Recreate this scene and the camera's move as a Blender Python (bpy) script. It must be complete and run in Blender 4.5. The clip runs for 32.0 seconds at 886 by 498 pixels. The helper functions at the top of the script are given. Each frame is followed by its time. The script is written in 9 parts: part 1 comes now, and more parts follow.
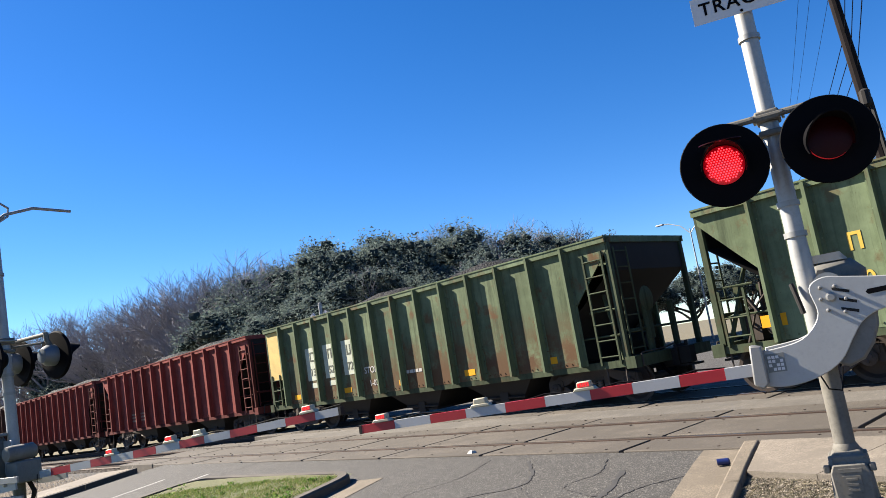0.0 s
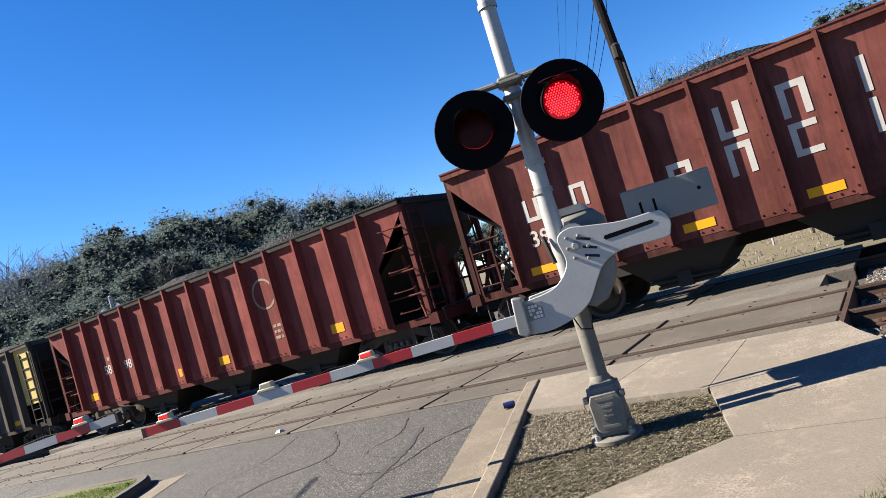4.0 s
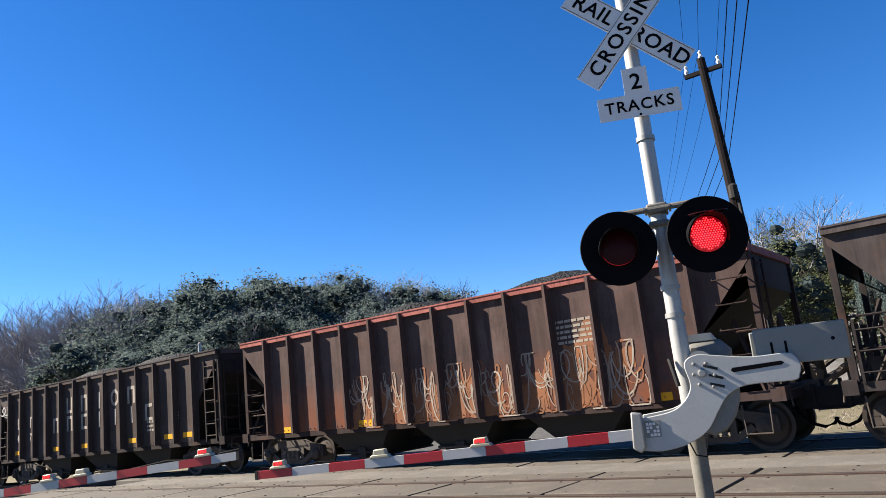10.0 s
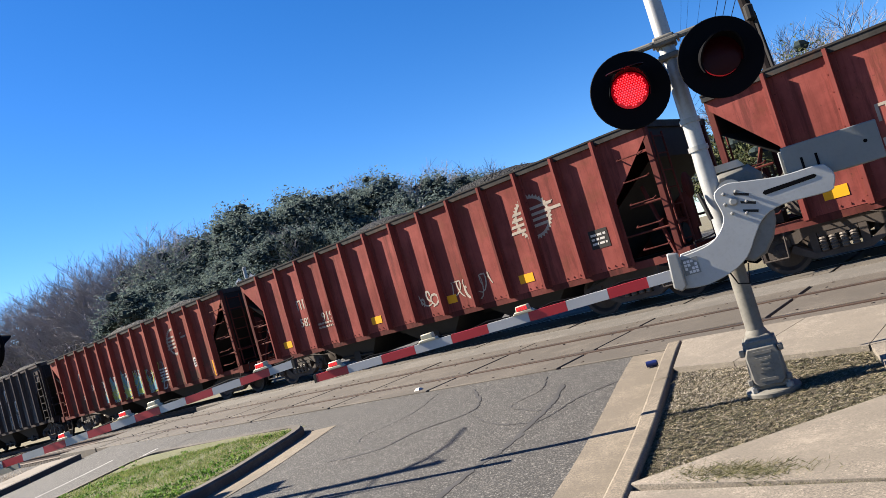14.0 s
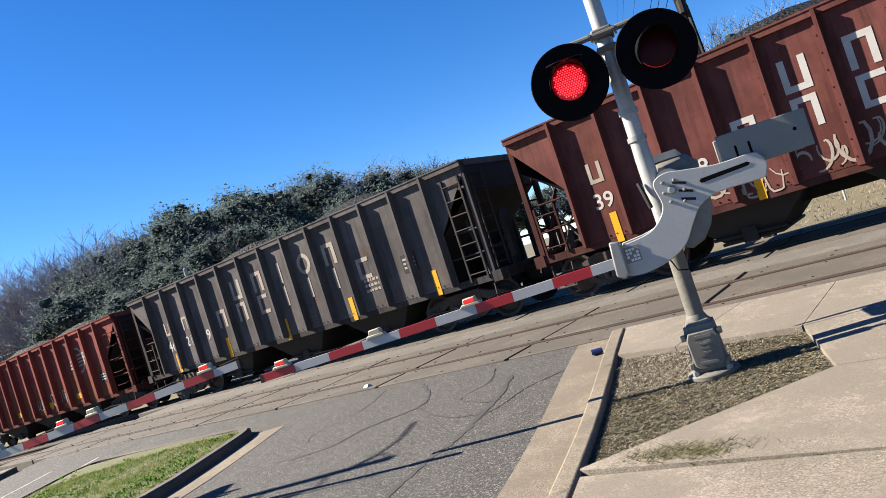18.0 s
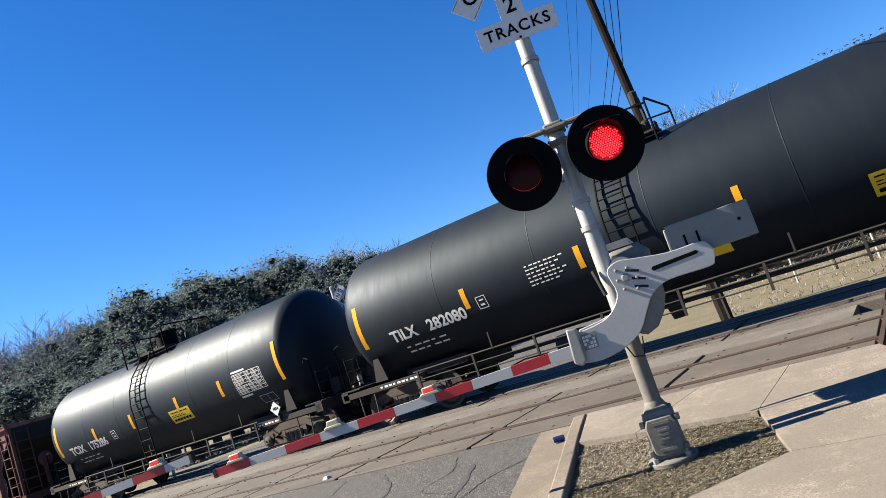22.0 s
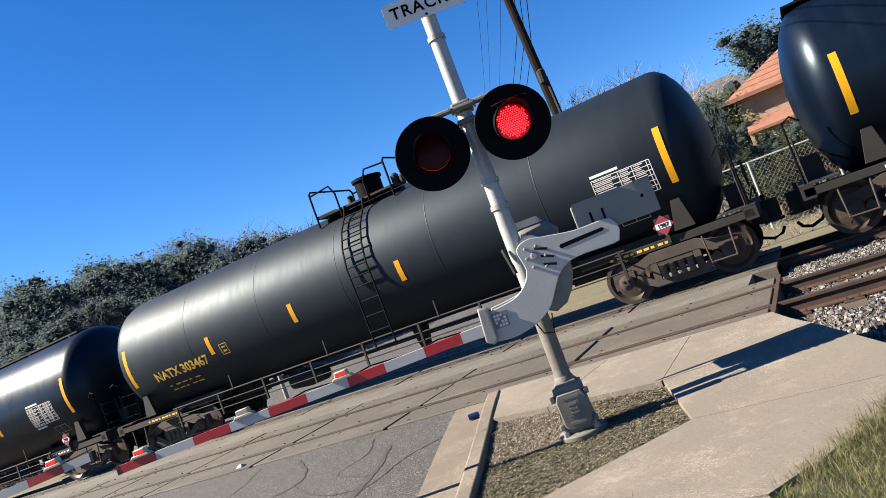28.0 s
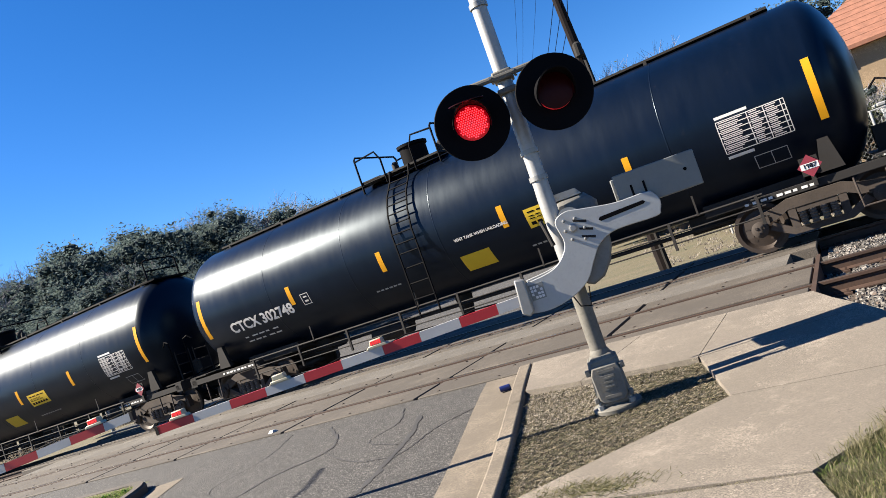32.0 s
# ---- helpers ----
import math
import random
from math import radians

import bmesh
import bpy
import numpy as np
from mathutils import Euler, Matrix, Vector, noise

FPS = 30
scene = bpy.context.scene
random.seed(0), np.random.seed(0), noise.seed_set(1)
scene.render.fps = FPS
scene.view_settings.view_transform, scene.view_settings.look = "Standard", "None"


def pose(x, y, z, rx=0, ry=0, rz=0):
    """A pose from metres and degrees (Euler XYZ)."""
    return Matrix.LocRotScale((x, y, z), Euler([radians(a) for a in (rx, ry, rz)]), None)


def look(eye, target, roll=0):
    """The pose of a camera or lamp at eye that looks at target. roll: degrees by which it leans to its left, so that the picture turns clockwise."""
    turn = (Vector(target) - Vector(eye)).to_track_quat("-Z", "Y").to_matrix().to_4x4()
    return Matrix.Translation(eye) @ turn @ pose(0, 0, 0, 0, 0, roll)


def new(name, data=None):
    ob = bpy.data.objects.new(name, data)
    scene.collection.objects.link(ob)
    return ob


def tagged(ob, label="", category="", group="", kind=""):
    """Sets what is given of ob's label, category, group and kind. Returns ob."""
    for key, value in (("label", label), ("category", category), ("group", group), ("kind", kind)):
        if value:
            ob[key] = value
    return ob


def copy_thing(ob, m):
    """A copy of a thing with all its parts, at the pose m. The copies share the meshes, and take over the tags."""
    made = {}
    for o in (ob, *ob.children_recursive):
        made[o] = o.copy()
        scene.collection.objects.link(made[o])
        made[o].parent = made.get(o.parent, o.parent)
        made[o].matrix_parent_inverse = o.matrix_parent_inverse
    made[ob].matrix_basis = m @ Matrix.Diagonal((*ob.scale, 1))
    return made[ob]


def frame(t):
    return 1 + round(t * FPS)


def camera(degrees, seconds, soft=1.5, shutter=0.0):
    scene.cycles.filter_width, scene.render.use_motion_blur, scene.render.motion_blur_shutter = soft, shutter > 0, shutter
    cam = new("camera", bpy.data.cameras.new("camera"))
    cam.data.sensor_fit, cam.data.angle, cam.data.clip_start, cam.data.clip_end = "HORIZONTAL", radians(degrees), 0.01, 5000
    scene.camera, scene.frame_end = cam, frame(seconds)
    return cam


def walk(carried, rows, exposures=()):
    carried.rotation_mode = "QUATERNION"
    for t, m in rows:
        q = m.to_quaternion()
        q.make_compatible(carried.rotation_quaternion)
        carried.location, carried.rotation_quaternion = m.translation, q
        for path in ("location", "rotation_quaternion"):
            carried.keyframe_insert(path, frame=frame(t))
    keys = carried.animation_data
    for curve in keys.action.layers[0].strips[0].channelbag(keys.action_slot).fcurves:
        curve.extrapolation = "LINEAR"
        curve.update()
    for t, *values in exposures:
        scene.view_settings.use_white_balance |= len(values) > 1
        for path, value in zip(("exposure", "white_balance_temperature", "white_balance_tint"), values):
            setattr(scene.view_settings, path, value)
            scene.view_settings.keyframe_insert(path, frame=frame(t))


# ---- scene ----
SECONDS = 32.0
# seconds, eye x y z, heading, pitch, roll
PATH = [
    (0.0, 2.000, -5.587, 1.607, 45.64, 8.57, -9.27),
    (0.5, 1.983, -5.839, 1.592, 60.04, 6.60, -4.29),
    (1.0, 1.929, -5.818, 1.587, 65.89, 3.47, -4.31),
    (1.5, 1.947, -5.744, 1.577, 64.97, 2.76, -6.51),
    (2.0, 1.936, -5.780, 1.576, 61.99, 3.04, -7.52),
    (2.5, 1.926, -5.777, 1.575, 57.53, 3.95, -9.03),
    (3.0, 1.998, -5.581, 1.614, 49.46, 4.58, -12.38),
    (3.5, 2.108, -5.452, 1.614, 41.11, 4.41, -14.45),
    (4.0, 2.254, -5.375, 1.628, 31.93, 2.56, -16.49),
    (4.5, 2.326, -5.204, 1.613, 19.16, -1.87, -18.05),
    (6.5, 2.413, -4.870, 1.608, 2.09, -3.54, -15.48),
    (7.0, 2.342, -5.070, 1.634, 10.16, 0.88, -16.11),
    (7.5, 2.267, -5.354, 1.632, 22.62, 4.67, -16.74),
    (8.0, 2.091, -5.593, 1.606, 30.78, 4.43, -15.63),
    (8.5, 1.883, -5.895, 1.549, 35.47, -0.47, -14.88),
    (9.0, 1.930, -5.997, 1.562, 39.54, 0.12, -14.70),
    (9.5, 2.058, -5.977, 1.594, 38.39, 7.59, -11.37),
    (10.0, 2.071, -6.017, 1.643, 36.24, 11.30, -6.15),
    (10.5, 2.056, -6.048, 1.708, 35.81, 11.62, -3.44),
    (11.0, 2.029, -6.055, 1.597, 38.14, 9.33, -4.80),
    (11.5, 2.033, -6.005, 1.588, 41.27, 6.64, -7.10),
    (12.0, 2.017, -6.015, 1.583, 41.77, 6.29, -8.89),
    (12.5, 2.037, -5.968, 1.585, 42.30, 5.95, -12.05),
    (13.0, 2.059, -5.930, 1.586, 42.47, 5.09, -14.75),
    (13.5, 2.072, -5.902, 1.582, 41.53, 3.96, -15.82),
    (14.0, 2.085, -5.888, 1.579, 40.36, 3.14, -16.25),
    (14.5, 2.084, -5.869, 1.579, 39.70, 2.56, -16.93),
    (15.0, 2.089, -5.858, 1.570, 37.87, 0.82, -17.42),
    (15.5, 2.078, -5.848, 1.554, 34.56, -0.47, -17.41),
    (17.5, 2.083, -5.863, 1.563, 35.59, 1.86, -18.17),
    (18.0, 2.073, -5.879, 1.565, 36.43, 1.58, -17.83),
    (18.5, 2.063, -5.894, 1.562, 36.30, 2.13, -16.44),
    (19.0, 2.081, -5.898, 1.572, 35.32, 3.37, -16.36),
    (19.5, 2.097, -5.897, 1.568, 34.73, 4.67, -16.62),
    (20.0, 2.096, -5.886, 1.572, 33.70, 5.15, -16.55),
    (20.5, 2.103, -5.890, 1.571, 32.92, 5.75, -16.69),
    (21.0, 2.112, -5.899, 1.578, 32.83, 6.57, -17.25),
    (21.5, 2.146, -5.892, 1.588, 32.58, 6.91, -17.82),
    (22.0, 2.149, -5.883, 1.588, 31.79, 6.84, -18.52),
    (22.5, 2.137, -5.875, 1.586, 30.73, 6.52, -18.16),
    (23.0, 2.127, -5.886, 1.566, 30.13, 6.47, -16.80),
    (23.5, 2.118, -5.899, 1.568, 30.30, 6.65, -16.10),
    (24.0, 2.121, -5.896, 1.560, 30.72, 6.74, -16.25),
    (24.5, 2.136, -5.889, 1.567, 30.63, 6.49, -17.07),
    (25.0, 2.141, -5.878, 1.564, 29.79, 6.18, -17.82),
    (25.5, 2.150, -5.858, 1.561, 27.73, 5.48, -17.50),
    (27.5, 2.128, -5.815, 1.605, 27.94, 3.40, -18.77),
    (28.0, 2.163, -5.798, 1.606, 26.18, 3.04, -20.26),
    (28.5, 2.155, -5.812, 1.606, 24.72, 3.43, -20.00),
    (29.0, 2.142, -5.831, 1.613, 24.89, 4.40, -18.92),
    (29.5, 2.129, -5.854, 1.611, 26.55, 5.41, -18.16),
    (30.0, 2.122, -5.853, 1.609, 27.90, 5.70, -17.79),
    (30.5, 2.117, -5.851, 1.599, 28.39, 5.80, -17.35),
    (31.0, 2.110, -5.848, 1.600, 28.49, 5.41, -17.29),
    (31.5, 2.099, -5.833, 1.590, 28.42, 4.51, -17.49),
    (32.0, 2.068, -5.820, 1.593, 28.79, 1.96, -19.00),
]


def eye_pose(x, y, z, yaw, pitch, roll):
    return Matrix.Translation((x, y, z)) @ Euler((radians(90 + pitch), 0, radians(yaw))).to_matrix().to_4x4() @ pose(0, 0, 0, 0, 0, roll)


cam = camera(62.0, SECONDS, soft=0.7)
walk(cam, [(row[0], eye_pose(*row[1:])) for row in PATH],
     exposures=[(0.0, 1.96), (32.0, 1.96)])

# ---- light ----
SUN_EL, SUN_FROM = 37.0, (-0.924, -0.383)
world = bpy.data.worlds.new("sky")
scene.world = world
world.use_nodes = True
wn = world.node_tree.nodes
sky = wn.new("ShaderNodeTexSky")
sky.sky_type = "NISHITA"
sky.sun_disc = False
sky.sun_elevation = radians(SUN_EL)
sky.sun_rotation = math.atan2(SUN_FROM[0], SUN_FROM[1])
sky.air_density, sky.dust_density, sky.ozone_density = 0.72, 0.06, 3.5
wn["Background"].inputs["Strength"].default_value = 0.051
deep = wn.new("ShaderNodeHueSaturation")
deep.inputs["Hue"].default_value = 0.507
deep.inputs["Saturation"].default_value = 1.3
world.node_tree.links.new(sky.outputs[0], deep.inputs["Color"])
world.node_tree.links.new(deep.outputs[0], wn["Background"].inputs[0])
sun = new("sun", bpy.data.lights.new("sun", "SUN"))
sun.data.energy, sun.data.angle, sun.data.color = 5.0, radians(0.55), (1.0, 0.9, 0.76)
sun.matrix_world = look((SUN_FROM[0] * 40, SUN_FROM[1] * 40, 40 * math.tan(radians(SUN_EL))), (0, 0, 0))

# ---- materials ----
MATS = {}


class Nodes:
    """A short way to write a node material."""

    def __init__(self, name):
        self.mat = bpy.data.materials.new(name)
        self.mat.use_nodes = True
        self.tree = self.mat.node_tree
        self.bsdf = self.tree.nodes["Principled BSDF"]
        self.coord = self.tree.nodes.new("ShaderNodeTexCoord").outputs["Object"]
        # Even factor that lowers colours against the exposure, so shade goes deeper.
        self.albedo_scale = 0.78

    def node(self, kind, **values):
        n = self.tree.nodes.new("ShaderNode" + kind)
        for key, value in values.items():
            if key in n.inputs:
                self.put(n.inputs[key], value)
            else:
                setattr(n, key, value)
        return n

    def put(self, socket, value):
        if isinstance(value, bpy.types.NodeSocket):
            self.tree.links.new(value, socket)
        elif isinstance(value, tuple) and len(value) == 3 and socket.type == "RGBA":
            socket.default_value = (*value, 1)
        else:
            socket.default_value = value

    def scaled(self, sx, sy, sz):
        n = self.node("Mapping")
        n.inputs["Scale"].default_value = (sx, sy, sz)
        self.put(n.inputs["Vector"], self.coord)
        return n.outputs[0]

    def noise(self, scale, detail=4.0, rough=0.6, vector=None):
        n = self.node("TexNoise", Scale=scale, Detail=detail, Roughness=rough)
        self.put(n.inputs["Vector"], vector or self.coord)
        return n.outputs["Fac"]

    def ramp(self, fac, stops):
        n = self.node("ValToRGB")
        self.put(n.inputs[0], fac)
        el = n.color_ramp.elements
        while len(el) < len(stops):
            el.new(0.5)
        for e, (p, c) in zip(el, stops):
            e.position, e.color = p, (*((c, c, c) if isinstance(c, (int, float)) else c), 1)
        return n.outputs[0]

    def mix(self, fac, a, b, blend="MIX"):
        n = self.node("Mix", data_type="RGBA", blend_type=blend)
        for socket, value in zip((n.inputs[0], n.inputs[6], n.inputs[7]), (fac, a, b)):
            self.put(socket, value)
        return n.outputs[2]

    def bump(self, height, strength=0.3, distance=0.01):
        n = self.node("Bump", Strength=strength, Distance=distance)
        self.put(n.inputs["Height"], height)
        self.put(self.bsdf.inputs["Normal"], n.outputs[0])

    def done(self, color=None, rough=None, metal=None, **more):
        """Every colour but the leaves' is scaled down evenly to balance the raised exposure."""
        if color is not None and self.albedo_scale < 1.0:
            color = self.mix(1.0, color, (self.albedo_scale, self.albedo_scale, self.albedo_scale), "MULTIPLY")
        for key, value in (("Base Color", color), ("Roughness", rough), ("Metallic", metal), *more.items()):
            if value is not None:
                self.put(self.bsdf.inputs[key], value)
        return self.mat


def once(make):
    """Each material is made once for each set of arguments."""
    def get(*a):
        key = a
        if key not in MATS:
            MATS[key] = make(*a)
        return MATS[key]
    return get


@once
def plain(name, color, rough=0.5, metal=0.0, wear=0.18, gloss=0.5):
    n = Nodes(name)
    c = n.mix(n.ramp(n.noise(3.0, 5), [(0.35, 0.0), (0.7, 1.0)]), color, tuple(v * (1 - wear) for v in color))
    c = n.mix(n.ramp(n.noise(40.0, 3), [(0.5, 0.0), (0.8, 0.6)]), c, tuple(v * (1 - 1.6 * wear) for v in color))
    n.bump(n.noise(60.0, 3), 0.08, 0.002)
    return n.done(c, rough, metal, **{"Specular IOR Level": gloss})


@once
def car_paint(name, color, rust=0.35, streak=0.35, low=None):
    """Old freight car paint: streaks down the sheet, rust blotches, dust on the lower part."""
    n = Nodes(name)
    rnd = n.node("ObjectInfo").outputs["Random"]
    vec = n.node("VectorMath", operation="ADD")
    n.put(vec.inputs[0], n.coord)
    n.put(vec.inputs[1], rnd)
    base = vec.outputs[0]
    m = n.node("Mapping")
    m.inputs["Scale"].default_value = (5.0, 5.0, 0.45)
    n.put(m.inputs["Vector"], base)
    streaks = n.noise(1.6, 5, 0.65, m.outputs[0])
    fine = n.node("Mapping")
    fine.inputs["Scale"].default_value = (16.0, 16.0, 0.7)
    n.put(fine.inputs["Vector"], base)
    c = n.mix(n.ramp(streaks, [(0.38, 0.0), (0.72, streak)]), color, tuple(v * 0.5 for v in color))
    c = n.mix(n.ramp(n.noise(0.6, 6, 0.7, base), [(0.42, 0.0), (0.66, 0.75)]), c, tuple(min(1, v * 1.75 + 0.008) for v in color))
    c = n.mix(n.ramp(n.noise(1.0, 7, 0.75, m.outputs[0]), [(0.52, 0.0), (0.64, 0.6)]), c, tuple(v * 0.38 + 0.004 for v in color))
    c = n.mix(n.ramp(n.noise(1.2, 4, 0.6, fine.outputs[0]), [(0.55, 0.0), (0.72, 0.35)]), c, tuple(v * 0.45 for v in color))
    c = n.mix(n.ramp(n.noise(1.1, 5, 0.7, fine.outputs[0]), [(0.62, 0.0), (0.75, 0.4)]), c, tuple(min(1, v * 1.6 + 0.03) for v in color))
    blot = n.ramp(n.noise(2.2, 8, 0.7, base), [(0.54, 0.0), (0.64, rust)])
    c = n.mix(blot, c, (0.13, 0.055, 0.026))
    c = n.mix(n.ramp(n.noise(26.0, 3, 0.6, base), [(0.66, 0.0), (0.72, 0.5)]), c, (0.05, 0.026, 0.018))
    if low:
        z = n.node("SeparateXYZ")
        n.put(z.inputs[0], n.coord)
        edge = n.node("MapRange")
        for i, v in enumerate((z.outputs[2], 1.2, 2.2, 1.0, 0.0)):
            n.put(edge.inputs[i], v)
        patch = n.node("Math", operation="MULTIPLY")
        n.put(patch.inputs[0], edge.outputs[0])
        n.put(patch.inputs[1], n.ramp(n.noise(1.3, 6, 0.7, base), [(0.36, 0.0), (0.5, 1.0)]))
        c = n.mix(patch.outputs[0], c, low)
    n.bump(n.noise(1.1, 3, 0.5, base), 0.3, 0.05)
    return n.done(c, n.ramp(streaks, [(0.3, 0.7), (0.7, 0.85)]), 0.0, **{"Specular IOR Level": 0.1})


@once
def tank_paint(name, color, rough):
    n = Nodes(name)
    m = n.scaled(2.5, 0.5, 0.5)
    c = n.mix(n.ramp(n.noise(1.2, 6, 0.65, m), [(0.42, 0.0), (0.75, 0.5)]), color, tuple(v * 1.5 + 0.003 for v in color))
    c = n.mix(n.ramp(n.noise(5.0, 7, 0.7), [(0.64, 0.0), (0.74, 0.15)]), c, (0.05, 0.045, 0.04))
    r = n.ramp(n.noise(2.5, 5, 0.6, m), [(0.3, rough), (0.8, min(1.0, rough + 0.07))])
    n.bump(n.noise(0.9, 2), 0.05, 0.03)
    return n.done(c, r, 0.0, **{"Specular IOR Level": 0.27 if rough < 0.5 else 0.2, "Specular Tint": (0.64, 0.84, 1.0, 1.0)})


def make_asphalt():
    """Pale chips set in dark binder, open pits between them, patches of wear."""
    n = Nodes("asphalt")
    grain = n.noise(55, 4, 0.8)
    chips = n.node("TexVoronoi", Scale=58.0)
    n.put(chips.inputs["Vector"], n.coord)
    shade = n.node("SeparateXYZ")
    n.put(shade.inputs[0], chips.outputs["Color"])
    c = n.ramp(shade.outputs[0], [(0.0, (0.0258, 0.0241, 0.0224)), (0.3, (0.0602, 0.0568, 0.0525)), (0.6, (0.0946, 0.0894, 0.0826)), (0.85, (0.146, 0.138, 0.126)), (1.0, (0.258, 0.245, 0.224))])
    c = n.mix(n.ramp(chips.outputs["Distance"], [(0.38, 0.0), (0.62, 0.9)]), c, (0.0138, 0.0129, 0.012))
    c = n.mix(n.ramp(grain, [(0.5, 0.0), (0.68, 0.6)]), c, (0.0215, 0.0206, 0.0198))
    c = n.mix(n.ramp(n.noise(0.6, 6, 0.65), [(0.35, 0.0), (0.7, 0.4)]), c, (0.0533, 0.0507, 0.0473))
    c = n.mix(n.ramp(n.noise(1.5, 4, 0.6, n.scaled(3, 0.5, 1)), [(0.55, 0.0), (0.8, 0.35)]), c, (0.103, 0.098, 0.0903))
    c = n.mix(n.ramp(n.noise(4.5, 6, 0.75), [(0.6, 0.0), (0.68, 0.45)]), c, (0.0568, 0.0542, 0.0507))
    n.bump(n.mix(0.5, grain, chips.outputs["Distance"]), 0.9, 0.008)
    return n.done(c, 0.85)


def make_concrete(name, tint=(0.262, 0.225, 0.18), dark=0.75):
    n = Nodes(name)
    c = n.mix(n.ramp(n.noise(1.3, 8, 0.7), [(0.42, 0.0), (0.6, dark)]), tint, tuple(v * 0.52 for v in tint))
    c = n.mix(n.ramp(n.noise(4, 8, 0.8), [(0.42, 0.0), (0.62, 0.55)]), c, tuple(v * 0.66 for v in tint))
    c = n.mix(n.ramp(n.noise(60, 5, 0.8), [(0.42, 0.0), (0.66, 0.7)]), c, tuple(v * 0.6 for v in tint))
    c = n.mix(n.ramp(n.noise(38, 3, 0.7), [(0.58, 0.0), (0.68, 0.6)]), c, tuple(min(1.0, v * 1.35) for v in tint))
    c = n.mix(n.ramp(n.noise(7, 7, 0.8), [(0.6, 0.0), (0.68, 0.6)]), c, (0.09, 0.078, 0.065))
    grit = n.node("TexVoronoi", Scale=130.0)
    n.put(grit.inputs["Vector"], n.coord)
    shade = n.node("SeparateXYZ")
    n.put(shade.inputs[0], grit.outputs["Color"])
    c = n.mix(1.0, c, n.ramp(shade.outputs[0], [(0.0, 0.6), (0.5, 0.97), (1.0, 1.38)]), "MULTIPLY")
    c = n.mix(n.ramp(n.noise(0.8, 9, 0.75), [(0.47, 0.0), (0.53, 0.7)]), c, tuple(v * 0.58 for v in tint))
    c = n.mix(n.ramp(n.noise(2.1, 8, 0.8), [(0.55, 0.0), (0.66, 0.3)]), c, tuple(min(1.0, v * 1.3) for v in tint))
    spots = n.node("TexVoronoi", Scale=9.0)
    n.put(spots.inputs["Vector"], n.coord)
    c = n.mix(n.ramp(spots.outputs["Distance"], [(0.03, 0.7), (0.07, 0.0)]), c, (0.06, 0.052, 0.045))
    n.bump(n.noise(90, 5, 0.8), 0.5, 0.004)
    return n.done(c, 0.88)


def make_ground(name, a, b, d, scale=1.0):
    n = Nodes(name)
    c = n.mix(n.ramp(n.noise(0.5 * scale, 6, 0.65), [(0.35, 0.0), (0.65, 1.0)]), a, b)
    c = n.mix(n.ramp(n.noise(14 * scale, 5, 0.7), [(0.4, 0.0), (0.75, 0.8)]), c, d)
    n.bump(n.noise(22 * scale, 5, 0.7), 0.7, 0.03)
    return n.done(c, 0.95)


def make_islands(name, stops, rough=0.85, thin=0.0, albedo_scale=0.78):
    """Loose pieces, each with a shade of its own."""
    n = Nodes(name)
    n.albedo_scale = albedo_scale
    rnd = n.node("NewGeometry").outputs["Random Per Island"]
    c = n.ramp(rnd, stops)
    c = n.mix(n.ramp(n.noise(30, 4), [(0.4, 0.0), (0.8, 0.35)]), c, (0.06, 0.055, 0.05))
    mat = n.done(c, rough, None, **{"Specular IOR Level": 0.2})
    if thin:
        # light that comes through the blade or leaf
        out = [x for x in n.tree.nodes if x.type == "OUTPUT_MATERIAL"][0]
        body = [x for x in n.tree.nodes if x.type == "BSDF_PRINCIPLED"][0]
        through_leaf, both = n.node("BsdfTranslucent"), n.node("MixShader")
        n.put(through_leaf.inputs["Color"], c)
        both.inputs[0].default_value = thin
        n.tree.links.new(body.outputs[0], both.inputs[1])
        n.tree.links.new(through_leaf.outputs[0], both.inputs[2])
        n.tree.links.new(both.outputs[0], out.inputs["Surface"])
    return mat


ASPHALT = make_asphalt()
CONCRETE = make_concrete("pale_concrete")
CONCRETE_PANEL = make_concrete("panel_concrete", (0.108, 0.091, 0.073), 0.7)
CURB = make_concrete("curb_concrete", (0.21, 0.174, 0.13), 0.6)
OLD_CURB = make_concrete("dark_curb_concrete", (0.12, 0.102, 0.084), 0.7)
INFILL = make_concrete("pale_gravelly_asphalt", (0.15, 0.136, 0.119), 0.6)
DRY_GROUND = make_ground("dry_ground", (0.13, 0.105, 0.06), (0.075, 0.075, 0.034), (0.17, 0.14, 0.09))
LAWN = make_ground("lawn_soil", (0.1, 0.115, 0.04), (0.16, 0.145, 0.075), (0.05, 0.058, 0.02), 1.2)
GARDEN_LAWN = make_ground("garden_lawn", (0.13, 0.2, 0.045), (0.2, 0.24, 0.08), (0.09, 0.13, 0.03), 1.0)
ROUGH_SOIL = make_ground("rough_soil", (0.06, 0.058, 0.026), (0.095, 0.085, 0.045), (0.025, 0.026, 0.012), 3.0)
MULCH = make_ground("mulch", (0.085, 0.075, 0.052), (0.19, 0.165, 0.125), (0.03, 0.027, 0.018), 4.0)
PALE_STONES = make_islands("pale_gravel", [(0.0, (0.11, 0.095, 0.075)), (0.5, (0.22, 0.19, 0.15)), (1.0, (0.42, 0.37, 0.3))])
BALLAST_BED = make_ground("ballast_bed", (0.1, 0.093, 0.085), (0.065, 0.06, 0.055), (0.02, 0.018, 0.016), 4.0)
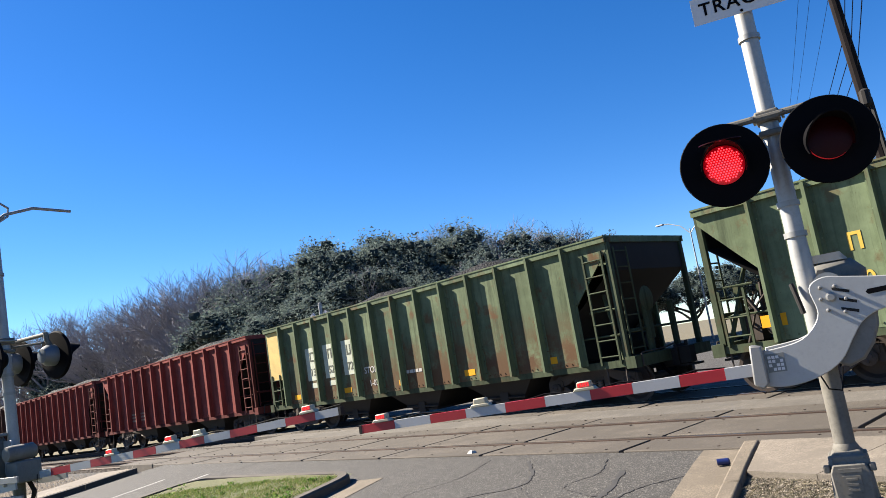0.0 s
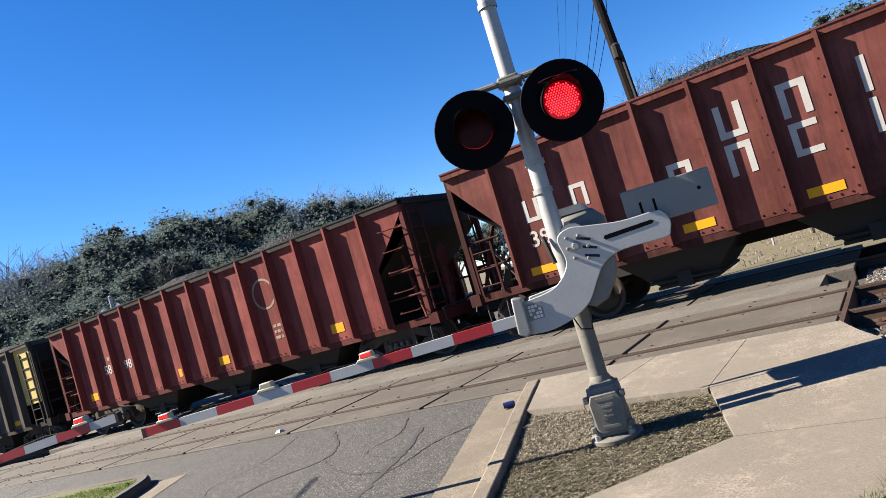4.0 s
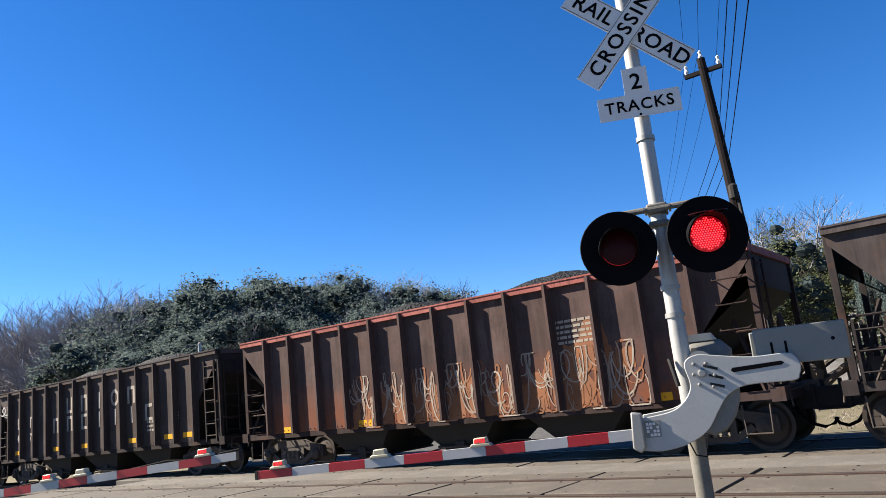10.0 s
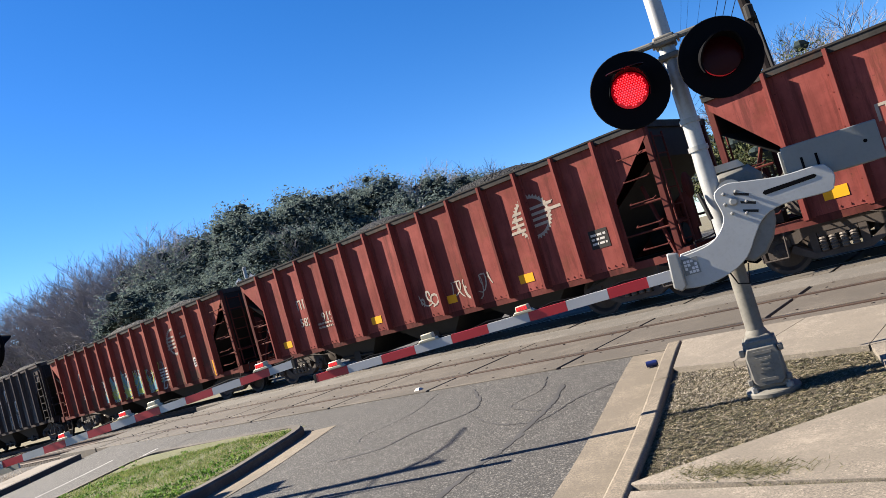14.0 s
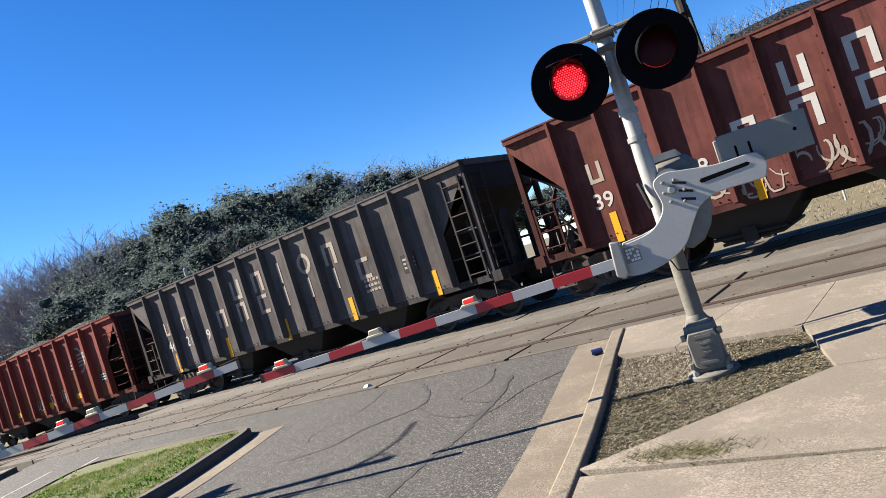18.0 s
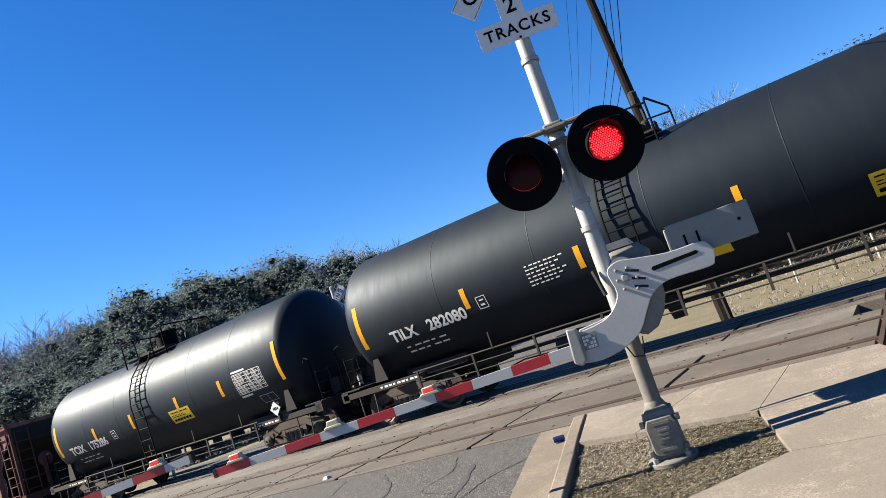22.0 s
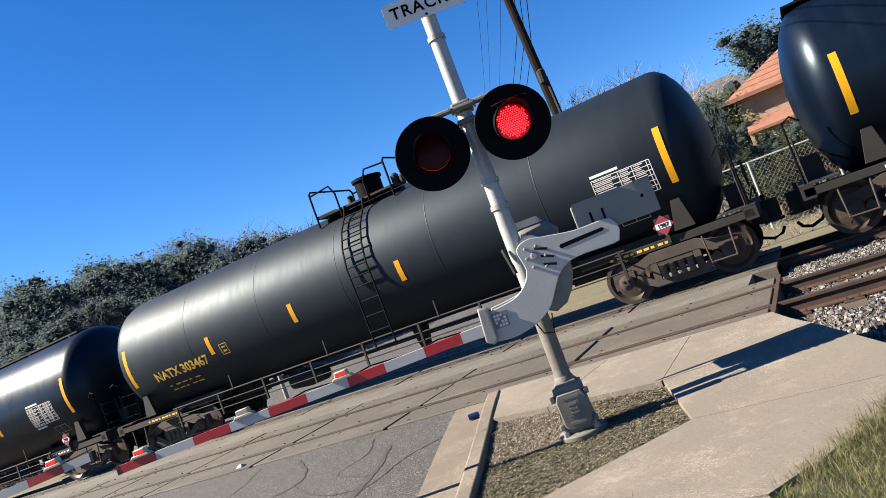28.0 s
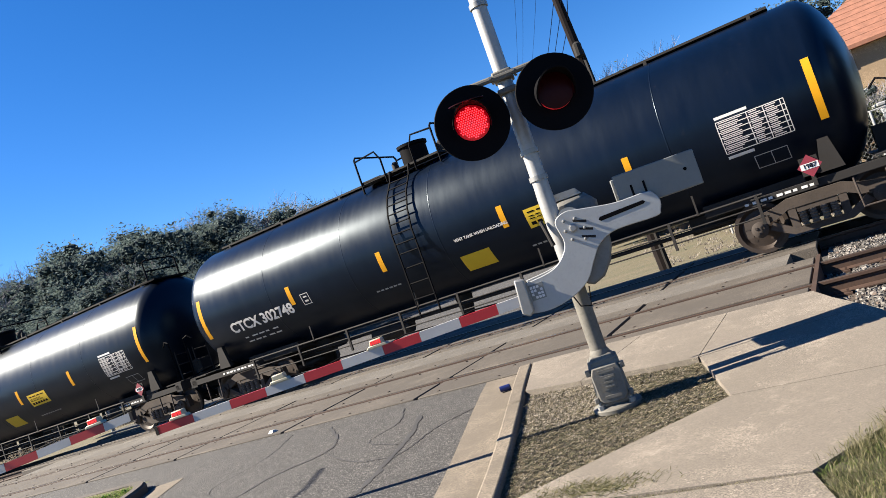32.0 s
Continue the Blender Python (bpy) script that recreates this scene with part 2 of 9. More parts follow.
STONES = make_islands("ballast_stone", [(0.0, (0.035, 0.032, 0.03)), (0.35, (0.09, 0.084, 0.077)), (0.65, (0.16, 0.15, 0.138)), (0.86, (0.37, 0.345, 0.32)), (1.0, (0.13, 0.092, 0.072))])
GRASS = make_islands("grass_blade", [(0.0, (0.05, 0.068, 0.018)), (0.3, (0.1, 0.11, 0.04)), (0.6, (0.19, 0.17, 0.085)), (1.0, (0.34, 0.3, 0.185))], 0.8, 0.2)
GREEN_GRASS = make_islands("green_blade", [(0.0, (0.075, 0.14, 0.025)), (0.5, (0.15, 0.22, 0.05)), (0.8, (0.24, 0.26, 0.09)), (1.0, (0.36, 0.32, 0.17))], 0.8, 0.35)
WEED = make_islands("weed_leaf", [(0.0, (0.06, 0.15, 0.015)), (0.6, (0.11, 0.23, 0.03)), (1.0, (0.2, 0.28, 0.06))], 0.7, 0.3)
STRAW = make_islands("dry_straw", [(0.0, (0.03, 0.026, 0.018)), (0.3, (0.075, 0.078, 0.036)), (0.6, (0.15, 0.125, 0.08)), (0.88, (0.22, 0.185, 0.12)), (1.0, (0.36, 0.31, 0.215))], 0.85)
RAIL_RUST = plain("rail_rust", (0.062, 0.032, 0.02), 0.8, 0.1, 0.45)
RAIL_TOP = plain("rail_head", (0.2, 0.17, 0.15), 0.4, 0.8, 0.2)
TIE_WOOD = plain("tie_wood", (0.085, 0.062, 0.045), 0.9, 0.0, 0.4)
RUBBER = plain("flangeway_dark", (0.06, 0.043, 0.032), 0.9, 0.0, 0.35)
TAR = plain("tar", (0.05, 0.048, 0.046), 0.7, 0.0, 0.3)
ALU = plain("cast_aluminium", (0.34, 0.34, 0.33), 0.5, 0.4, 0.2)
WORN_ALU = plain("dirty_cast_aluminium", (0.19, 0.178, 0.152), 0.75, 0.1, 0.4)
ALU_PAINT = plain("aluminium_paint", (0.4, 0.4, 0.39), 0.5, 0.25, 0.22)
GALV = plain("galvanised_plate", (0.42, 0.43, 0.43), 0.55, 0.2, 0.14)
DARK_GALV = plain("dull_plate", (0.2, 0.21, 0.205), 0.6, 0.15, 0.12)
HOUSING = plain("weathered_housing", (0.19, 0.185, 0.17), 0.7, 0.1, 0.3)
BLACK = plain("black_enamel", (0.003, 0.003, 0.0045), 0.75, 0.0, 0.2, 0.07)
GREY_BACK = plain("grey_disc_back", (0.16, 0.18, 0.2), 0.5, 0.2, 0.1)
WHITE = plain("white_sheeting", (0.75, 0.73, 0.72), 0.5, 0.0, 0.1)
SILVER_TAPE = plain("white_tape", (0.44, 0.44, 0.44), 0.5, 0.0, 0.12)
RED_TAPE = plain("red_tape", (0.42, 0.006, 0.014), 0.45, 0.0, 0.12)
LAMP_BASE = plain("cream_lamp_body", (0.45, 0.41, 0.29), 0.5, 0.0, 0.1)
BLUE = plain("blue_can", (0.02, 0.035, 0.16), 0.35, 0.3, 0.1)
# Grime and the shade below the cars, put together into one near-black.
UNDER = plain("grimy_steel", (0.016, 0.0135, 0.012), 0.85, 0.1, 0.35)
BOGIE = plain("bogie_steel", (0.066, 0.05, 0.041), 0.85, 0.1, 0.4)
SPRING = plain("spring_steel", (0.13, 0.11, 0.095), 0.7, 0.2, 0.3)
WHEEL = plain("wheel_steel", (0.055, 0.039, 0.031), 0.6, 0.4, 0.35)
def make_coal():
    n = Nodes("coal")
    lumps = n.node("TexVoronoi", Scale=16.0)
    n.put(lumps.inputs["Vector"], n.coord)
    shade = n.node("SeparateXYZ")
    n.put(shade.inputs[0], lumps.outputs["Color"])
    n.bump(lumps.outputs["Distance"], 1.0, 0.06)
    return n.done(n.ramp(shade.outputs[0], [(0.0, 0.003), (0.85, 0.009), (1.0, 0.035)]), 0.75, 0.0, **{"Specular IOR Level": 0.2})


COAL = make_coal()
YELLOW = plain("reflector_yellow", (0.78, 0.36, 0.008), 0.6, 0.0, 0.1, 0.2)
BARK = plain("bark", (0.1, 0.08, 0.065), 0.95, 0.0, 0.35)
# Tree and bush twigs are lifted in tone to hold the veil of haze.
TWIG = plain("bare_twig", (0.32, 0.31, 0.34), 0.95, 0.0, 0.25, 0.1)
BUSH_TWIG = make_islands("bush_twig", [(0.0, (0.2, 0.185, 0.18)), (0.5, (0.34, 0.315, 0.3)), (1.0, (0.48, 0.45, 0.43))], 0.95)
POLE_WOOD = plain("pole_wood", (0.02, 0.016, 0.016), 0.95, 0.0, 0.35, 0.1)
# Leaf colours are lightened and blued, with haze put into them.
LEAF = make_islands("oak_leaf", [(0.0, (0.052, 0.078, 0.078)), (0.5, (0.095, 0.13, 0.124)), (1.0, (0.155, 0.195, 0.175))], 0.9, 0.35, 1.0)
# Darker leaf colour for blobs that paint the shade deep in crowns.
SHADED_LEAF = plain("inner_leaf", (0.035, 0.05, 0.05), 0.95, 0.0, 0.3, 0.1)
SCRUB = make_islands("scrub_leaf", [(0.0, (0.05, 0.07, 0.026)), (0.5, (0.09, 0.105, 0.045)), (1.0, (0.14, 0.145, 0.075))], 0.9, 0.4, 1.0)
BRUSH = make_islands("dry_brush", [(0.0, (0.22, 0.19, 0.165)), (0.5, (0.38, 0.335, 0.285)), (1.0, (0.52, 0.46, 0.38))], 0.95, 0.35)


def glow(name, color, strength):
    n = Nodes(name)
    return n.done(color, 0.4, 0.0, **{"Emission Color": color, "Emission Strength": strength})


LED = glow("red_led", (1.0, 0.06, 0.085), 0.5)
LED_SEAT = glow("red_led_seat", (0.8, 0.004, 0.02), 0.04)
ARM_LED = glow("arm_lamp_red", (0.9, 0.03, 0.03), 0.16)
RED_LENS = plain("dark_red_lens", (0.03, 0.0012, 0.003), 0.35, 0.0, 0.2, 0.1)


# ---- geometry ----
class Geo:
    def __init__(self):
        self.v, self.f = [], []

    def add(self, verts, faces):
        k = len(self.v)
        self.v += [tuple(p) for p in verts]
        self.f += [tuple(i + k for i in face) for face in faces]
        return self

    def box(self, x0, x1, y0, y1, z0, z1):
        return self.prism([(x0, y0), (x1, y0), (x1, y1), (x0, y1)], z0, z1)

    def prism(self, pts, a, b, axis="z"):
        """A polygon (anticlockwise) drawn out from a to b along an axis."""
        place = {"z": lambda p, h: (p[0], p[1], h), "y": lambda p, h: (p[0], h, p[1]), "x": lambda p, h: (h, p[0], p[1])}[axis]
        n = len(pts)
        verts = [place(p, a) for p in pts] + [place(p, b) for p in pts]
        faces = [tuple(range(n))[::-1], tuple(range(n, 2 * n))] + [(i, (i + 1) % n, n + (i + 1) % n, n + i) for i in range(n)]
        if axis == "y":
            faces = [f[::-1] for f in faces]
        return self.add(verts, faces)

    def tube(self, pts, r, n=8, r_end=None):
        """A round bar along points."""
        pts = [Vector(p) for p in pts]
        r_end = r if r_end is None else r_end
        verts, m = [], len(pts)
        side = None
        for i, p in enumerate(pts):
            d = ((pts[min(i + 1, m - 1)] - p).normalized() + (p - pts[max(i - 1, 0)]).normalized()).normalized()
            if side is None or abs(side.dot(d)) > 0.9:
                side = d.orthogonal().normalized()
            a = (side - d * side.dot(d)).normalized()
            b = d.cross(a)
            rr = r + (r_end - r) * i / max(1, m - 1)
            verts += [p + rr * (math.cos(2 * math.pi * k / n) * a + math.sin(2 * math.pi * k / n) * b) for k in range(n)]
        faces = [(i * n + k, i * n + (k + 1) % n, (i + 1) * n + (k + 1) % n, (i + 1) * n + k) for i in range(m - 1) for k in range(n)]
        faces += [tuple(range(n))[::-1], tuple(range((m - 1) * n, m * n))]
        return self.add(verts, faces)

    def lathe(self, profile, n=24, axis="z", at=(0, 0, 0)):
        """A profile of (radius, height) turned round an axis."""
        verts = []
        for r, h in profile:
            for k in range(n):
                c, s = r * math.cos(2 * math.pi * k / n), r * math.sin(2 * math.pi * k / n)
                p = {"z": (c, s, h), "y": (s, h, c), "x": (h, c, s)}[axis]
                verts.append((p[0] + at[0], p[1] + at[1], p[2] + at[2]))
        m = len(profile)
        faces = [(i * n + k, i * n + (k + 1) % n, (i + 1) * n + (k + 1) % n, (i + 1) * n + k) for i in range(m - 1) for k in range(n)]
        faces += [tuple(range(n))[::-1], tuple(range((m - 1) * n, m * n))]
        return self.add(verts, faces)

    def mesh(self, name, mat, smooth=True):
        me = bpy.data.meshes.new(name)
        me.from_pydata(self.v, [], self.f)
        me.materials.append(mat)
        if smooth:
            me.polygons.foreach_set("use_smooth", [True] * len(me.polygons))
            me.set_sharp_from_angle(angle=radians(35))
        me.update()
        return me


KEPT = {}


def cached(key, name, mat, build, smooth=True):
    if key not in KEPT:
        g = Geo()
        build(g)
        KEPT[key] = g.mesh(name, mat, smooth)
    return KEPT[key]


def put(name, mesh, parent=None, m=None, label="", bevel=0.0):
    ob = new(name, mesh)
    if parent is not None:
        ob.parent = parent
    if m is not None:
        ob.matrix_basis = m
    if bevel:
        mod = ob.modifiers.new("edge", "BEVEL")
        mod.width, mod.segments, mod.limit_method, mod.angle_limit = bevel, 2, "ANGLE", radians(50)
    return tagged(ob, label)


def part(name, g, mat, parent, label="", m=None, bevel=0.0, smooth=True):
    return put(name, g.mesh(name, mat, smooth), parent, m, label, bevel)


def thing(name, label, category, m=None, group="", kind=""):
    ob = new(name)
    ob.empty_display_size = 0.2
    if m is not None:
        ob.matrix_basis = m
    return tagged(ob, label, category, group, kind)


def text_mesh(words, size, mat, depth=0.004, key=None, align="CENTER", gap=1.0):
    """Lettering as a thin raised mesh in the xz plane, read from -y."""
    key = ("text", words, size, mat.name, align, gap)
    if key not in KEPT:
        cu = bpy.data.curves.new("lettering", "FONT")
        cu.body, cu.size, cu.extrude, cu.align_x, cu.align_y, cu.resolution_u = words, size, depth / 2, align, "CENTER", 3
        cu.offset = size * (0.03 if align == "LEFT" else 0.014)
        cu.space_character = gap
        ob = bpy.data.objects.new("lettering", cu)
        me = bpy.data.meshes.new_from_object(ob)
        me.transform(Matrix.Rotation(radians(90), 4, "X"))
        me.materials.clear()
        me.materials.append(mat)
        bpy.data.objects.remove(ob)
        KEPT[key] = me
    return KEPT[key]


def smooth_step(s):
    s = min(max(s, 0.0), 1.0)
    return s * s * (3 - 2 * s)


def rise(y):
    """The street climbs a little to the level of the rails and falls again behind them."""
    return 0.18 * smooth_step((y + 1.5) / 3.8) - 0.25 * smooth_step((y - 10.5) / 6)


def past(x):
    """How far a place lies beyond the left end of the crossing, eased in."""
    s = -19.0 - x
    return max(0.0, (s + math.sqrt(s * s + 16.0)) / 2 - 0.35)


def fall(x):
    """The railway and the land beside it fall gently beyond the crossing."""
    return -0.0128 * min(past(x), 170.0)


def swing(x):
    """The tracks bear a little to the near side beyond the crossing."""
    return -0.02 * min(past(x), 170.0)


def along_line(g):
    """Lays straight track geometry on the line's own fall and bend."""
    g.v = [(px, py + swing(px), pz + fall(px)) for px, py, pz in g.v]
    return g


# the street's own directions: across (to the right) and along (to the tracks)
ACROSS, ALONG = Vector((0.953, 0.303, 0)), Vector((-0.303, 0.953, 0))
STREET_TURN = math.degrees(math.atan2(0.303, 0.953))


def street(w, s, z=0.0):
    p = ACROSS * w + ALONG * s
    return (p.x, p.y, z)


def s_at(w, y):
    return (y - w * 0.303) / 0.953


def strip(g, w0, w1, s0, s1, lift, step=0.6, skirt=0.0, over=1):
    """A ribbon along the street; s0 and s1 may be functions of w."""
    ws = [w0 + (w1 - w0) * i / over for i in range(over + 1)]
    ends = [(s0(w) if callable(s0) else s0, s1(w) if callable(s1) else s1) for w in ws]
    n = max(2, int(max(b - a for a, b in ends) / step))
    verts, faces = [], []
    for i in range(n + 1):
        for w, (a, b) in zip(ws, ends):
            x, y, _ = street(w, a + (b - a) * i / n)
            verts.append((x, y, rise(y) + lift))
    k = len(ws)
    for i in range(n):
        for j in range(k - 1):
            faces.append((i * k + j, i * k + j + 1, (i + 1) * k + j + 1, (i + 1) * k + j))
    if skirt:
        low = len(verts)
        verts += [(x, y, z - skirt) for x, y, z in verts]
        for i in range(n):
            faces.append((i * k, (i + 1) * k, low + (i + 1) * k, low + i * k))
            faces.append((i * k + k - 1, low + i * k + k - 1, low + (i + 1) * k + k - 1, (i + 1) * k + k - 1))
        for j in range(k - 1):
            faces.append((j, low + j, low + j + 1, j + 1))
            e = n * k + j
            faces.append((e, e + 1, low + e + 1, low + e))
    g.add(verts, faces)


def slab(g, pts, lift, thick=0.2):
    """A flat piece over a polygon (anticlockwise), lying on the rise."""
    n = len(pts)
    verts = [(x, y, rise(y) + lift) for x, y in pts] + [(x, y, rise(y) + lift - thick) for x, y in pts]
    g.add(verts, [tuple(range(n)), tuple(range(n, 2 * n))[::-1]] + [(i, n + i, n + (i + 1) % n, (i + 1) % n) for i in range(n)])


# ---- ground and street ----
def build_ground():
    g = Geo()
    xs = [-2500, -900, -400, -189, -150, -120, -100, -80, -70, -60, -52, -45, -40, -35, -31, -28, -25, -22, -18, -14, -10, -6, -3, 0, 3, 6, 10, 15, 22, 30, 45, 70, 120, 250, 900, 2500]
    ys = [-2500, -900, -300, -120, -60, -30, -18, -12, -9, -6, -4, -2.5, -1.5, -0.8, 0, 0.8, 1.5, 2.3, 4, 6, 8, 10.5, 12, 13.5, 15, 16.5, 20, 30, 50, 90, 200, 900, 2500]
    for y in ys:
        for x in xs:
            g.v.append((x, y, rise(y) - 0.14 + dip(x, y) - 0.25 * smooth_step((y + 0.3) / 0.6) * (1 - smooth_step((y - 10.6) / 1.5))))
    k = len(xs)
    g.f += [(j * k + i, j * k + i + 1, (j + 1) * k + i + 1, (j + 1) * k + i) for j in range(len(ys) - 1) for i in range(k - 1)]
    tagged(put("ground", g.mesh("ground", DRY_GROUND)), "dry winter grassland with bare earth", "ground", kind="structure")


LINE_NEAR, LINE_FAR = 2.15, 9.9


def dip(x, y):
    """The ground falls away to the gardens beyond the far lane."""
    w = 0.953 * x + 0.303 * y
    return fall(x) - 1.5 * smooth_step((-w - 18) / 12) * smooth_step((-y - 1.5) / 5)


def build_street():
    g = Geo()
    strip(g, -6.55, -1.1, -60, lambda w: s_at(w, LINE_NEAR), 0.0, over=6)
    tagged(part("road", g, ASPHALT, None), "worn grey asphalt lane leading to the railway crossing", "road", kind="structure")
    g = Geo()
    strip(g, -15.6, -11.05, -60, lambda w: s_at(w, LINE_NEAR), 0.0, over=6)
    tagged(part("road", g, ASPHALT, None), "worn grey asphalt lane beyond the grass island", "road", kind="structure")
    g = Geo()
    strip(g, -18, -1.3, lambda w: s_at(w, LINE_FAR), 70, 0.0, step=2.0, over=4)
    tagged(part("road", g, ASPHALT, None), "asphalt street behind the tracks", "road", kind="structure")
    g = Geo()
    strip(g, -15.6, -6.5, 2.6, lambda w: s_at(w, LINE_NEAR), -0.004, over=10)
    tagged(part("road", g, ASPHALT, None), "worn asphalt between the island and the crossing", "road", kind="structure")
    g = Geo()
    for s0 in range(-30, 5, 5):
        strip(g, -11.75, -11.67, s0, s0 + 5, 0.004)
        strip(g, -13.05, -12.97, s0, s0 + 5, 0.004)
    tagged(part("lane_line", g, plain("worn_line_paint", (0.36, 0.35, 0.34), 0.8, 0.0, 0.3), None), "two worn thin pale lines on the far lane", "lane line", kind="structure")
    far_walk = tagged(new("pavement"), "narrow pale sidewalk with a dark curb along the far lane", "sidewalk", kind="structure")
    s = -40.0
    while s < 6.2:
        g = Geo()
        strip(g, -17.0, -15.78, s + 0.008, min(6.4, s + 3.0) - 0.008, 0.12, step=0.5, skirt=0.3)
        part("slab", g, CONCRETE, far_walk)
        g = Geo()
        strip(g, -15.76, -15.6, s + 0.006, min(6.4, s + 3.0) - 0.006, 0.12, step=0.5, skirt=0.3)
        part("curb_stone", g, OLD_CURB, far_walk, bevel=0.02)
        s += 3.0
    # concrete gutter pans and curbs
    for w0, w1, lift, name, label in ((-1.57, -1.06, 0.006, "gutter", "pale concrete gutter pan"), (-6.52, -6.05, 0.006, "gutter", "pale concrete gutter pan")):
        g = Geo()
        top = (lambda w: s_at(w, LINE_NEAR - 0.02)) if w0 > -3 else (lambda w: 2.95)
        strip(g, w0, w1, -60, top, lift)
        tagged(part(name, g, CURB, None), label, "gutter", kind="structure")
    curb = tagged(new("curb"), "pale concrete curb along the pavement, stained", "curb", kind="structure")
    s, end = -30.0, s_at(-1.02, LINE_NEAR - 0.06)
    while s < end - 0.02:
        t = min(end, s + (2.9 if s > -9 else 7.0))
        if end - t < 0.4:
            t = end
        g = Geo()
        strip(g, -1.1, -0.94, s + 0.006, t - 0.006, 0.11, step=0.5, skirt=0.3)
        part("curb_stone", g, CURB, curb, bevel=0.025)
        s = t


def build_island():
    """The grass island between the two lanes, with its curb and rounded nose."""
    def outline(inset):
        near, far = -6.52 - inset, -11.15 + inset
        pts = [(near, -40.0), (near, 2.35)]
        cx, cs, r = -6.52 - 0.6, 2.6, 0.6 - inset
        for a in range(0, 100, 18):
            pts.append((cx + r * math.cos(radians(a)), cs + r * math.sin(radians(a))))
        cx, cs, r = -11.15 + 0.6, 3.45, 0.6 - inset
        for a in range(90, 190, 18):
            pts.append((cx + r * math.cos(radians(a)), cs + r * math.sin(radians(a))))
        return pts + [(far, -40.0)]

    def closed(a, b):
        out = []
        for (x0, y0), (x1, y1) in zip(a, a[1:]):
            n = max(1, int(math.hypot(x1 - x0, y1 - y0) / 1.2))
            out += [(x0 + (x1 - x0) * i / n, y0 + (y1 - y0) * i / n) for i in range(n)]
        return out + [a[-1]]
    outer, inner = closed(outline(0), 0), closed(outline(0.16), 0)
    g = Geo()
    n = len(outer)
    inner = [min(closed(outline(0.16), 0), key=lambda q: (q[0] - p[0]) ** 2 + (q[1] - p[1]) ** 2) for p in outer]
    rows = []
    for ring, z in ((outer, -0.2), (outer, 0.1), ([(p[0] * 0.8 + q[0] * 0.2, p[1] * 0.8 + q[1] * 0.2) for p, q in zip(outer, inner)], 0.13), (inner, 0.13), (inner, -0.2)):
        rows.append([(*street(w, s)[:2], rise(street(w, s)[1]) + z) for w, s in ring])
    g.add(sum(rows, []), [(j * n + i, j * n + i + 1, (j + 1) * n + i + 1, (j + 1) * n + i) for j in range(4) for i in range(n - 1)])
    tagged(part("curb", g, OLD_CURB, None), "rounded dark concrete curb round the grass island", "curb", kind="structure")
    g = Geo()
    for i in range(60):
        a, b = -40 + i * 44.0 / 60, -40 + (i + 1) * 44.0 / 60
        for j in range(6):
            q = [(-11.06 + 4.45 * (j + dj) / 6, ss) for dj, ss in ((0, a), (1, a), (1, b), (0, b))]
            verts = []
            for w, s in q:
                s = min(s, 3.0 + (w + 6.6) * -0.2)
                x, y, _ = street(w, s)
                edge = min(w + 11.06, -6.6 - w) * 0.7
                verts.append((x, y, rise(y) + 0.1 + 0.03 * smooth_step(edge) + 0.02 * noise.noise((x, y, 0))))
            g.add(verts, [(0, 1, 2, 3)])
    tagged(part("lawn", g, LAWN, None), "mown winter grass on the traffic island, green and straw", "lawn", kind="structure")


PIT = [(-1.22, 0.86), (-0.44, -1.83), (0.09, -1.24), (0.92, -0.44), (0.53, 0.66)]


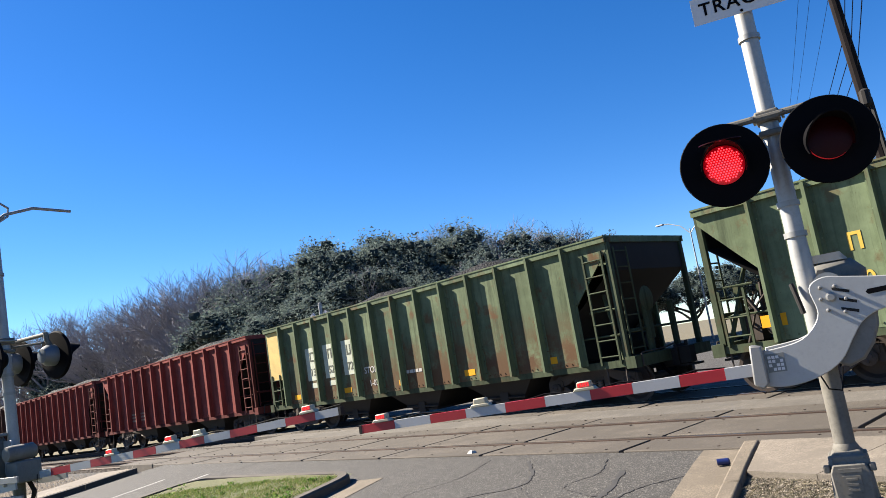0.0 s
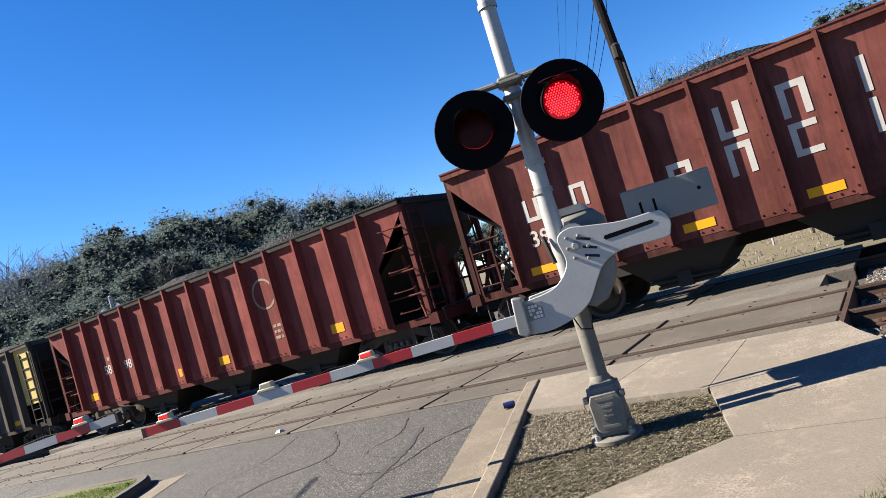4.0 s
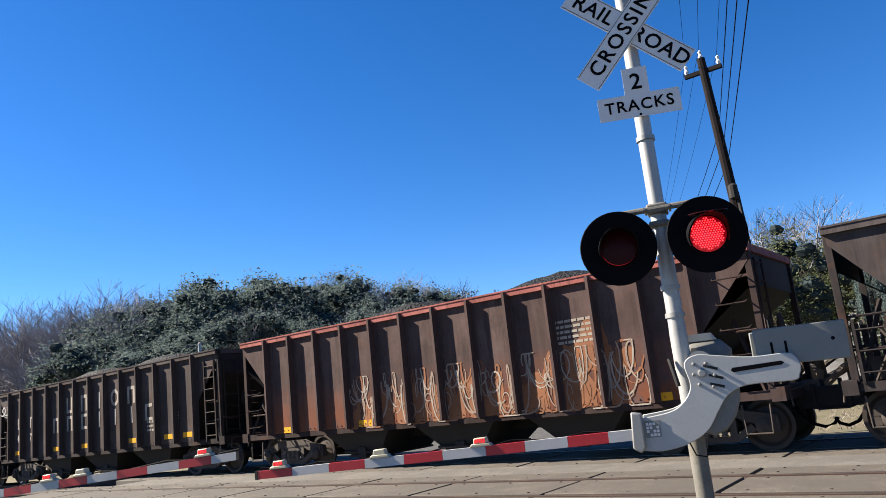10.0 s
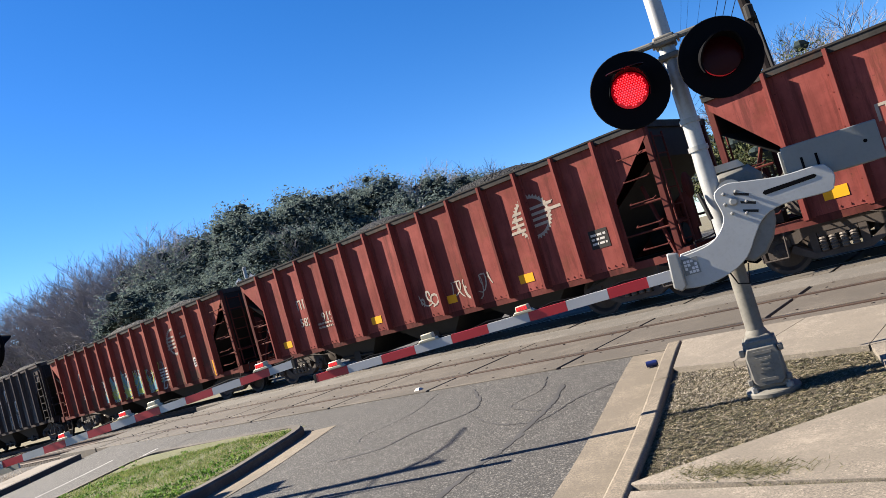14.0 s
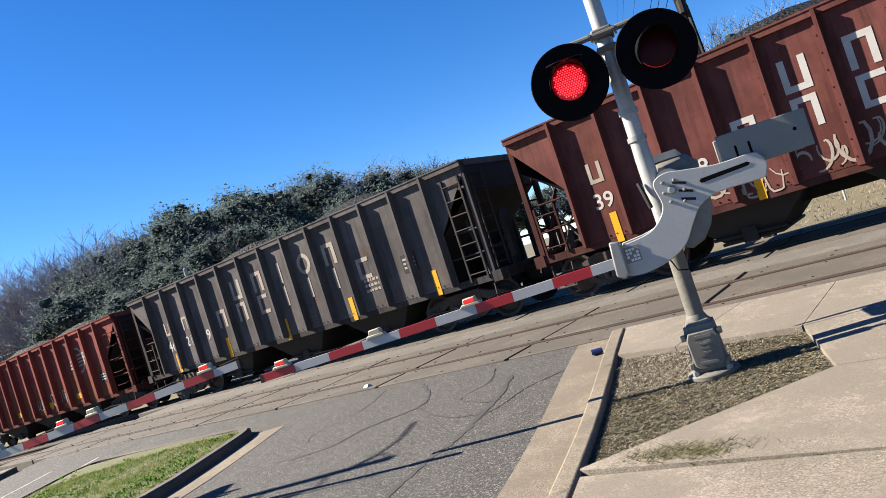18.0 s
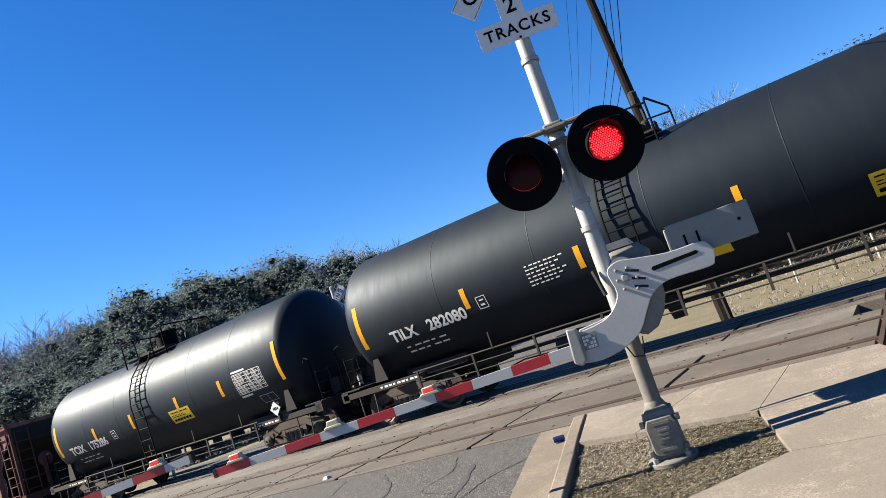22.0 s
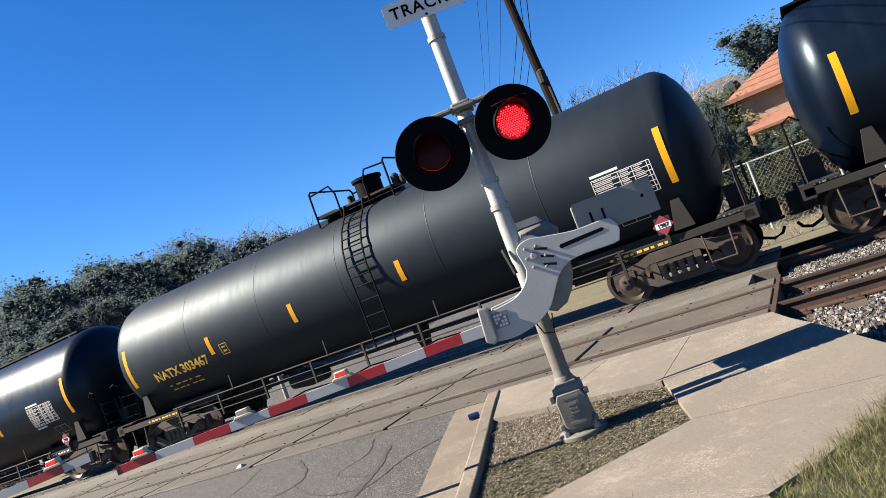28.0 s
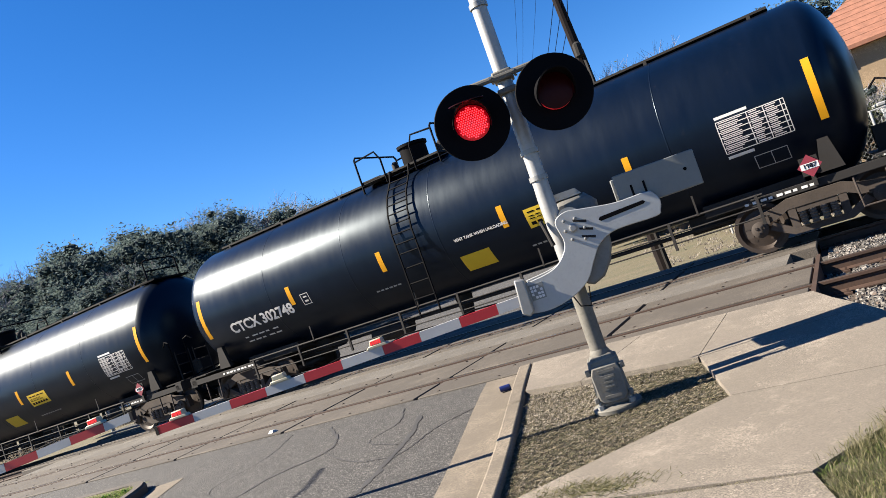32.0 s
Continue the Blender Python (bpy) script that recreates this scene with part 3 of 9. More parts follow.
def build_pavement():
    walk_top = 0.1
    pavement = tagged(new("pavement"), "pale concrete sidewalk slabs with dirty joints beside the crossing", "sidewalk", kind="structure")

    def edge(y, w):
        return ((w - 0.303 * y) / 0.953, y)
    k = 0.008
    slabs = [
        [(-1.258, 0.9), (-0.62, 0.79), (-0.3, LINE_NEAR - 0.03), (-1.645, LINE_NEAR - 0.03)],
        [(-0.62 + k, 0.785), (0.53, 0.66 + k), (0.62, LINE_NEAR - 0.03), (-0.3 + k, LINE_NEAR - 0.03)],
        [(0.53 + k, 0.68), (1.88, 1.05), (1.62, 1.62), (1.45, LINE_NEAR - 0.03), (0.62 + k, LINE_NEAR - 0.03)],
        [(0.92 + k, -0.44), (2.53, -0.47), (1.88, 1.05 - k), (0.54 + k, 0.67)],
        [(-0.44, -1.87), edge(-1.95, 0.83), (2.1, -1.15), (2.53, -0.47 - k), (0.92 + k, -0.44 - k), (0.09, -1.26)],
    ]
    for pts in slabs:
        g = Geo()
        slab(g, pts, walk_top, 0.12)
        part("slab", g, CONCRETE, pavement)
    y = -1.96
    for i in range(14):
        y1 = y - 1.5
        g = Geo()
        slab(g, [edge(y1 + k, -0.93), edge(y1 + k, 0.83), edge(y - k, 0.83), edge(y - k, -0.93)], walk_top - (0.004 if i == 0 else 0), 0.12)
        part("slab", g, CONCRETE, pavement)
        y = y1
    g = Geo()
    strip(g, -1.0, 1.0, -1.95, 1.3, 0.045, step=0.15, skirt=0.1, over=10)
    tagged(part("planting_bed", g, MULCH, None), "bare bed of straw mulch and gravel round the signal foot", "bed", kind="structure")
    # lawn on the right
    g = Geo()
    xs, ys = [1.0 + 0.6 * i for i in range(40)], [-14 + 0.5 * i for i in range(28)]
    for y in ys:
        for x in xs:
            g.v.append((max(x, (0.84 - 0.303 * y) / 0.953 if y < -1.95 else (1.46 + (y + 1.95) * 0.75 if y < -0.47 else 2.5)), y, rise(y) + 0.075 + 0.05 * noise.noise((x * 0.6, y * 0.6, 1.0))))
    n = len(xs)
    g.f += [(j * n + i, j * n + i + 1, (j + 1) * n + i + 1, (j + 1) * n + i) for j in range(len(ys) - 1) for i in range(n - 1)]
    tagged(part("lawn", g, ROUGH_SOIL, None), "rough winter grass beside the sidewalk", "lawn", kind="structure")


# ---- tracks ----
NEAR_TRACK, TRAIN_TRACK, RAIL_Z = 3.8, 8.07, 0.2
PANEL_END = 1.4


def rail_profile():
    return [(-0.07, 0.0), (0.07, 0.0), (0.07, 0.014), (0.012, 0.035), (0.012, 0.12), (0.036, 0.135), (0.036, 0.165), (0.025, 0.17), (-0.025, 0.17), (-0.036, 0.165), (-0.036, 0.135), (-0.012, 0.12), (-0.012, 0.035), (-0.07, 0.014)]


LENGTHS = [-700, -189, -120, -70, -45, -32, -26, -22, -19, -15, -10, 400]


def build_track(yc, label):
    track = thing("railway_track", label, "railway track", kind="structure")
    for side in (-0.755, 0.755):
        bed, head = Geo(), Geo()
        for x0, x1 in zip(LENGTHS, LENGTHS[1:]):
            bed.prism([(yc + side + a, RAIL_Z - 0.17 + b) for a, b in rail_profile()], x0, x1, "x")
            head.box(x0, x1, yc + side - 0.024, yc + side + 0.024, RAIL_Z, RAIL_Z + 0.003)
        rail = part("rail", along_line(bed), RAIL_RUST, track)
        part("rail_head", along_line(head), RAIL_TOP, rail, "worn running surface")
    tie = Geo().box(-0.115, 0.115, -1.3, 1.3, -0.15, 0.0).mesh("tie", TIE_WOOD)
    plate = Geo()
    for side in (-0.755, 0.755):
        plate.box(-0.1, 0.1, side - 0.16, side + 0.16, 0.0, 0.02)
        for a in (-0.06, 0.06):
            for b in (-0.1, 0.1):
                plate.box(a - 0.012, a + 0.012, side + b - 0.012, side + b + 0.012, 0.02, 0.06)
    plate = plate.mesh("tie_plate", RAIL_RUST)
    rng = random.Random(int(yc * 10))
    for i in range(46):
        x = PANEL_END + 0.25 + i * 0.53
        put("tie", tie, track, pose(x, yc + rng.uniform(-0.06, 0.06), RAIL_Z - 0.185 + rng.uniform(-0.012, 0.006), 0, 0, rng.uniform(-1.5, 1.5)))
        put("tie_plate", plate, track, pose(x, yc, RAIL_Z - 0.185))
    g = Geo()
    for i in range(180):
        x = -20.5 - i * 0.53
        g.box(x - 0.115, x + 0.115, yc - 1.3, yc + 1.3, RAIL_Z - 0.33, RAIL_Z - 0.18)
    tagged(part("ties", along_line(g), TIE_WOOD, track), kind="stuff")


def build_crossing():
    crossing = tagged(new("crossing"), "concrete level crossing panels with dark flangeways", "level crossing", kind="structure")
    rng = random.Random(5)
    for yc in (NEAR_TRACK, TRAIN_TRACK):
        bands = ((yc - 1.62, yc - 0.88), (yc - 0.6, yc + 0.6), (yc + 0.88, yc + 1.5))
        for y0, y1 in bands:
            x = PANEL_END
            while x > -19:
                w = 2.42
                g = Geo()
                g.prism([(x - w + 0.03, y0), (x - 0.03, y0), (x - 0.03, y1), (x - w + 0.03, y1)], -0.05, RAIL_Z - 0.004 + rng.uniform(-0.006, 0.002))
                p = part("panel", g, CONCRETE_PANEL, crossing, bevel=0.012)
                g = Geo()
                for a in (0.3, w / 2, w - 0.3):
                    for b in (y0 + 0.12, y1 - 0.12):
                        g.lathe([(0.02, RAIL_Z - 0.02), (0.02, RAIL_Z + 0.003)], 8, at=(x - a, b, 0))
                part("bolts", g, RUBBER, p, "dark sunken bolt heads")
                x -= w
        g = Geo()
        for y0, y1 in ((yc - 0.88, yc - 0.6), (yc + 0.6, yc + 0.88)):
            g.box(-19, PANEL_END - 0.02, y0, y1, -0.06, RAIL_Z - 0.03)
        part("flangeway", g, RUBBER, crossing, "dark dirty flangeway beside the rails")
        g = Geo()
        g.box(-19, PANEL_END - 0.03, yc - 1.6, yc + 1.48, -0.08, RAIL_Z - 0.05)
        part("panel_bed", g, RUBBER, crossing, "dark grit in the joints")
    for y0, y1, label in ((NEAR_TRACK + 1.5, TRAIN_TRACK - 1.62, "asphalt between the tracks"), (TRAIN_TRACK + 1.5, LINE_FAR, "asphalt behind the tracks")):
        g = Geo()
        g.box(-18.5, 1.0, y0, y1, -0.1, RAIL_Z - 0.012)
        part("infill", g, INFILL, crossing, "pale broken " + label)
    g = Geo()
    g.prism([(PANEL_END, NEAR_TRACK - 1.62), (PANEL_END + 0.05, NEAR_TRACK - 1.62), (PANEL_END + 0.05, NEAR_TRACK + 1.5), (PANEL_END, NEAR_TRACK + 1.5)], -0.05, RAIL_Z + 0.01)
    part("end_plate", g, RAIL_RUST, crossing, "rusty steel end plate")


def build_ballast():
    g = Geo()
    xs = [-700, -189, -130, -100, -80, -60, -50, -40, -35, -30, -27, -24, -22, -20] + [1.2 + 0.5 * i for i in range(34)] + [25, 40, 80, 200, 400]
    ys = [-0.6, 0.0, 0.5, 0.9, 1.6, 2.3, 3.0, 3.8, 4.6, 5.4, 6.0, 6.6, 7.3, 8.07, 8.8, 9.6, 10.4, 11.2, 12.0]

    def height(x, y):
        bank = smooth_step((y + 0.5) / 2.0) * (1 - smooth_step((y - 10.2) / 2))
        return -0.16 + 0.168 * bank + 0.018 * noise.noise((x * 2.3, y * 2.3, 3.0))
    for y in ys:
        for x in xs:
            g.v.append((x, y + swing(x), height(x, y) + fall(x)))
    k = len(xs)
    g.f += [(j * k + i, j * k + i + 1, (j + 1) * k + i + 1, (j + 1) * k + i) for j in range(len(ys) - 1) for i in range(k - 1) if not -20.5 < xs[i] < 1.0]
    tagged(part("ballast", g, BALLAST_BED, None), "grey crushed stone ballast under the tracks", "ballast", kind="structure")
    rng = random.Random(11)
    g = Geo()
    for i in range(72000):
        x = 1.5 + 14.5 * rng.random() ** 1.8
        y = rng.uniform(-0.4, 6.9) if rng.random() < 0.85 else rng.uniform(6.9, 11)
        if abs(y - NEAR_TRACK) < 1.32 and abs((x - PANEL_END - 0.25 + 0.265) % 0.53 - 0.265) < 0.125 and rng.random() < 0.93:
            continue
        if x < 2.6 and y < 1.9 - (x - 1.5) * 1.9:
            continue
        r = 0.008 + 0.02 * rng.random() ** 1.6
        z = height(x, y) + r * 0.35
        c, s = math.cos(rng.uniform(0, 6.28)), math.sin(rng.uniform(0, 6.28))
        h, d = rng.uniform(0.6, 1.0), rng.uniform(0.6, 1.2)
        a = [(-r, -r * d, -r * h), (r, -r * 0.8, -r * h), (r * 0.8, r * d, -r * h), (-r * 0.9, r, -r * h), (-r * 0.5, -r * 0.6, r * h), (r * 0.7, -r * 0.3, r * h * 0.8), (r * 0.1, r * 0.7, r * h)]
        q = rng.uniform(0, 6.28)
        c, s = math.cos(q), math.sin(q)
        g.add([(x + c * px - s * py, y + s * px + c * py, z + pz) for px, py, pz in a],
              [(0, 1, 5, 4), (1, 2, 6, 5), (2, 3, 6), (3, 0, 4, 6), (4, 5, 6)])
    tagged(part("ballast_stones", g, STONES, None, smooth=False), "loose grey and white ballast stones", "gravel", kind="stuff")


build_ground()
build_street()
build_island()
build_pavement()
build_track(NEAR_TRACK, "rusty rails on wooden ties, the empty nearer track")
build_track(TRAIN_TRACK, "rails of the track that carries the train")
build_crossing()
build_ballast()


# ---- crossing signals ----
LAMP_FLAPS = []


def light_head(signal, x, y, z, facing, right_one, lit=True, swing=0.0):
    """A round black background with hood, red lamp and an added flap that swings to imitate flashing. facing: -1 to the
    street, 1 away.
    """
    turn = pose(x, y, z, 0, 0, swing if facing < 0 else 180)
    g = Geo()
    g.lathe([(0.02, 0.03), (0.295, 0.02), (0.312, -0.012), (0.306, -0.02), (0.15, -0.016), (0.02, -0.016)], 40, "y")
    head = part("light_head", g, BLACK, signal, "round black signal background with a red lamp" if facing < 0 else "grey back of a round signal", turn)
    g = Geo()
    g.lathe([(0.02, 0.2), (0.09, 0.19), (0.135, 0.12), (0.14, 0.03), (0.02, 0.03)], 20, "y")
    part("lamp_housing", g, GREY_BACK if facing > 0 else BLACK, head, "rounded cast lamp housing")
    g = Geo()
    n, r0, r1, depth = 18, 0.15, 0.162, 0.3
    verts = []
    for rr in (r0, r1):
        for i in range(n + 1):
            a = radians(-25 + 230 * i / n)
            reach = depth * (0.35 + 0.65 * smooth_step(math.sin(max(a, 0)) if a < math.pi else 0))
            verts += [(rr * math.cos(a), -0.014, rr * math.sin(a)), (rr * math.cos(a), -0.014 - reach, rr * math.sin(a) - 0.03)]
    m = 2 * (n + 1)
    faces = []
    for i in range(n):
        a, b = 2 * i, 2 * i + 2
        faces += [(a, b, b + 1, a + 1), (m + a + 1, m + b + 1, m + b, m + a), (a + 1, b + 1, m + b + 1, m + a + 1)]
    g.add(verts, faces)
    part("hood", g, BLACK, head, "black visor over the lamp")
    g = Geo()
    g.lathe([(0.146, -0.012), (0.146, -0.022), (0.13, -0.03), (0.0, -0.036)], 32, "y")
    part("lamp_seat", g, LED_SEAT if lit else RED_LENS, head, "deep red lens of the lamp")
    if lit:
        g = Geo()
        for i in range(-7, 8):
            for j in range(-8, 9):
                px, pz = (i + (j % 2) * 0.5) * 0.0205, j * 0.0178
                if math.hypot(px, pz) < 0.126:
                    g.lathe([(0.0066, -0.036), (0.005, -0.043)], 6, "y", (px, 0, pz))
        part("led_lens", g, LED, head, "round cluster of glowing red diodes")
        # Added flap, no part of a real signal: covers the glow between flashes.
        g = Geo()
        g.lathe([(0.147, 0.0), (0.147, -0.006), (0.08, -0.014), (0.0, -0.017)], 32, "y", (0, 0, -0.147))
        flap = part("shutter", g, RED_LENS, head, "added dark red flap that blanks the lamp", pose(0, -0.052, 0.147))
        LAMP_FLAPS.append((flap, right_one))
    return head


def crossbuck(signal, x, z, y, size=1.22, swing=0.0):
    for words, turn, off in (("RAIL   ROAD", -41, 0.0), ("CROSSING", 49, -0.014)):
        g = Geo()
        g.prism([(-size / 2, -0.114), (size / 2, -0.114), (size / 2, 0.114), (-size / 2, 0.114)], -0.003, 0.003, "y")
        blade = part("blade", g, WHITE, signal, "white crossbuck blade with black lettering", pose(x, y + off, z, 0, -turn, swing))
        for word, at in ((words.split()[0], -0.34), (words.split()[1], 0.34)) if " " in words else ((words, 0.0),):
            put("lettering", text_mesh(word, 0.185, BLACK, gap=1.08 if " " in words else 1.2), blade, pose(at, -0.005, 0), "black lettering")
        g = Geo()
        for yy in (-0.004,):
            for a, b, c, d in ((-size / 2 + 0.012, size / 2 - 0.012, 0.1, 0.104), (-size / 2 + 0.012, size / 2 - 0.012, -0.104, -0.1)):
                g.box(a, b, yy - 0.001, yy, c, d)
        part("border", g, BLACK, blade, "thin black border line")


def tracks_sign(signal, x, z, y, swing=0.0):
    g = Geo()
    g.prism([(-0.345, -0.12), (0.345, -0.12), (0.345, 0.09), (0.105, 0.09), (0.105, 0.33), (-0.105, 0.33), (-0.105, 0.09), (-0.345, 0.09)], -0.003, 0.003, "y")
    plate = part("track_plate", g, WHITE, signal, "white plate reading 2 TRACKS", pose(x, y, z, 0, 0, swing))
    put("lettering", text_mesh("TRACKS", 0.142, BLACK, gap=1.16), plate, pose(0, -0.005, -0.015), "black lettering")
    put("lettering", text_mesh("2", 0.2, BLACK), plate, pose(0, -0.005, 0.195), "black lettering")
    g = Geo()
    g.lathe([(0.012, -0.004), (0.01, -0.012)], 8, "y", (0, 0, -0.1))
    part("bolt", g, BLACK, plate)


def gate_arm(signal, x0, sign, edges, colours, z, y, lamps, slope=0.0, half=0.042):
    """A striped boom; edges are distances from the mast, slope is its rise for each metre."""
    def lie(x):
        return z + slope * (x - x0)

    def length(a, b, deep, tall):
        """One stretch of the boom between two distances from the mast."""
        ends = sorted((sign * a, sign * b))
        (p, q) = ends
        return Geo().prism([(p, lie(abs(p)) - tall), (q, lie(abs(q)) - tall), (q, lie(abs(q)) + tall), (p, lie(abs(p)) + tall)], y - deep, y + deep, "y")
    arm = part("gate_arm", length(x0, edges[0], 0.03, half), SILVER_TAPE, signal, "lowered gate boom with red and white stripes")
    n = len(edges) - 1
    for i in range(n):
        red = colours[i] == "r"
        part("stripe", length(edges[i] + 0.001, edges[i + 1] - 0.001, 0.026, half - 0.006 * i / n), RED_TAPE if red else SILVER_TAPE, arm, "red reflective stripe" if red else "silvery white reflective stripe")
    tip = edges[-1]
    part("tip_cap", length(tip + 0.001, tip + 0.03, 0.028, half - 0.002), UNDER, arm, "dark end cap")
    for x, lit in lamps:
        g = Geo()
        g.prism([(-0.1, 0.0), (0.1, 0.0), (0.075, 0.026), (-0.075, 0.026)], -0.04, 0.04, "y")
        lamp = part("arm_lamp", g, LAMP_BASE, signal, "small warning lamp on the gate boom", pose(sign * x, y, lie(x) + half - 0.002, 0, -sign * math.degrees(slope), 0), 0.006)
        g = Geo()
        g.prism([(-0.064, 0.022), (0.064, 0.022), (0.054, 0.072), (-0.054, 0.072)], -0.034, 0.034, "y")
        body = part("lamp_body", g, LAMP_BASE, lamp, "cream lamp cap", None, 0.008)
        if lit:
            for i in range(5):
                part("lens_bar", Geo().box(-0.048 + i * 0.02, -0.034 + i * 0.02, -0.039, 0.039, 0.03, 0.063), ARM_LED, body, "glowing red lens bar")
    cable = [(sign * (edges[0] + (tip - edges[0]) * i / 16), y + 0.03, lie(edges[0] + (tip - edges[0]) * i / 16) + half + 0.001 + 0.018 * math.sin(i * 2.1)) for i in range(17)]
    part("cable", Geo().tube(cable, 0.007, 5), BLACK, arm, "thin black lamp cable")


def mast_and_base(signal, x, y, top, lean=0.0):
    g = Geo()
    if lean:
        g.tube([(x, y, 0.45), (x + lean * 0.5, y, 0.45 + (top - 0.45) * 0.5), (x + lean, y, top)], 0.066, 20)
    else:
        g.lathe([(0.062, 0.45), (0.066, 1.3), (0.07, 1.9), (0.066, 2.0), (0.064, top), (0.02, top + 0.01)], 24, at=(x, y, 0))
    part("mast", g, ALU_PAINT, signal, "round aluminium mast")
    for z in (2.05, 2.28, 3.58):
        part("band", Geo().lathe([(0.079, z), (0.079, z + 0.04)], 20, at=(x + lean * (z - 0.45) / (top - 0.45), y, 0)), ALU, signal, "clamp band round the mast")
    g = Geo()
    g.lathe([(0.1, 0.0), (0.11, 0.07), (0.2, 0.075), (0.205, 0.105), (0.2, 0.115), (0.15, 0.13), (0.1, 0.16)], 28, at=(x, y, 0))
    part("foot_plate", g, WORN_ALU, signal, "dirty cast round foot flange")
    for dx in (-0.125, 0.125):
        for dy in (-0.125, 0.125):
            part("anchor_bolt", Geo().lathe([(0.03, 0.02), (0.03, 0.06), (0.014, 0.06), (0.014, 0.12), (0.03, 0.12), (0.03, 0.155), (0.014, 0.155), (0.014, 0.2)], 6, at=(x + dx, y + dy, 0)), ALU, signal)
    g = Geo()
    ring = lambda h, z: [(x - h, y - h, z), (x + h, y - h, z), (x + h, y + h, z), (x - h, y + h, z)]
    g.add(ring(0.14, 0.13) + ring(0.125, 0.47) + ring(0.085, 0.54), [(3, 2, 1, 0), (8, 9, 10, 11)] + [(j * 4 + i, j * 4 + (i + 1) % 4, j * 4 + 4 + (i + 1) % 4, j * 4 + 4 + i) for j in (0, 1) for i in range(4)])
    box = part("junction_box", g, WORN_ALU, signal, "dirty cast junction box at the mast foot", None, 0.02)
    g = Geo()
    g.prism([(x - 0.08, 0.16), (x + 0.08, 0.16), (x + 0.115, 0.2), (x + 0.125, 0.4), (x + 0.1, 0.46), (x - 0.1, 0.46), (x - 0.125, 0.4), (x - 0.115, 0.2)], y - 0.16, y - 0.12, "y")
    part("box_cap", Geo().prism([(x - 0.122, y - 0.09), (x - 0.09, y - 0.122), (x + 0.09, y - 0.122), (x + 0.122, y - 0.09), (x + 0.122, y + 0.09), (x + 0.09, y + 0.122), (x - 0.09, y + 0.122), (x - 0.122, y + 0.09)], 0.455, 0.51), WORN_ALU, box, "eight-sided cap of the box", None, 0.01)
    for sx in (-1, 1):
        for z in (0.2, 0.43):
            part("lug", Geo().box(x + sx * 0.14 - 0.02, x + sx * 0.14 + 0.02, y - 0.15, y - 0.1, z - 0.025, z + 0.025), WORN_ALU, box, "", None, 0.008)
    cover = part("cover", g, WORN_ALU, box, "bolted cover with raised lettering bars", None, 0.01)
    g = Geo()
    for z, w in ((0.42, 0.07), (0.21, 0.065)):
        g.box(x - w, x + w, y - 0.166, y - 0.155, z - 0.012, z + 0.012)
    g.box(x - 0.055, x + 0.055, y - 0.167, y - 0.155, 0.265, 0.385)
    for i in range(3):
        g.box(x - 0.035, x + 0.035, y - 0.172, y - 0.155, 0.285 + i * 0.035, 0.3 + i * 0.035)
    part("raised_plate", g, WORN_ALU, cover)
    # Added sleeve: stains and the mechanism's shade share one darker colour.
    part("lower_sleeve", Geo().lathe([(0.0685, 0.56), (0.0685, 1.12)], 24, at=(x, y, 0)), WORN_ALU, signal, "stained lower length of the mast, mechanism's shade put into its colour")
    part("neck", Geo().lathe([(0.085, 0.5), (0.085, 0.55), (0.07, 0.58)], 20, at=(x, y, 0)), WORN_ALU, signal, "collar on the mast foot")


def cross_arm(signal, x, y, z, reach, yd):
    part("cross_arm", Geo().tube([(x - reach, yd, z), (x + reach, yd, z)], 0.026, 10), WORN_ALU, signal, "pipe arm that carries the lights")
    part("cross_arm", Geo().tube([(x - reach * 0.8, yd + 0.02, z - 0.1), (x - 0.05, y, z - 0.12), (x + 0.05, y, z - 0.12), (x + reach * 0.8, yd + 0.02, z - 0.1)], 0.016, 8), WORN_ALU, signal, "thin lower brace of the arm")
    for s in (-1, 1):
        part("arm_elbow", Geo().tube([(x + s * reach, yd, z + 0.02), (x + s * reach * 1.03, yd, z - 0.08), (x + s * reach, yd * 1.3, z - 0.25)], 0.034, 8), WORN_ALU, signal)
    part("clamp", Geo().box(x - 0.085, x + 0.085, y - 0.12, y + 0.09, z - 0.035, z + 0.045), WORN_ALU, signal, "cast clamp on the mast", None, 0.015)
    part("clamp", Geo().box(x - 0.08, x + 0.08, y - 0.1, y + 0.09, z - 0.145, z - 0.1), WORN_ALU, signal, "lower clamp on the mast", None, 0.012)
    for s in (-1, 1):
        part("clamp_bolt", Geo().tube([(x + s * 0.1, y - 0.14, z + 0.005), (x + s * 0.1, y + 0.1, z + 0.005)], 0.012, 6), ALU, signal)


def rounded(pts, n=4):
    """A closed outline drawn as a smooth curve through its points; sharp corners are points given twice."""
    out = []
    m = len(pts)
    for i in range(m):
        p0, p1, p2, p3 = (pts[(i + j) % m] for j in (-1, 0, 1, 2))
        if p1 == p2:
            continue
        for k in range(n):
            t = k / n
            out.append(tuple(0.5 * (2 * b + (c - a) * t + (2 * a - 5 * b + 4 * c - d) * t * t + (3 * b - a - 3 * c + d) * t ** 3) for a, b, c, d in zip(p0, p1, p2, p3)))
    return out


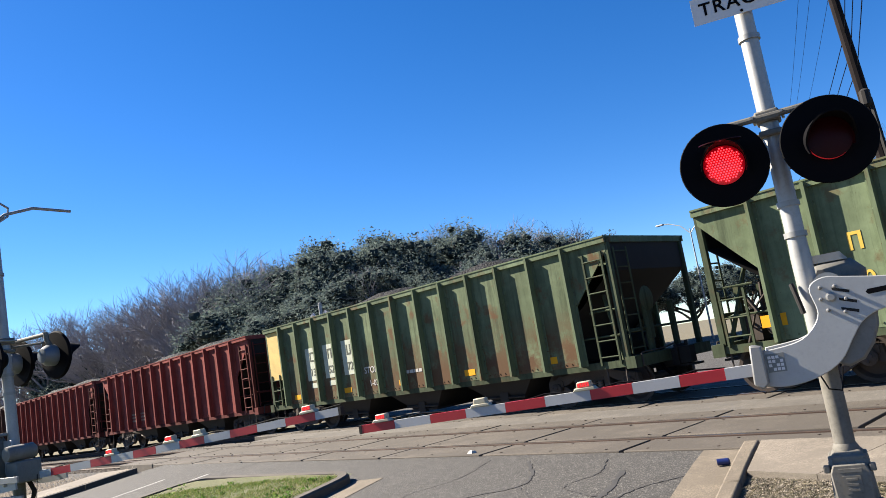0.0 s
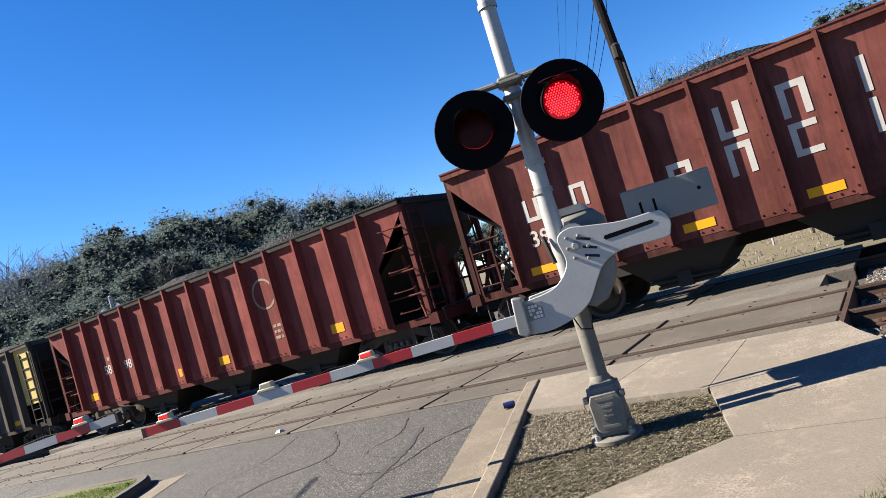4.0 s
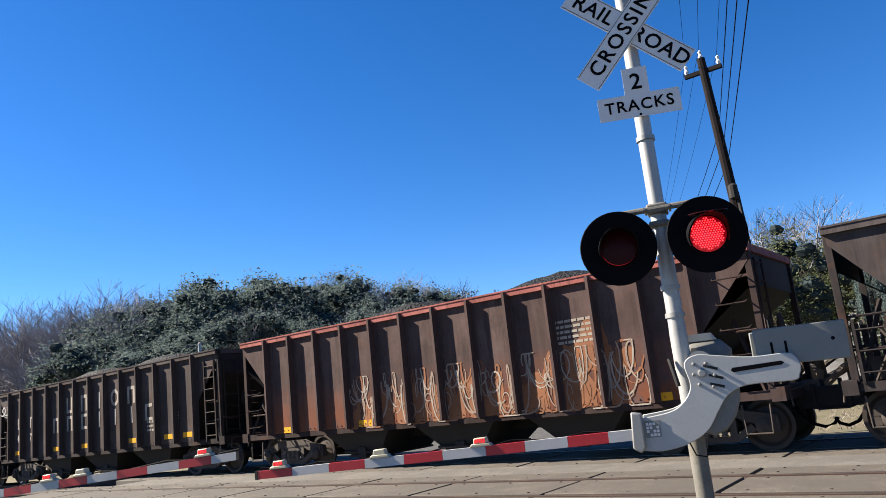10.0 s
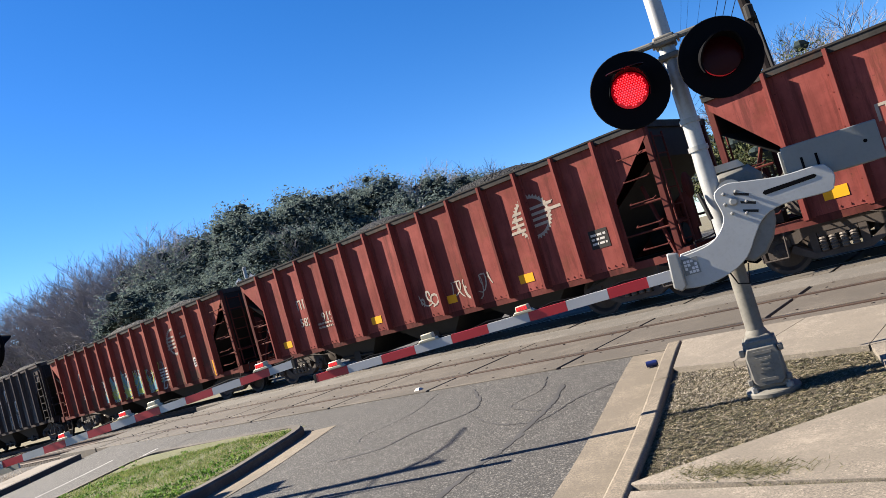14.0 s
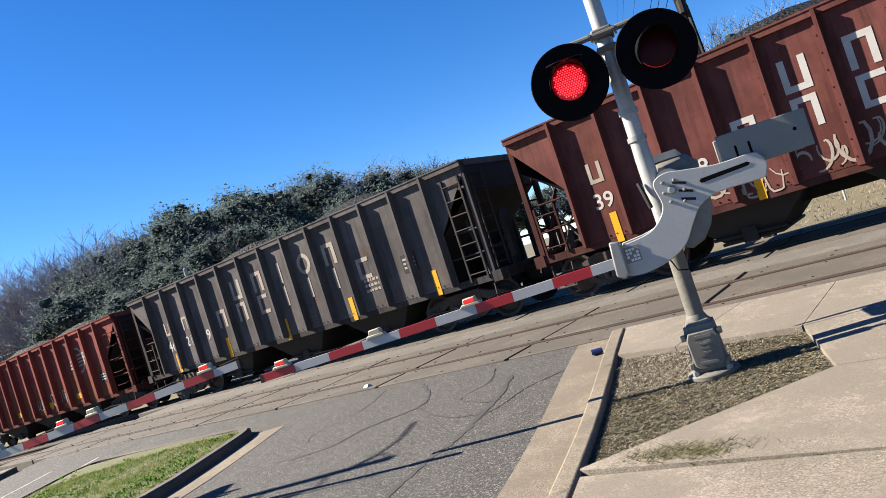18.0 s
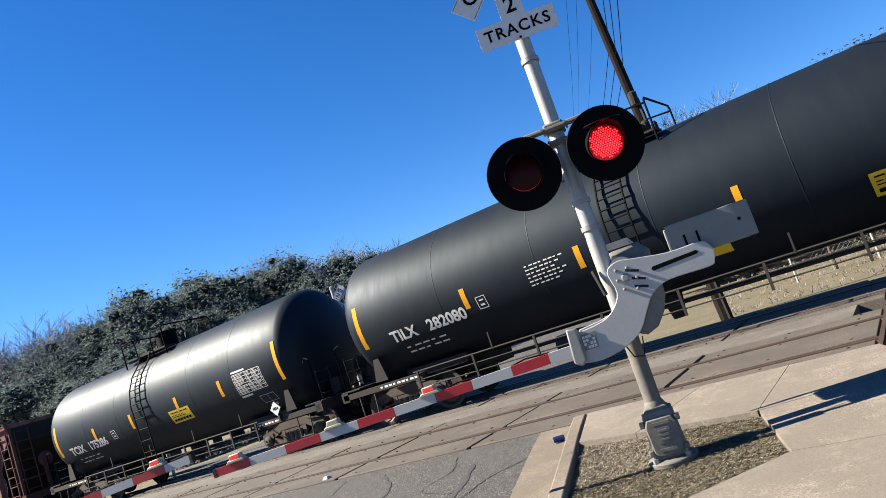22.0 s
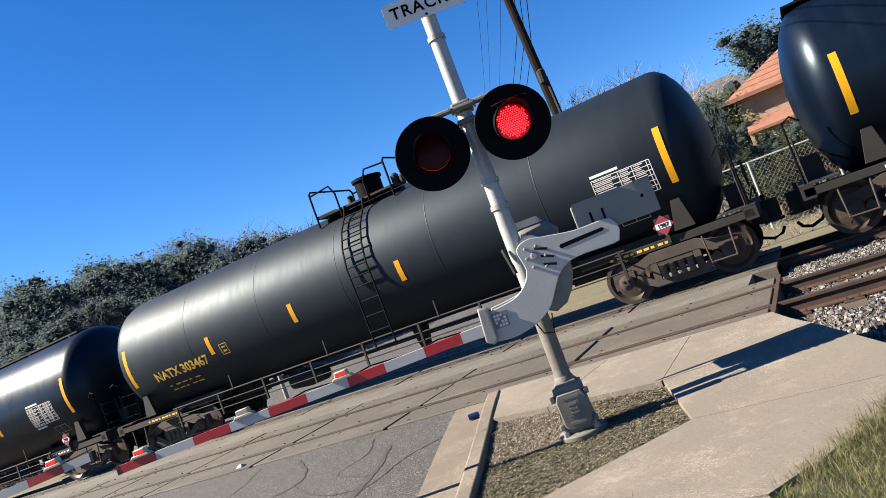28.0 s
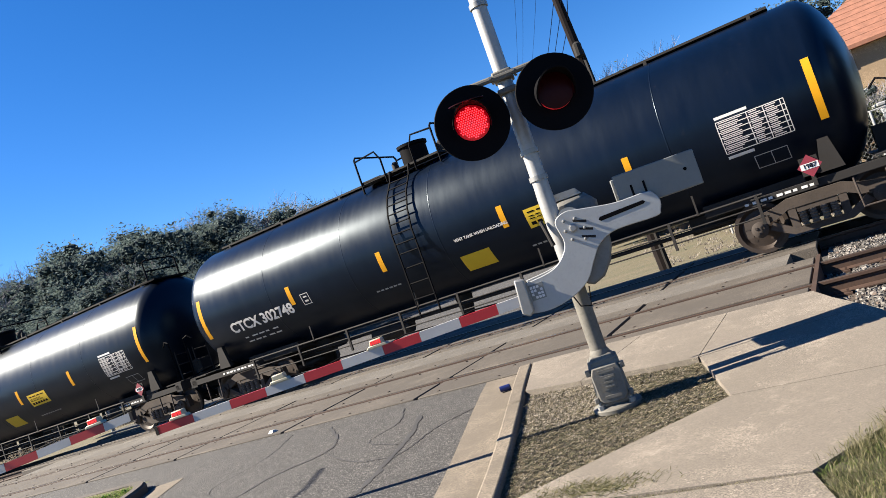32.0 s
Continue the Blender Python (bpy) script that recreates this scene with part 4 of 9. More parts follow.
def near_signal():
    s = thing("crossing_signal", "aluminium railway crossing signal with flashing red lights and lowered gate", "crossing signal", pose(0, 0, 0.03, 0, 0, STREET_TURN))
    x = -0.05
    mast_and_base(s, x, 0.0, 5.25)
    cross_arm(s, x, 0.0, 2.96, 0.36, -0.1)
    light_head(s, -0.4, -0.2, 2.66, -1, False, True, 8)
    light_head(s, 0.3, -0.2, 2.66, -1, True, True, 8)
    crossbuck(s, -0.05, 4.6, -0.1, 1.22, 8)
    tracks_sign(s, -0.05, 3.9, -0.09, 8)
    part("finial", Geo().lathe([(0.075, 5.2), (0.08, 5.28), (0.03, 5.33)], 16, at=(x, 0, 0)), ALU, s, "cap of the mast")
    # gate mechanism behind the mast, with the support casting in front
    g = Geo()
    g.prism([(-0.12, 1.14), (0.12, 1.1), (0.3, 1.28), (0.34, 1.75), (0.26, 1.84), (0.0, 1.84), (-0.12, 1.6)], 0.08, 0.428, "y")
    mech = part("gate_mechanism", g, HOUSING, s, "cast grey gate mechanism housing", None, 0.05)
    part("housing_cap", Geo().prism([(-0.04, 1.84), (0.24, 1.84), (0.2, 1.9), (0.0, 1.9)], 0.1, 0.36, "y"), ALU, mech)
    part("housing_front", Geo().prism([(0.035, 1.13), (0.1, 1.1), (0.2, 1.14), (0.28, 1.24), (0.33, 1.36), (0.345, 1.5), (0.33, 1.62), (0.28, 1.7), (0.035, 1.7)], -0.163, 0.078, "y"), HOUSING, mech, "front half of the housing", None, 0.02)
    part("drive_shaft", Geo().lathe([(0.1, -0.16), (0.1, 0.1)], 16, "y", (0.08, 0, 1.66)), ALU, mech)
    outline = [(-0.04, 1.7), (-0.02, 1.52), (-0.1, 1.4), (-0.22, 1.34), (-0.47, 1.31), (-0.47, 1.31), (-0.48, 1.07), (-0.48, 1.07), (-0.3, 1.05), (-0.1, 1.09), (0.06, 1.18), (0.16, 1.32), (0.25, 1.43), (0.4, 1.49), (0.72, 1.49), (0.77, 1.53), (0.79, 1.6), (0.76, 1.67), (0.7, 1.7), (0.45, 1.7), (0.2, 1.74), (0.06, 1.76)]
    outline = rounded(outline)
    g = Geo()
    g.prism([(a, b - 0.03) for a, b in outline], -0.19, -0.165, "y")
    bracket = part("arm_bracket", g, GALV, s, "curved grey steel counterweight bracket with a long slot", None, 0.006)
    # No hole is cut: a black inlay paints the slot's shaded depth.
    part("slot", Geo().prism([(0.31, 1.565), (0.66, 1.585), (0.68, 1.6), (0.66, 1.615), (0.31, 1.6), (0.295, 1.582)], -0.193, -0.16, "y"), BLACK, bracket, "black inlay for the dark depth of a long slot")
    for i, (bx, bz) in enumerate(((0.03, 1.66), (0.02, 1.58), (0.05, 1.5), (0.12, 1.655), (0.17, 1.56), (0.15, 1.475))):
        part("clamp_bolt", Geo().lathe([(0.013, -0.19), (0.013, -0.21), (0.006, -0.225)], 8, "y", (bx, 0, bz)), ALU, bracket)
    part("pivot_bolt", Geo().lathe([(0.035, -0.19), (0.035, -0.2), (0.022, -0.205), (0.022, -0.225)], 10, "y", (0.085, 0, 1.585)), ALU, bracket, "large pivot bolt")
    for bz, dx in ((1.63, 0.0), (1.555, 0.03), (1.49, 0.03)):
        # Dark inlays again stand for the shade inside slots.
        part("bolt_slot", Geo().prism([(0.1 + dx, bz), (0.2 + dx, bz - 0.035), (0.205 + dx, bz - 0.015), (0.1 + dx, bz + 0.018)], -0.1915, -0.165, "y"), UNDER, bracket)
    g = Geo()
    g.box(0.5, 1.15, -0.12, -0.085, 1.585, 1.87)
    g.box(0.56, 1.12, -0.085, 0.4, 1.6, 1.85)
    g.box(0.5, 1.15, 0.4, 0.435, 1.585, 1.87)
    weight = part("counterweight", g, DARK_GALV, s, "dull grey counterweight of heavy plates", None, 0.008)
    g = Geo()
    g.prism([(a, b - 0.03) for a, b in outline], 0.43, 0.455, "y")
    part("arm_bracket", g, GALV, s, "second grey bracket behind the mechanism", None, 0.006)
    # Hole and slots of the weight are black inlays, their shade painted.
    part("bolt_hole", Geo().lathe([(0.014, -0.122), (0.014, -0.1)], 10, "y", (1.05, 0, 1.74)), BLACK, weight)
    for px in (0.62, 0.72):
        part("slot", Geo().box(px - 0.009, px + 0.009, -0.123, -0.1, 1.66, 1.76), BLACK, weight, "black inlay for the dark depth of a short slot")
    # the casting that holds the boom
    g = Geo()
    g.prism([(-0.52, 1.06), (-0.46, 1.02), (-0.42, 1.06), (-0.42, 1.32), (-0.5, 1.34)], -0.25, -0.14, "y")
    part("arm_casting", g, ALU, s, "cast boom holder", None, 0.012)
    part("maker_plate", Geo().box(-0.41, -0.29, -0.197, -0.19, 1.13, 1.26), DARK_GALV, bracket, "small grey plate with pale bars")
    for i in range(4):
        for j in range(4):
            if (i * 3 + j * 5) % 4:
                part("plate_bar", Geo().box(-0.4 + i * 0.026, -0.38 + i * 0.026, -0.2, -0.195, 1.14 + j * 0.028, 1.16 + j * 0.028), WHITE, bracket)
    edges = [0.7, 1.03, 1.39, 1.73, 2.12, 2.48, 2.86, 3.22, 3.6, 3.97]
    gate_arm(s, 0.46, -1, edges, "rwrwrwrwr", 1.165, -0.2, ((3.74, True), (2.71, False), (1.77, True)), -0.024)
    part("wire_loop", Geo().tube([(-0.1, -0.14, 1.08), (-0.06, -0.16, 0.97), (0.02, -0.15, 0.95), (0.05, -0.1, 1.1)], 0.006, 5), BLACK, s, "loose black wire")
    part("latch", Geo().tube([(-0.15, -0.05, 1.72), (-0.13, -0.09, 1.62), (-0.11, -0.1, 1.5)], 0.018, 8), UNDER, s, "small dark latch on the mast")


def far_signal():
    x, y = street(-9.06, -0.4)[:2]
    s = thing("crossing_signal", "aluminium railway crossing signal on the grass island with its gate down", "crossing signal", pose(x, y, 0.01, 0, 0, STREET_TURN))
    mast_and_base(s, 0.0, 0.0, 4.6, -0.2)
    part("finial", Geo().lathe([(0.07, 4.58), (0.075, 4.64), (0.03, 4.68)], 16, at=(-0.2, 0, 0)), ALU, s, "cap of the mast")
    cross_arm(s, -0.1, 0.0, 2.72, 0.4, -0.34)
    cross_arm(s, -0.2, 0.0, 2.76, 0.4, 0.36)
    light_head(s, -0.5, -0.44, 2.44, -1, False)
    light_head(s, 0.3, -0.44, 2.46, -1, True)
    for px in (-0.58, 0.22):
        light_head(s, px, 0.46, 2.48, 1, False, False)
    for z, y0 in ((1.06, -0.44), (0.84, -0.4)):
        part("service_bar", Geo().box(-0.2, 0.72, y0 - 0.012, y0 + 0.012, z - 0.035, z + 0.035), ALU, s, "flat service bar across the mast", None, 0.004)
    part("flexible_conduit", Geo().tube([(0.12, 0.05, 0.98), (0.2, 0.06, 0.86), (0.16, 0.06, 0.76), (0.02, 0.06, 0.74)], 0.028, 8), UNDER, s, "black flexible conduit")
    part("conduit_bend", Geo().tube([(-0.08, -0.06, 0.5), (-0.1, -0.08, 0.66), (-0.09, -0.09, 0.76), (-0.03, -0.07, 0.82)], 0.026, 8), ALU, s, "bent grey conduit above the junction box")
    part("hanging_wire", Geo().tube([(0.14, -0.2, 0.72), (0.3, -0.4, 0.3), (0.5, -0.5, 0.1), (0.75, -0.45, 0.25), (0.86, -0.35, 0.6), (0.86, -0.3, 1.08)], 0.005, 5), BLACK, s, "thin loop of hanging black wire")
    crossbuck(s, -0.06, 3.82, -0.4, 1.22)
    tracks_sign(s, -0.04, 3.06, -0.4)
    for z in (3.15, 3.65, 4.2):
        part("sign_bracket", Geo().tube([(-0.1, -0.4, z - 0.1), (-0.15, -0.05, z - 0.1)], 0.016, 6), ALU, s)
    part("lamp_arm", Geo().tube([(-0.17, 0.02, 4.3), (-0.17, 0.16, 4.42), (-0.16, 0.55, 4.55), (-0.15, 1.1, 4.56)], 0.022, 8), ALU, s, "thin bent pipe arm at the mast top")
    part("lamp_hook", Geo().tube([(-0.2, 0.05, 4.62), (-0.18, 0.22, 4.52), (-0.17, 0.2, 4.4), (-0.17, 0.06, 4.3)], 0.016, 6), ALU, s)
    g = Geo()
    g.prism([(-0.34, 1.02), (-0.1, 0.98), (-0.08, 1.5), (-0.14, 1.56), (-0.34, 1.56), (-0.4, 1.48), (-0.4, 1.14)], -0.34, -0.06, "y")
    mech = part("gate_mechanism", g, HOUSING, s, "cast grey gate mechanism housing with bolted covers", None, 0.03)
    part("housing_lid", Geo().box(-0.42, -0.06, -0.36, -0.04, 1.56, 1.6), ALU, mech, "lid of the housing", None, 0.012)
    part("motor_case", Geo().lathe([(0.04, -0.26), (0.085, -0.25), (0.095, -0.2), (0.095, 0.08), (0.07, 0.11)], 16, "y", (0.19, 0, 1.34)), HOUSING, mech, "round motor case")
    part("terminal_box", Geo().box(0.07, 0.3, -0.2, 0.12, 0.98, 1.24), HOUSING, mech, "square terminal box", None, 0.02)
    part("housing_cover", Geo().box(-0.3, -0.13, -0.37, -0.335, 1.12, 1.46), ALU, mech, "bolted cover", None, 0.012)
    part("mast_plate", Geo().box(-0.07, 0.1, -0.12, -0.09, 1.1, 1.5), GALV, mech, "flat plate clamped to the mast", None, 0.006)
    for bx in (-0.29, -0.14):
        for bz in (1.14, 1.29, 1.44):
            part("cover_bolt", Geo().lathe([(0.016, -0.37), (0.016, -0.39), (0.008, -0.4)], 6, "y", (bx, 0, bz)), ALU, mech)
    outline = rounded([(-0.62, 1.42), (-0.62, 1.42), (-0.34, 1.44), (-0.2, 1.36), (-0.08, 1.2), (0.1, 1.1), (0.3, 1.07), (0.62, 1.08), (0.62, 1.08), (0.63, 0.95), (0.63, 0.95), (0.25, 0.92), (-0.05, 0.94), (-0.25, 1.02), (-0.4, 1.16), (-0.62, 1.2), (-0.62, 1.2)])
    for yy in (-0.42, 0.2):
        plate = part("arm_bracket", Geo().prism(outline[::-1], yy, yy + 0.022, "y"), GALV, s, "grey steel counterweight bracket")
        for bx, bz in ((-0.52, 1.36), (-0.52, 1.27), (-0.44, 1.35), (-0.44, 1.26), (-0.36, 1.32), (-0.36, 1.22), (-0.27, 1.24), (-0.22, 1.12), (0.45, 1.01)):
            part("clamp_bolt", Geo().lathe([(0.02, yy), (0.02, yy - 0.02), (0.01, yy - 0.035)], 6, "y", (bx, 0, bz)), ALU, plate)
    weight = part("counterweight", Geo().box(-1.08, -0.58, -0.46, 0.24, 1.02, 1.44), GALV, s, "flat-sided grey counterweight of heavy plates", None, 0.008)
    # Slots here are dark inlays that paint the shade of their depth.
    for px, pz in ((-0.98, 1.18), (-0.72, 1.26), (-0.64, 1.24)):
        part("slot", Geo().prism([(px, pz - 0.1), (px + 0.025, pz - 0.1), (px - 0.055, pz + 0.1), (px - 0.08, pz + 0.1)], -0.4635, -0.45, "y"), UNDER, weight, "dark inlay for the depth of a slanting slot")
    part("slot", Geo().box(-0.82, -0.64, -0.463, -0.45, 1.335, 1.36), UNDER, weight, "dark inlay for the depth of a slot")
    edges = [0.72 + 0.366 * i for i in range(12)]
    edges = [e for e in edges if e < 4.75] + [5.02]
    gate_arm(s, 0.5, 1, edges, ("wr" * 8)[len(edges) % 2: len(edges) + 3], 1.05, -0.02, ((4.66, True), (3.2, False), (2.77, True), (1.8, True)), 0.057)


near_signal()
far_signal()


# ---- the train ----
BODY, BOX_PITCH = 13.05, 14.25


def wheelset_mesh():
    def build(g):
        for side in (-1, 1):
            y = side * 0.755
            g.lathe([(0.08, y - 0.07), (0.1, y - 0.05), (0.3, y - 0.02), (0.36, y - 0.065), (0.425, y - 0.065), (0.425, y + 0.05 * side + 0.0), (0.36, y + 0.065), (0.3, y + 0.01), (0.1, y + 0.05), (0.08, y + 0.07)], 22, "y")
            for k in range(5):
                a = 2 * math.pi * k / 5
                g.box(0.22 * math.cos(a) - 0.03, 0.22 * math.cos(a) + 0.03, y - 0.035, y + 0.03, 0.22 * math.sin(a) - 0.03, 0.22 * math.sin(a) + 0.03)
        g.lathe([(0.08, -0.9), (0.08, 0.9)], 10, "y")
    return cached("wheelset", "wheelset", WHEEL, build)


WHEELS = []


def truck(car, x):
    """A two-axle bogie."""
    t = put("truck", cached("bolster", "truck", BOGIE, lambda g: (g.box(-0.22, 0.22, -1.0, 1.0, 0.36, 0.62), g.box(-0.7, 0.7, -0.1, 0.1, 0.4, 0.5))), car, pose(x, 0, 0), "grimy cast bogie with two wheelsets")
    for side in (-1, 1):
        def frame_geo(g):
            y = side * 1.0
            a, b = sorted((y - 0.07, y + 0.07))
            g.prism([(-1.12, 0.47), (-0.62, 0.5), (-0.42, 0.6), (0.42, 0.6), (0.62, 0.5), (1.12, 0.47), (1.1, 0.6), (0.62, 0.69), (0.4, 0.77), (-0.4, 0.77), (-0.62, 0.69), (-1.1, 0.6)], a, b, "y")
            g.prism([(-0.76, 0.37), (-0.42, 0.19), (0.42, 0.19), (0.76, 0.37), (0.68, 0.48), (0.38, 0.28), (-0.38, 0.28), (-0.68, 0.48)], a - 0.01, b + 0.01, "y")
            for px in (-1, 1):
                g.box(px * 0.37 - 0.06, px * 0.37 + 0.06, a + 0.006, b - 0.006, 0.24, 0.66)
                g.box(px * 0.89 - 0.17, px * 0.89 + 0.17, a - 0.02, b + 0.02, 0.47, 0.6)
                g.box(px * 1.07 - 0.05, px * 1.07 + 0.05, a + 0.004, b - 0.004, 0.33, 0.5)
                g.lathe([(0.13, y + side * 0.05), (0.135, y + side * 0.13), (0.11, y + side * 0.15), (0.05, y + side * 0.17)], 14, "y", (px * 0.89, 0, 0.425))
                for k in range(3):
                    q = 2 * math.pi * k / 3 + 0.4
                    g.box(px * 0.89 + 0.06 * math.cos(q) - 0.018, px * 0.89 + 0.06 * math.cos(q) + 0.018, min(y, y + side * 0.185), max(y, y + side * 0.185), 0.407 + 0.06 * math.sin(q), 0.443 + 0.06 * math.sin(q))
            g.box(-0.3, 0.3, a + 0.012, b - 0.012, 0.52, 0.64)
        f = put("side_frame", cached(("sideframe", side), "side_frame", BOGIE, frame_geo), t, None, "cast side frame with axle boxes")
        def spring_geo(g):
            g.lathe([(0.046 + 0.018 * (k % 2), 0.285 + k * 0.023) for k in range(11)], 8)
        if side < 0:
            for px in (-0.23, -0.08, 0.08, 0.23):
                put("spring", cached("spring", "spring", SPRING, spring_geo, False), t, pose(px, side * 1.09, 0), "coil spring")
    for px in (-0.89, 0.89):
        w = put("wheelset", wheelset_mesh(), t, pose(px, 0, 0.425), "steel wheels on their axle")
        WHEELS.append((w, px, car))
    return t


def coupler(car, x, sign):
    def build(g):
        g.box(min(0, sign * 0.42), max(0, sign * 0.42), -0.08, 0.08, 0.7, 0.88)
        g.prism([(sign * 0.36, -0.16), (sign * 0.62, -0.2), (sign * 0.66, -0.06), (sign * 0.56, 0.1), (sign * 0.36, 0.2)][::int(sign)], 0.62, 0.95)
        g.prism([(sign * 0.36, -0.18), (sign * 0.68, -0.16), (sign * 0.68, 0.16), (sign * 0.36, 0.2)][::int(sign)], 0.56, 0.6)
        g.box(min(sign * 0.3, sign * 0.36), max(sign * 0.3, sign * 0.36), -0.22, 0.22, 0.58, 1.0)
        g.tube([(sign * 0.46, 0.0, 0.94), (sign * 0.46, 0.0, 1.06)], 0.035, 8)
    put("coupler", cached(("coupler", sign), "coupler", UNDER, build), car, pose(x, 0, 0), "black knuckle coupler with a bottom shelf")
    def hose(g):
        g.tube([(0, -0.35, 0.75), (sign * 0.1, -0.34, 0.55), (sign * 0.25, -0.28, 0.36), (sign * 0.42, -0.2, 0.29), (sign * 0.56, -0.14, 0.33), (sign * 0.62, -0.1, 0.42)], 0.028, 7)
        g.tube([(sign * 0.02, -0.35, 0.8), (sign * 0.02, -0.35, 0.68)], 0.045, 7)
    put("brake_hose", cached(("hose", sign), "brake_hose", BLACK, hose), car, pose(x, 0, 0), "rubber brake hose")
    def lever(g):
        g.tube([(sign * 0.2, 0.0, 1.02), (sign * 0.22, -0.5, 0.98), (sign * 0.2, -1.25, 0.97), (sign * 0.24, -1.3, 0.72)], 0.016, 6)
    put("uncoupling_lever", cached(("lever", sign), "uncoupling_lever", BOGIE, lever), car, pose(x, 0, 0), "bent steel uncoupling lever")
    def step(g):
        g.tube([(-0.22, -1.42, 0.8), (-0.2, -1.44, 0.34), (0.2, -1.44, 0.34), (0.22, -1.42, 0.8)], 0.018, 6)
    put("step", cached("stirrup", "step", BOGIE, step), car, pose(x - sign * 0.3, 0, 0), "hanging stirrup step")


def ladder(car, x, y, z0, z1, width, mat, rungs, axis="x"):
    g = Geo()
    for k in range(rungs):
        z = z0 + (z1 - z0) * (k + 0.5) / rungs
        if axis == "x":
            g.tube([(x - width / 2, y, z), (x + width / 2, y, z)], 0.016, 5)
        else:
            g.tube([(x, y - width / 2, z), (x, y + width / 2, z)], 0.016, 5)
    for s in (-1, 1):
        if axis == "x":
            g.box(x + s * width / 2 - 0.02, x + s * width / 2 + 0.02, y - 0.012, y + 0.03, z0, z1)
        else:
            g.box(x - 0.012, x + 0.03, y + s * width / 2 - 0.02, y + s * width / 2 + 0.02, z0, z1)
    return part("ladder", g, mat, car, "steel side ladder")


def letter_block(car, x, y, z, w, h, mat, shape="ring", label="faded painted lettering block"):
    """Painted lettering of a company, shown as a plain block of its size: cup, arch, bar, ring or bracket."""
    t = 0.25 * w
    def build(g):
        if shape == "ring":
            n = 20
            g.add([(rx * math.cos(2 * math.pi * i / n), 0, rz * math.sin(2 * math.pi * i / n)) for rx, rz in ((w * 0.58, h / 2), (w * 0.58 - t, h / 2 - t)) for i in range(n)],
                  [(i, (i + 1) % n, n + (i + 1) % n, n + i) for i in range(n)])
            return
        if shape == "bar":
            g.box(-t / 2, t / 2, -0.002, 0.002, -h / 2, h / 2)
            return
        g.box(-w / 2, -w / 2 + t, -0.002, 0.002, -h / 2, h / 2)
        if shape == "bracket":
            g.box(-w / 2 + t, w / 2, -0.002, 0.002, h / 2 - t, h / 2)
            g.box(-w / 2 + t, w / 2, -0.002, 0.002, -h / 2, -h / 2 + t)
        else:
            g.box(w / 2 - t, w / 2, -0.002, 0.002, -h / 2, h / 2)
            g.box(-w / 2 + t, w / 2 - t, -0.002, 0.002, *((h / 2 - t, h / 2) if shape == "arch" else (-h / 2, -h / 2 + t)))
    put("letter_block", cached(("block", shape, round(w, 2), round(h, 2), mat.name), "letter_block", mat, build, False), car, pose(x, y, z), label)


def bars(car, x, y, z, w, h, rows, mat, label, seed=0):
    """Small unreadable stencilling as broken bars."""
    g = Geo()
    rng = random.Random(seed + int(x * 100))
    for r in range(rows):
        px, pz = x - w / 2, z + h / 2 - (r + 0.5) * h / rows
        while px < x + w / 2 - 0.02:
            q = min(rng.uniform(0.04, 0.16), x + w / 2 - px)
            g.box(px, px + q, y - 0.002, y + 0.002, pz - 0.25 * h / rows, pz + 0.25 * h / rows)
            px += q + 0.025
    return tagged(part("stencil", g, mat, car, label, smooth=False), kind="stuff")


def graffiti(car, x0, x1, y, z0, z1, mats, seed, weight=0.7):
    """Spray-painted loops and fills."""
    rng = random.Random(seed)
    for k, mat in enumerate(mats):
        g = Geo()
        n = max(7, int((x1 - x0) * 6.0))
        for i in range(n):
            cx = x0 + (x1 - x0) * (i + rng.random()) / n
            cz = rng.uniform(z0 + 0.1, z1 - 0.1)
            w, h = rng.uniform(0.06, 0.2), rng.uniform(0.12, (z1 - z0) * 0.5)
            pts = []
            a0, a1 = rng.uniform(0, 6), rng.uniform(3, 6)
            for j in range(11):
                a = a0 + a1 * j / 10
                pts.append((cx + w * math.cos(a) + 0.02 * j, min(max(cz + h * math.sin(a), z0), z1)))
            t = rng.uniform(0.014, 0.032) * (1.3 if k == 0 else 0.9) * weight
            yy = y - 0.002 - 0.0012 * k - 0.00002 * i
            left, right = [], []
            for j, (px, pz) in enumerate(pts):
                (ax, az), (bx, bz) = pts[max(j - 1, 0)], pts[min(j + 1, 10)]
                d = math.hypot(bx - ax, bz - az) or 1
                wide = t * (0.45 + 0.55 * math.sin(math.pi * (j + 0.7) / 11.4))
                nx, nz = -(bz - az) / d * wide, (bx - ax) / d * wide
                left.append((px - nx, yy, pz - nz))
                right.append((px + nx, yy, pz + nz))
            g.add(left + right, [(j, j + 1, 12 + j, 11 + j) for j in range(10)])
        tagged(part("graffiti", g, mat, car, smooth=False), "spray-painted graffiti", kind="stuff")


def sprayed_fill(car, x0, x1, y, z0, z1, mat, seed, label="filled spray-painted lettering shapes"):
    """A dense painted band with an uneven, pointed outline."""
    rng = random.Random(seed)
    g = Geo()
    n = int((x1 - x0) / 0.11)
    low = z0
    prev = None
    for i in range(n + 1):
        x = x0 + (x1 - x0) * i / n
        swell = 0.45 + 0.4 * abs(math.sin(i * 0.42 + seed)) + rng.uniform(-0.12, 0.15)
        top, bottom = z0 + (z1 - z0) * min(1.0, swell) * min(1.0, 0.35 + min(i, n - i) * 0.12), low + rng.uniform(0.0, 0.06)
        if prev and i % 9 != 4:
            g.add([prev[0], prev[1], (x, y, top), (x, y, bottom)], [(0, 3, 2, 1)])
        prev = ((x, y, bottom), (x, y, top))
    tagged(part("graffiti", g, mat, car, label, smooth=False), kind="stuff")


SIDE_Y = -1.46


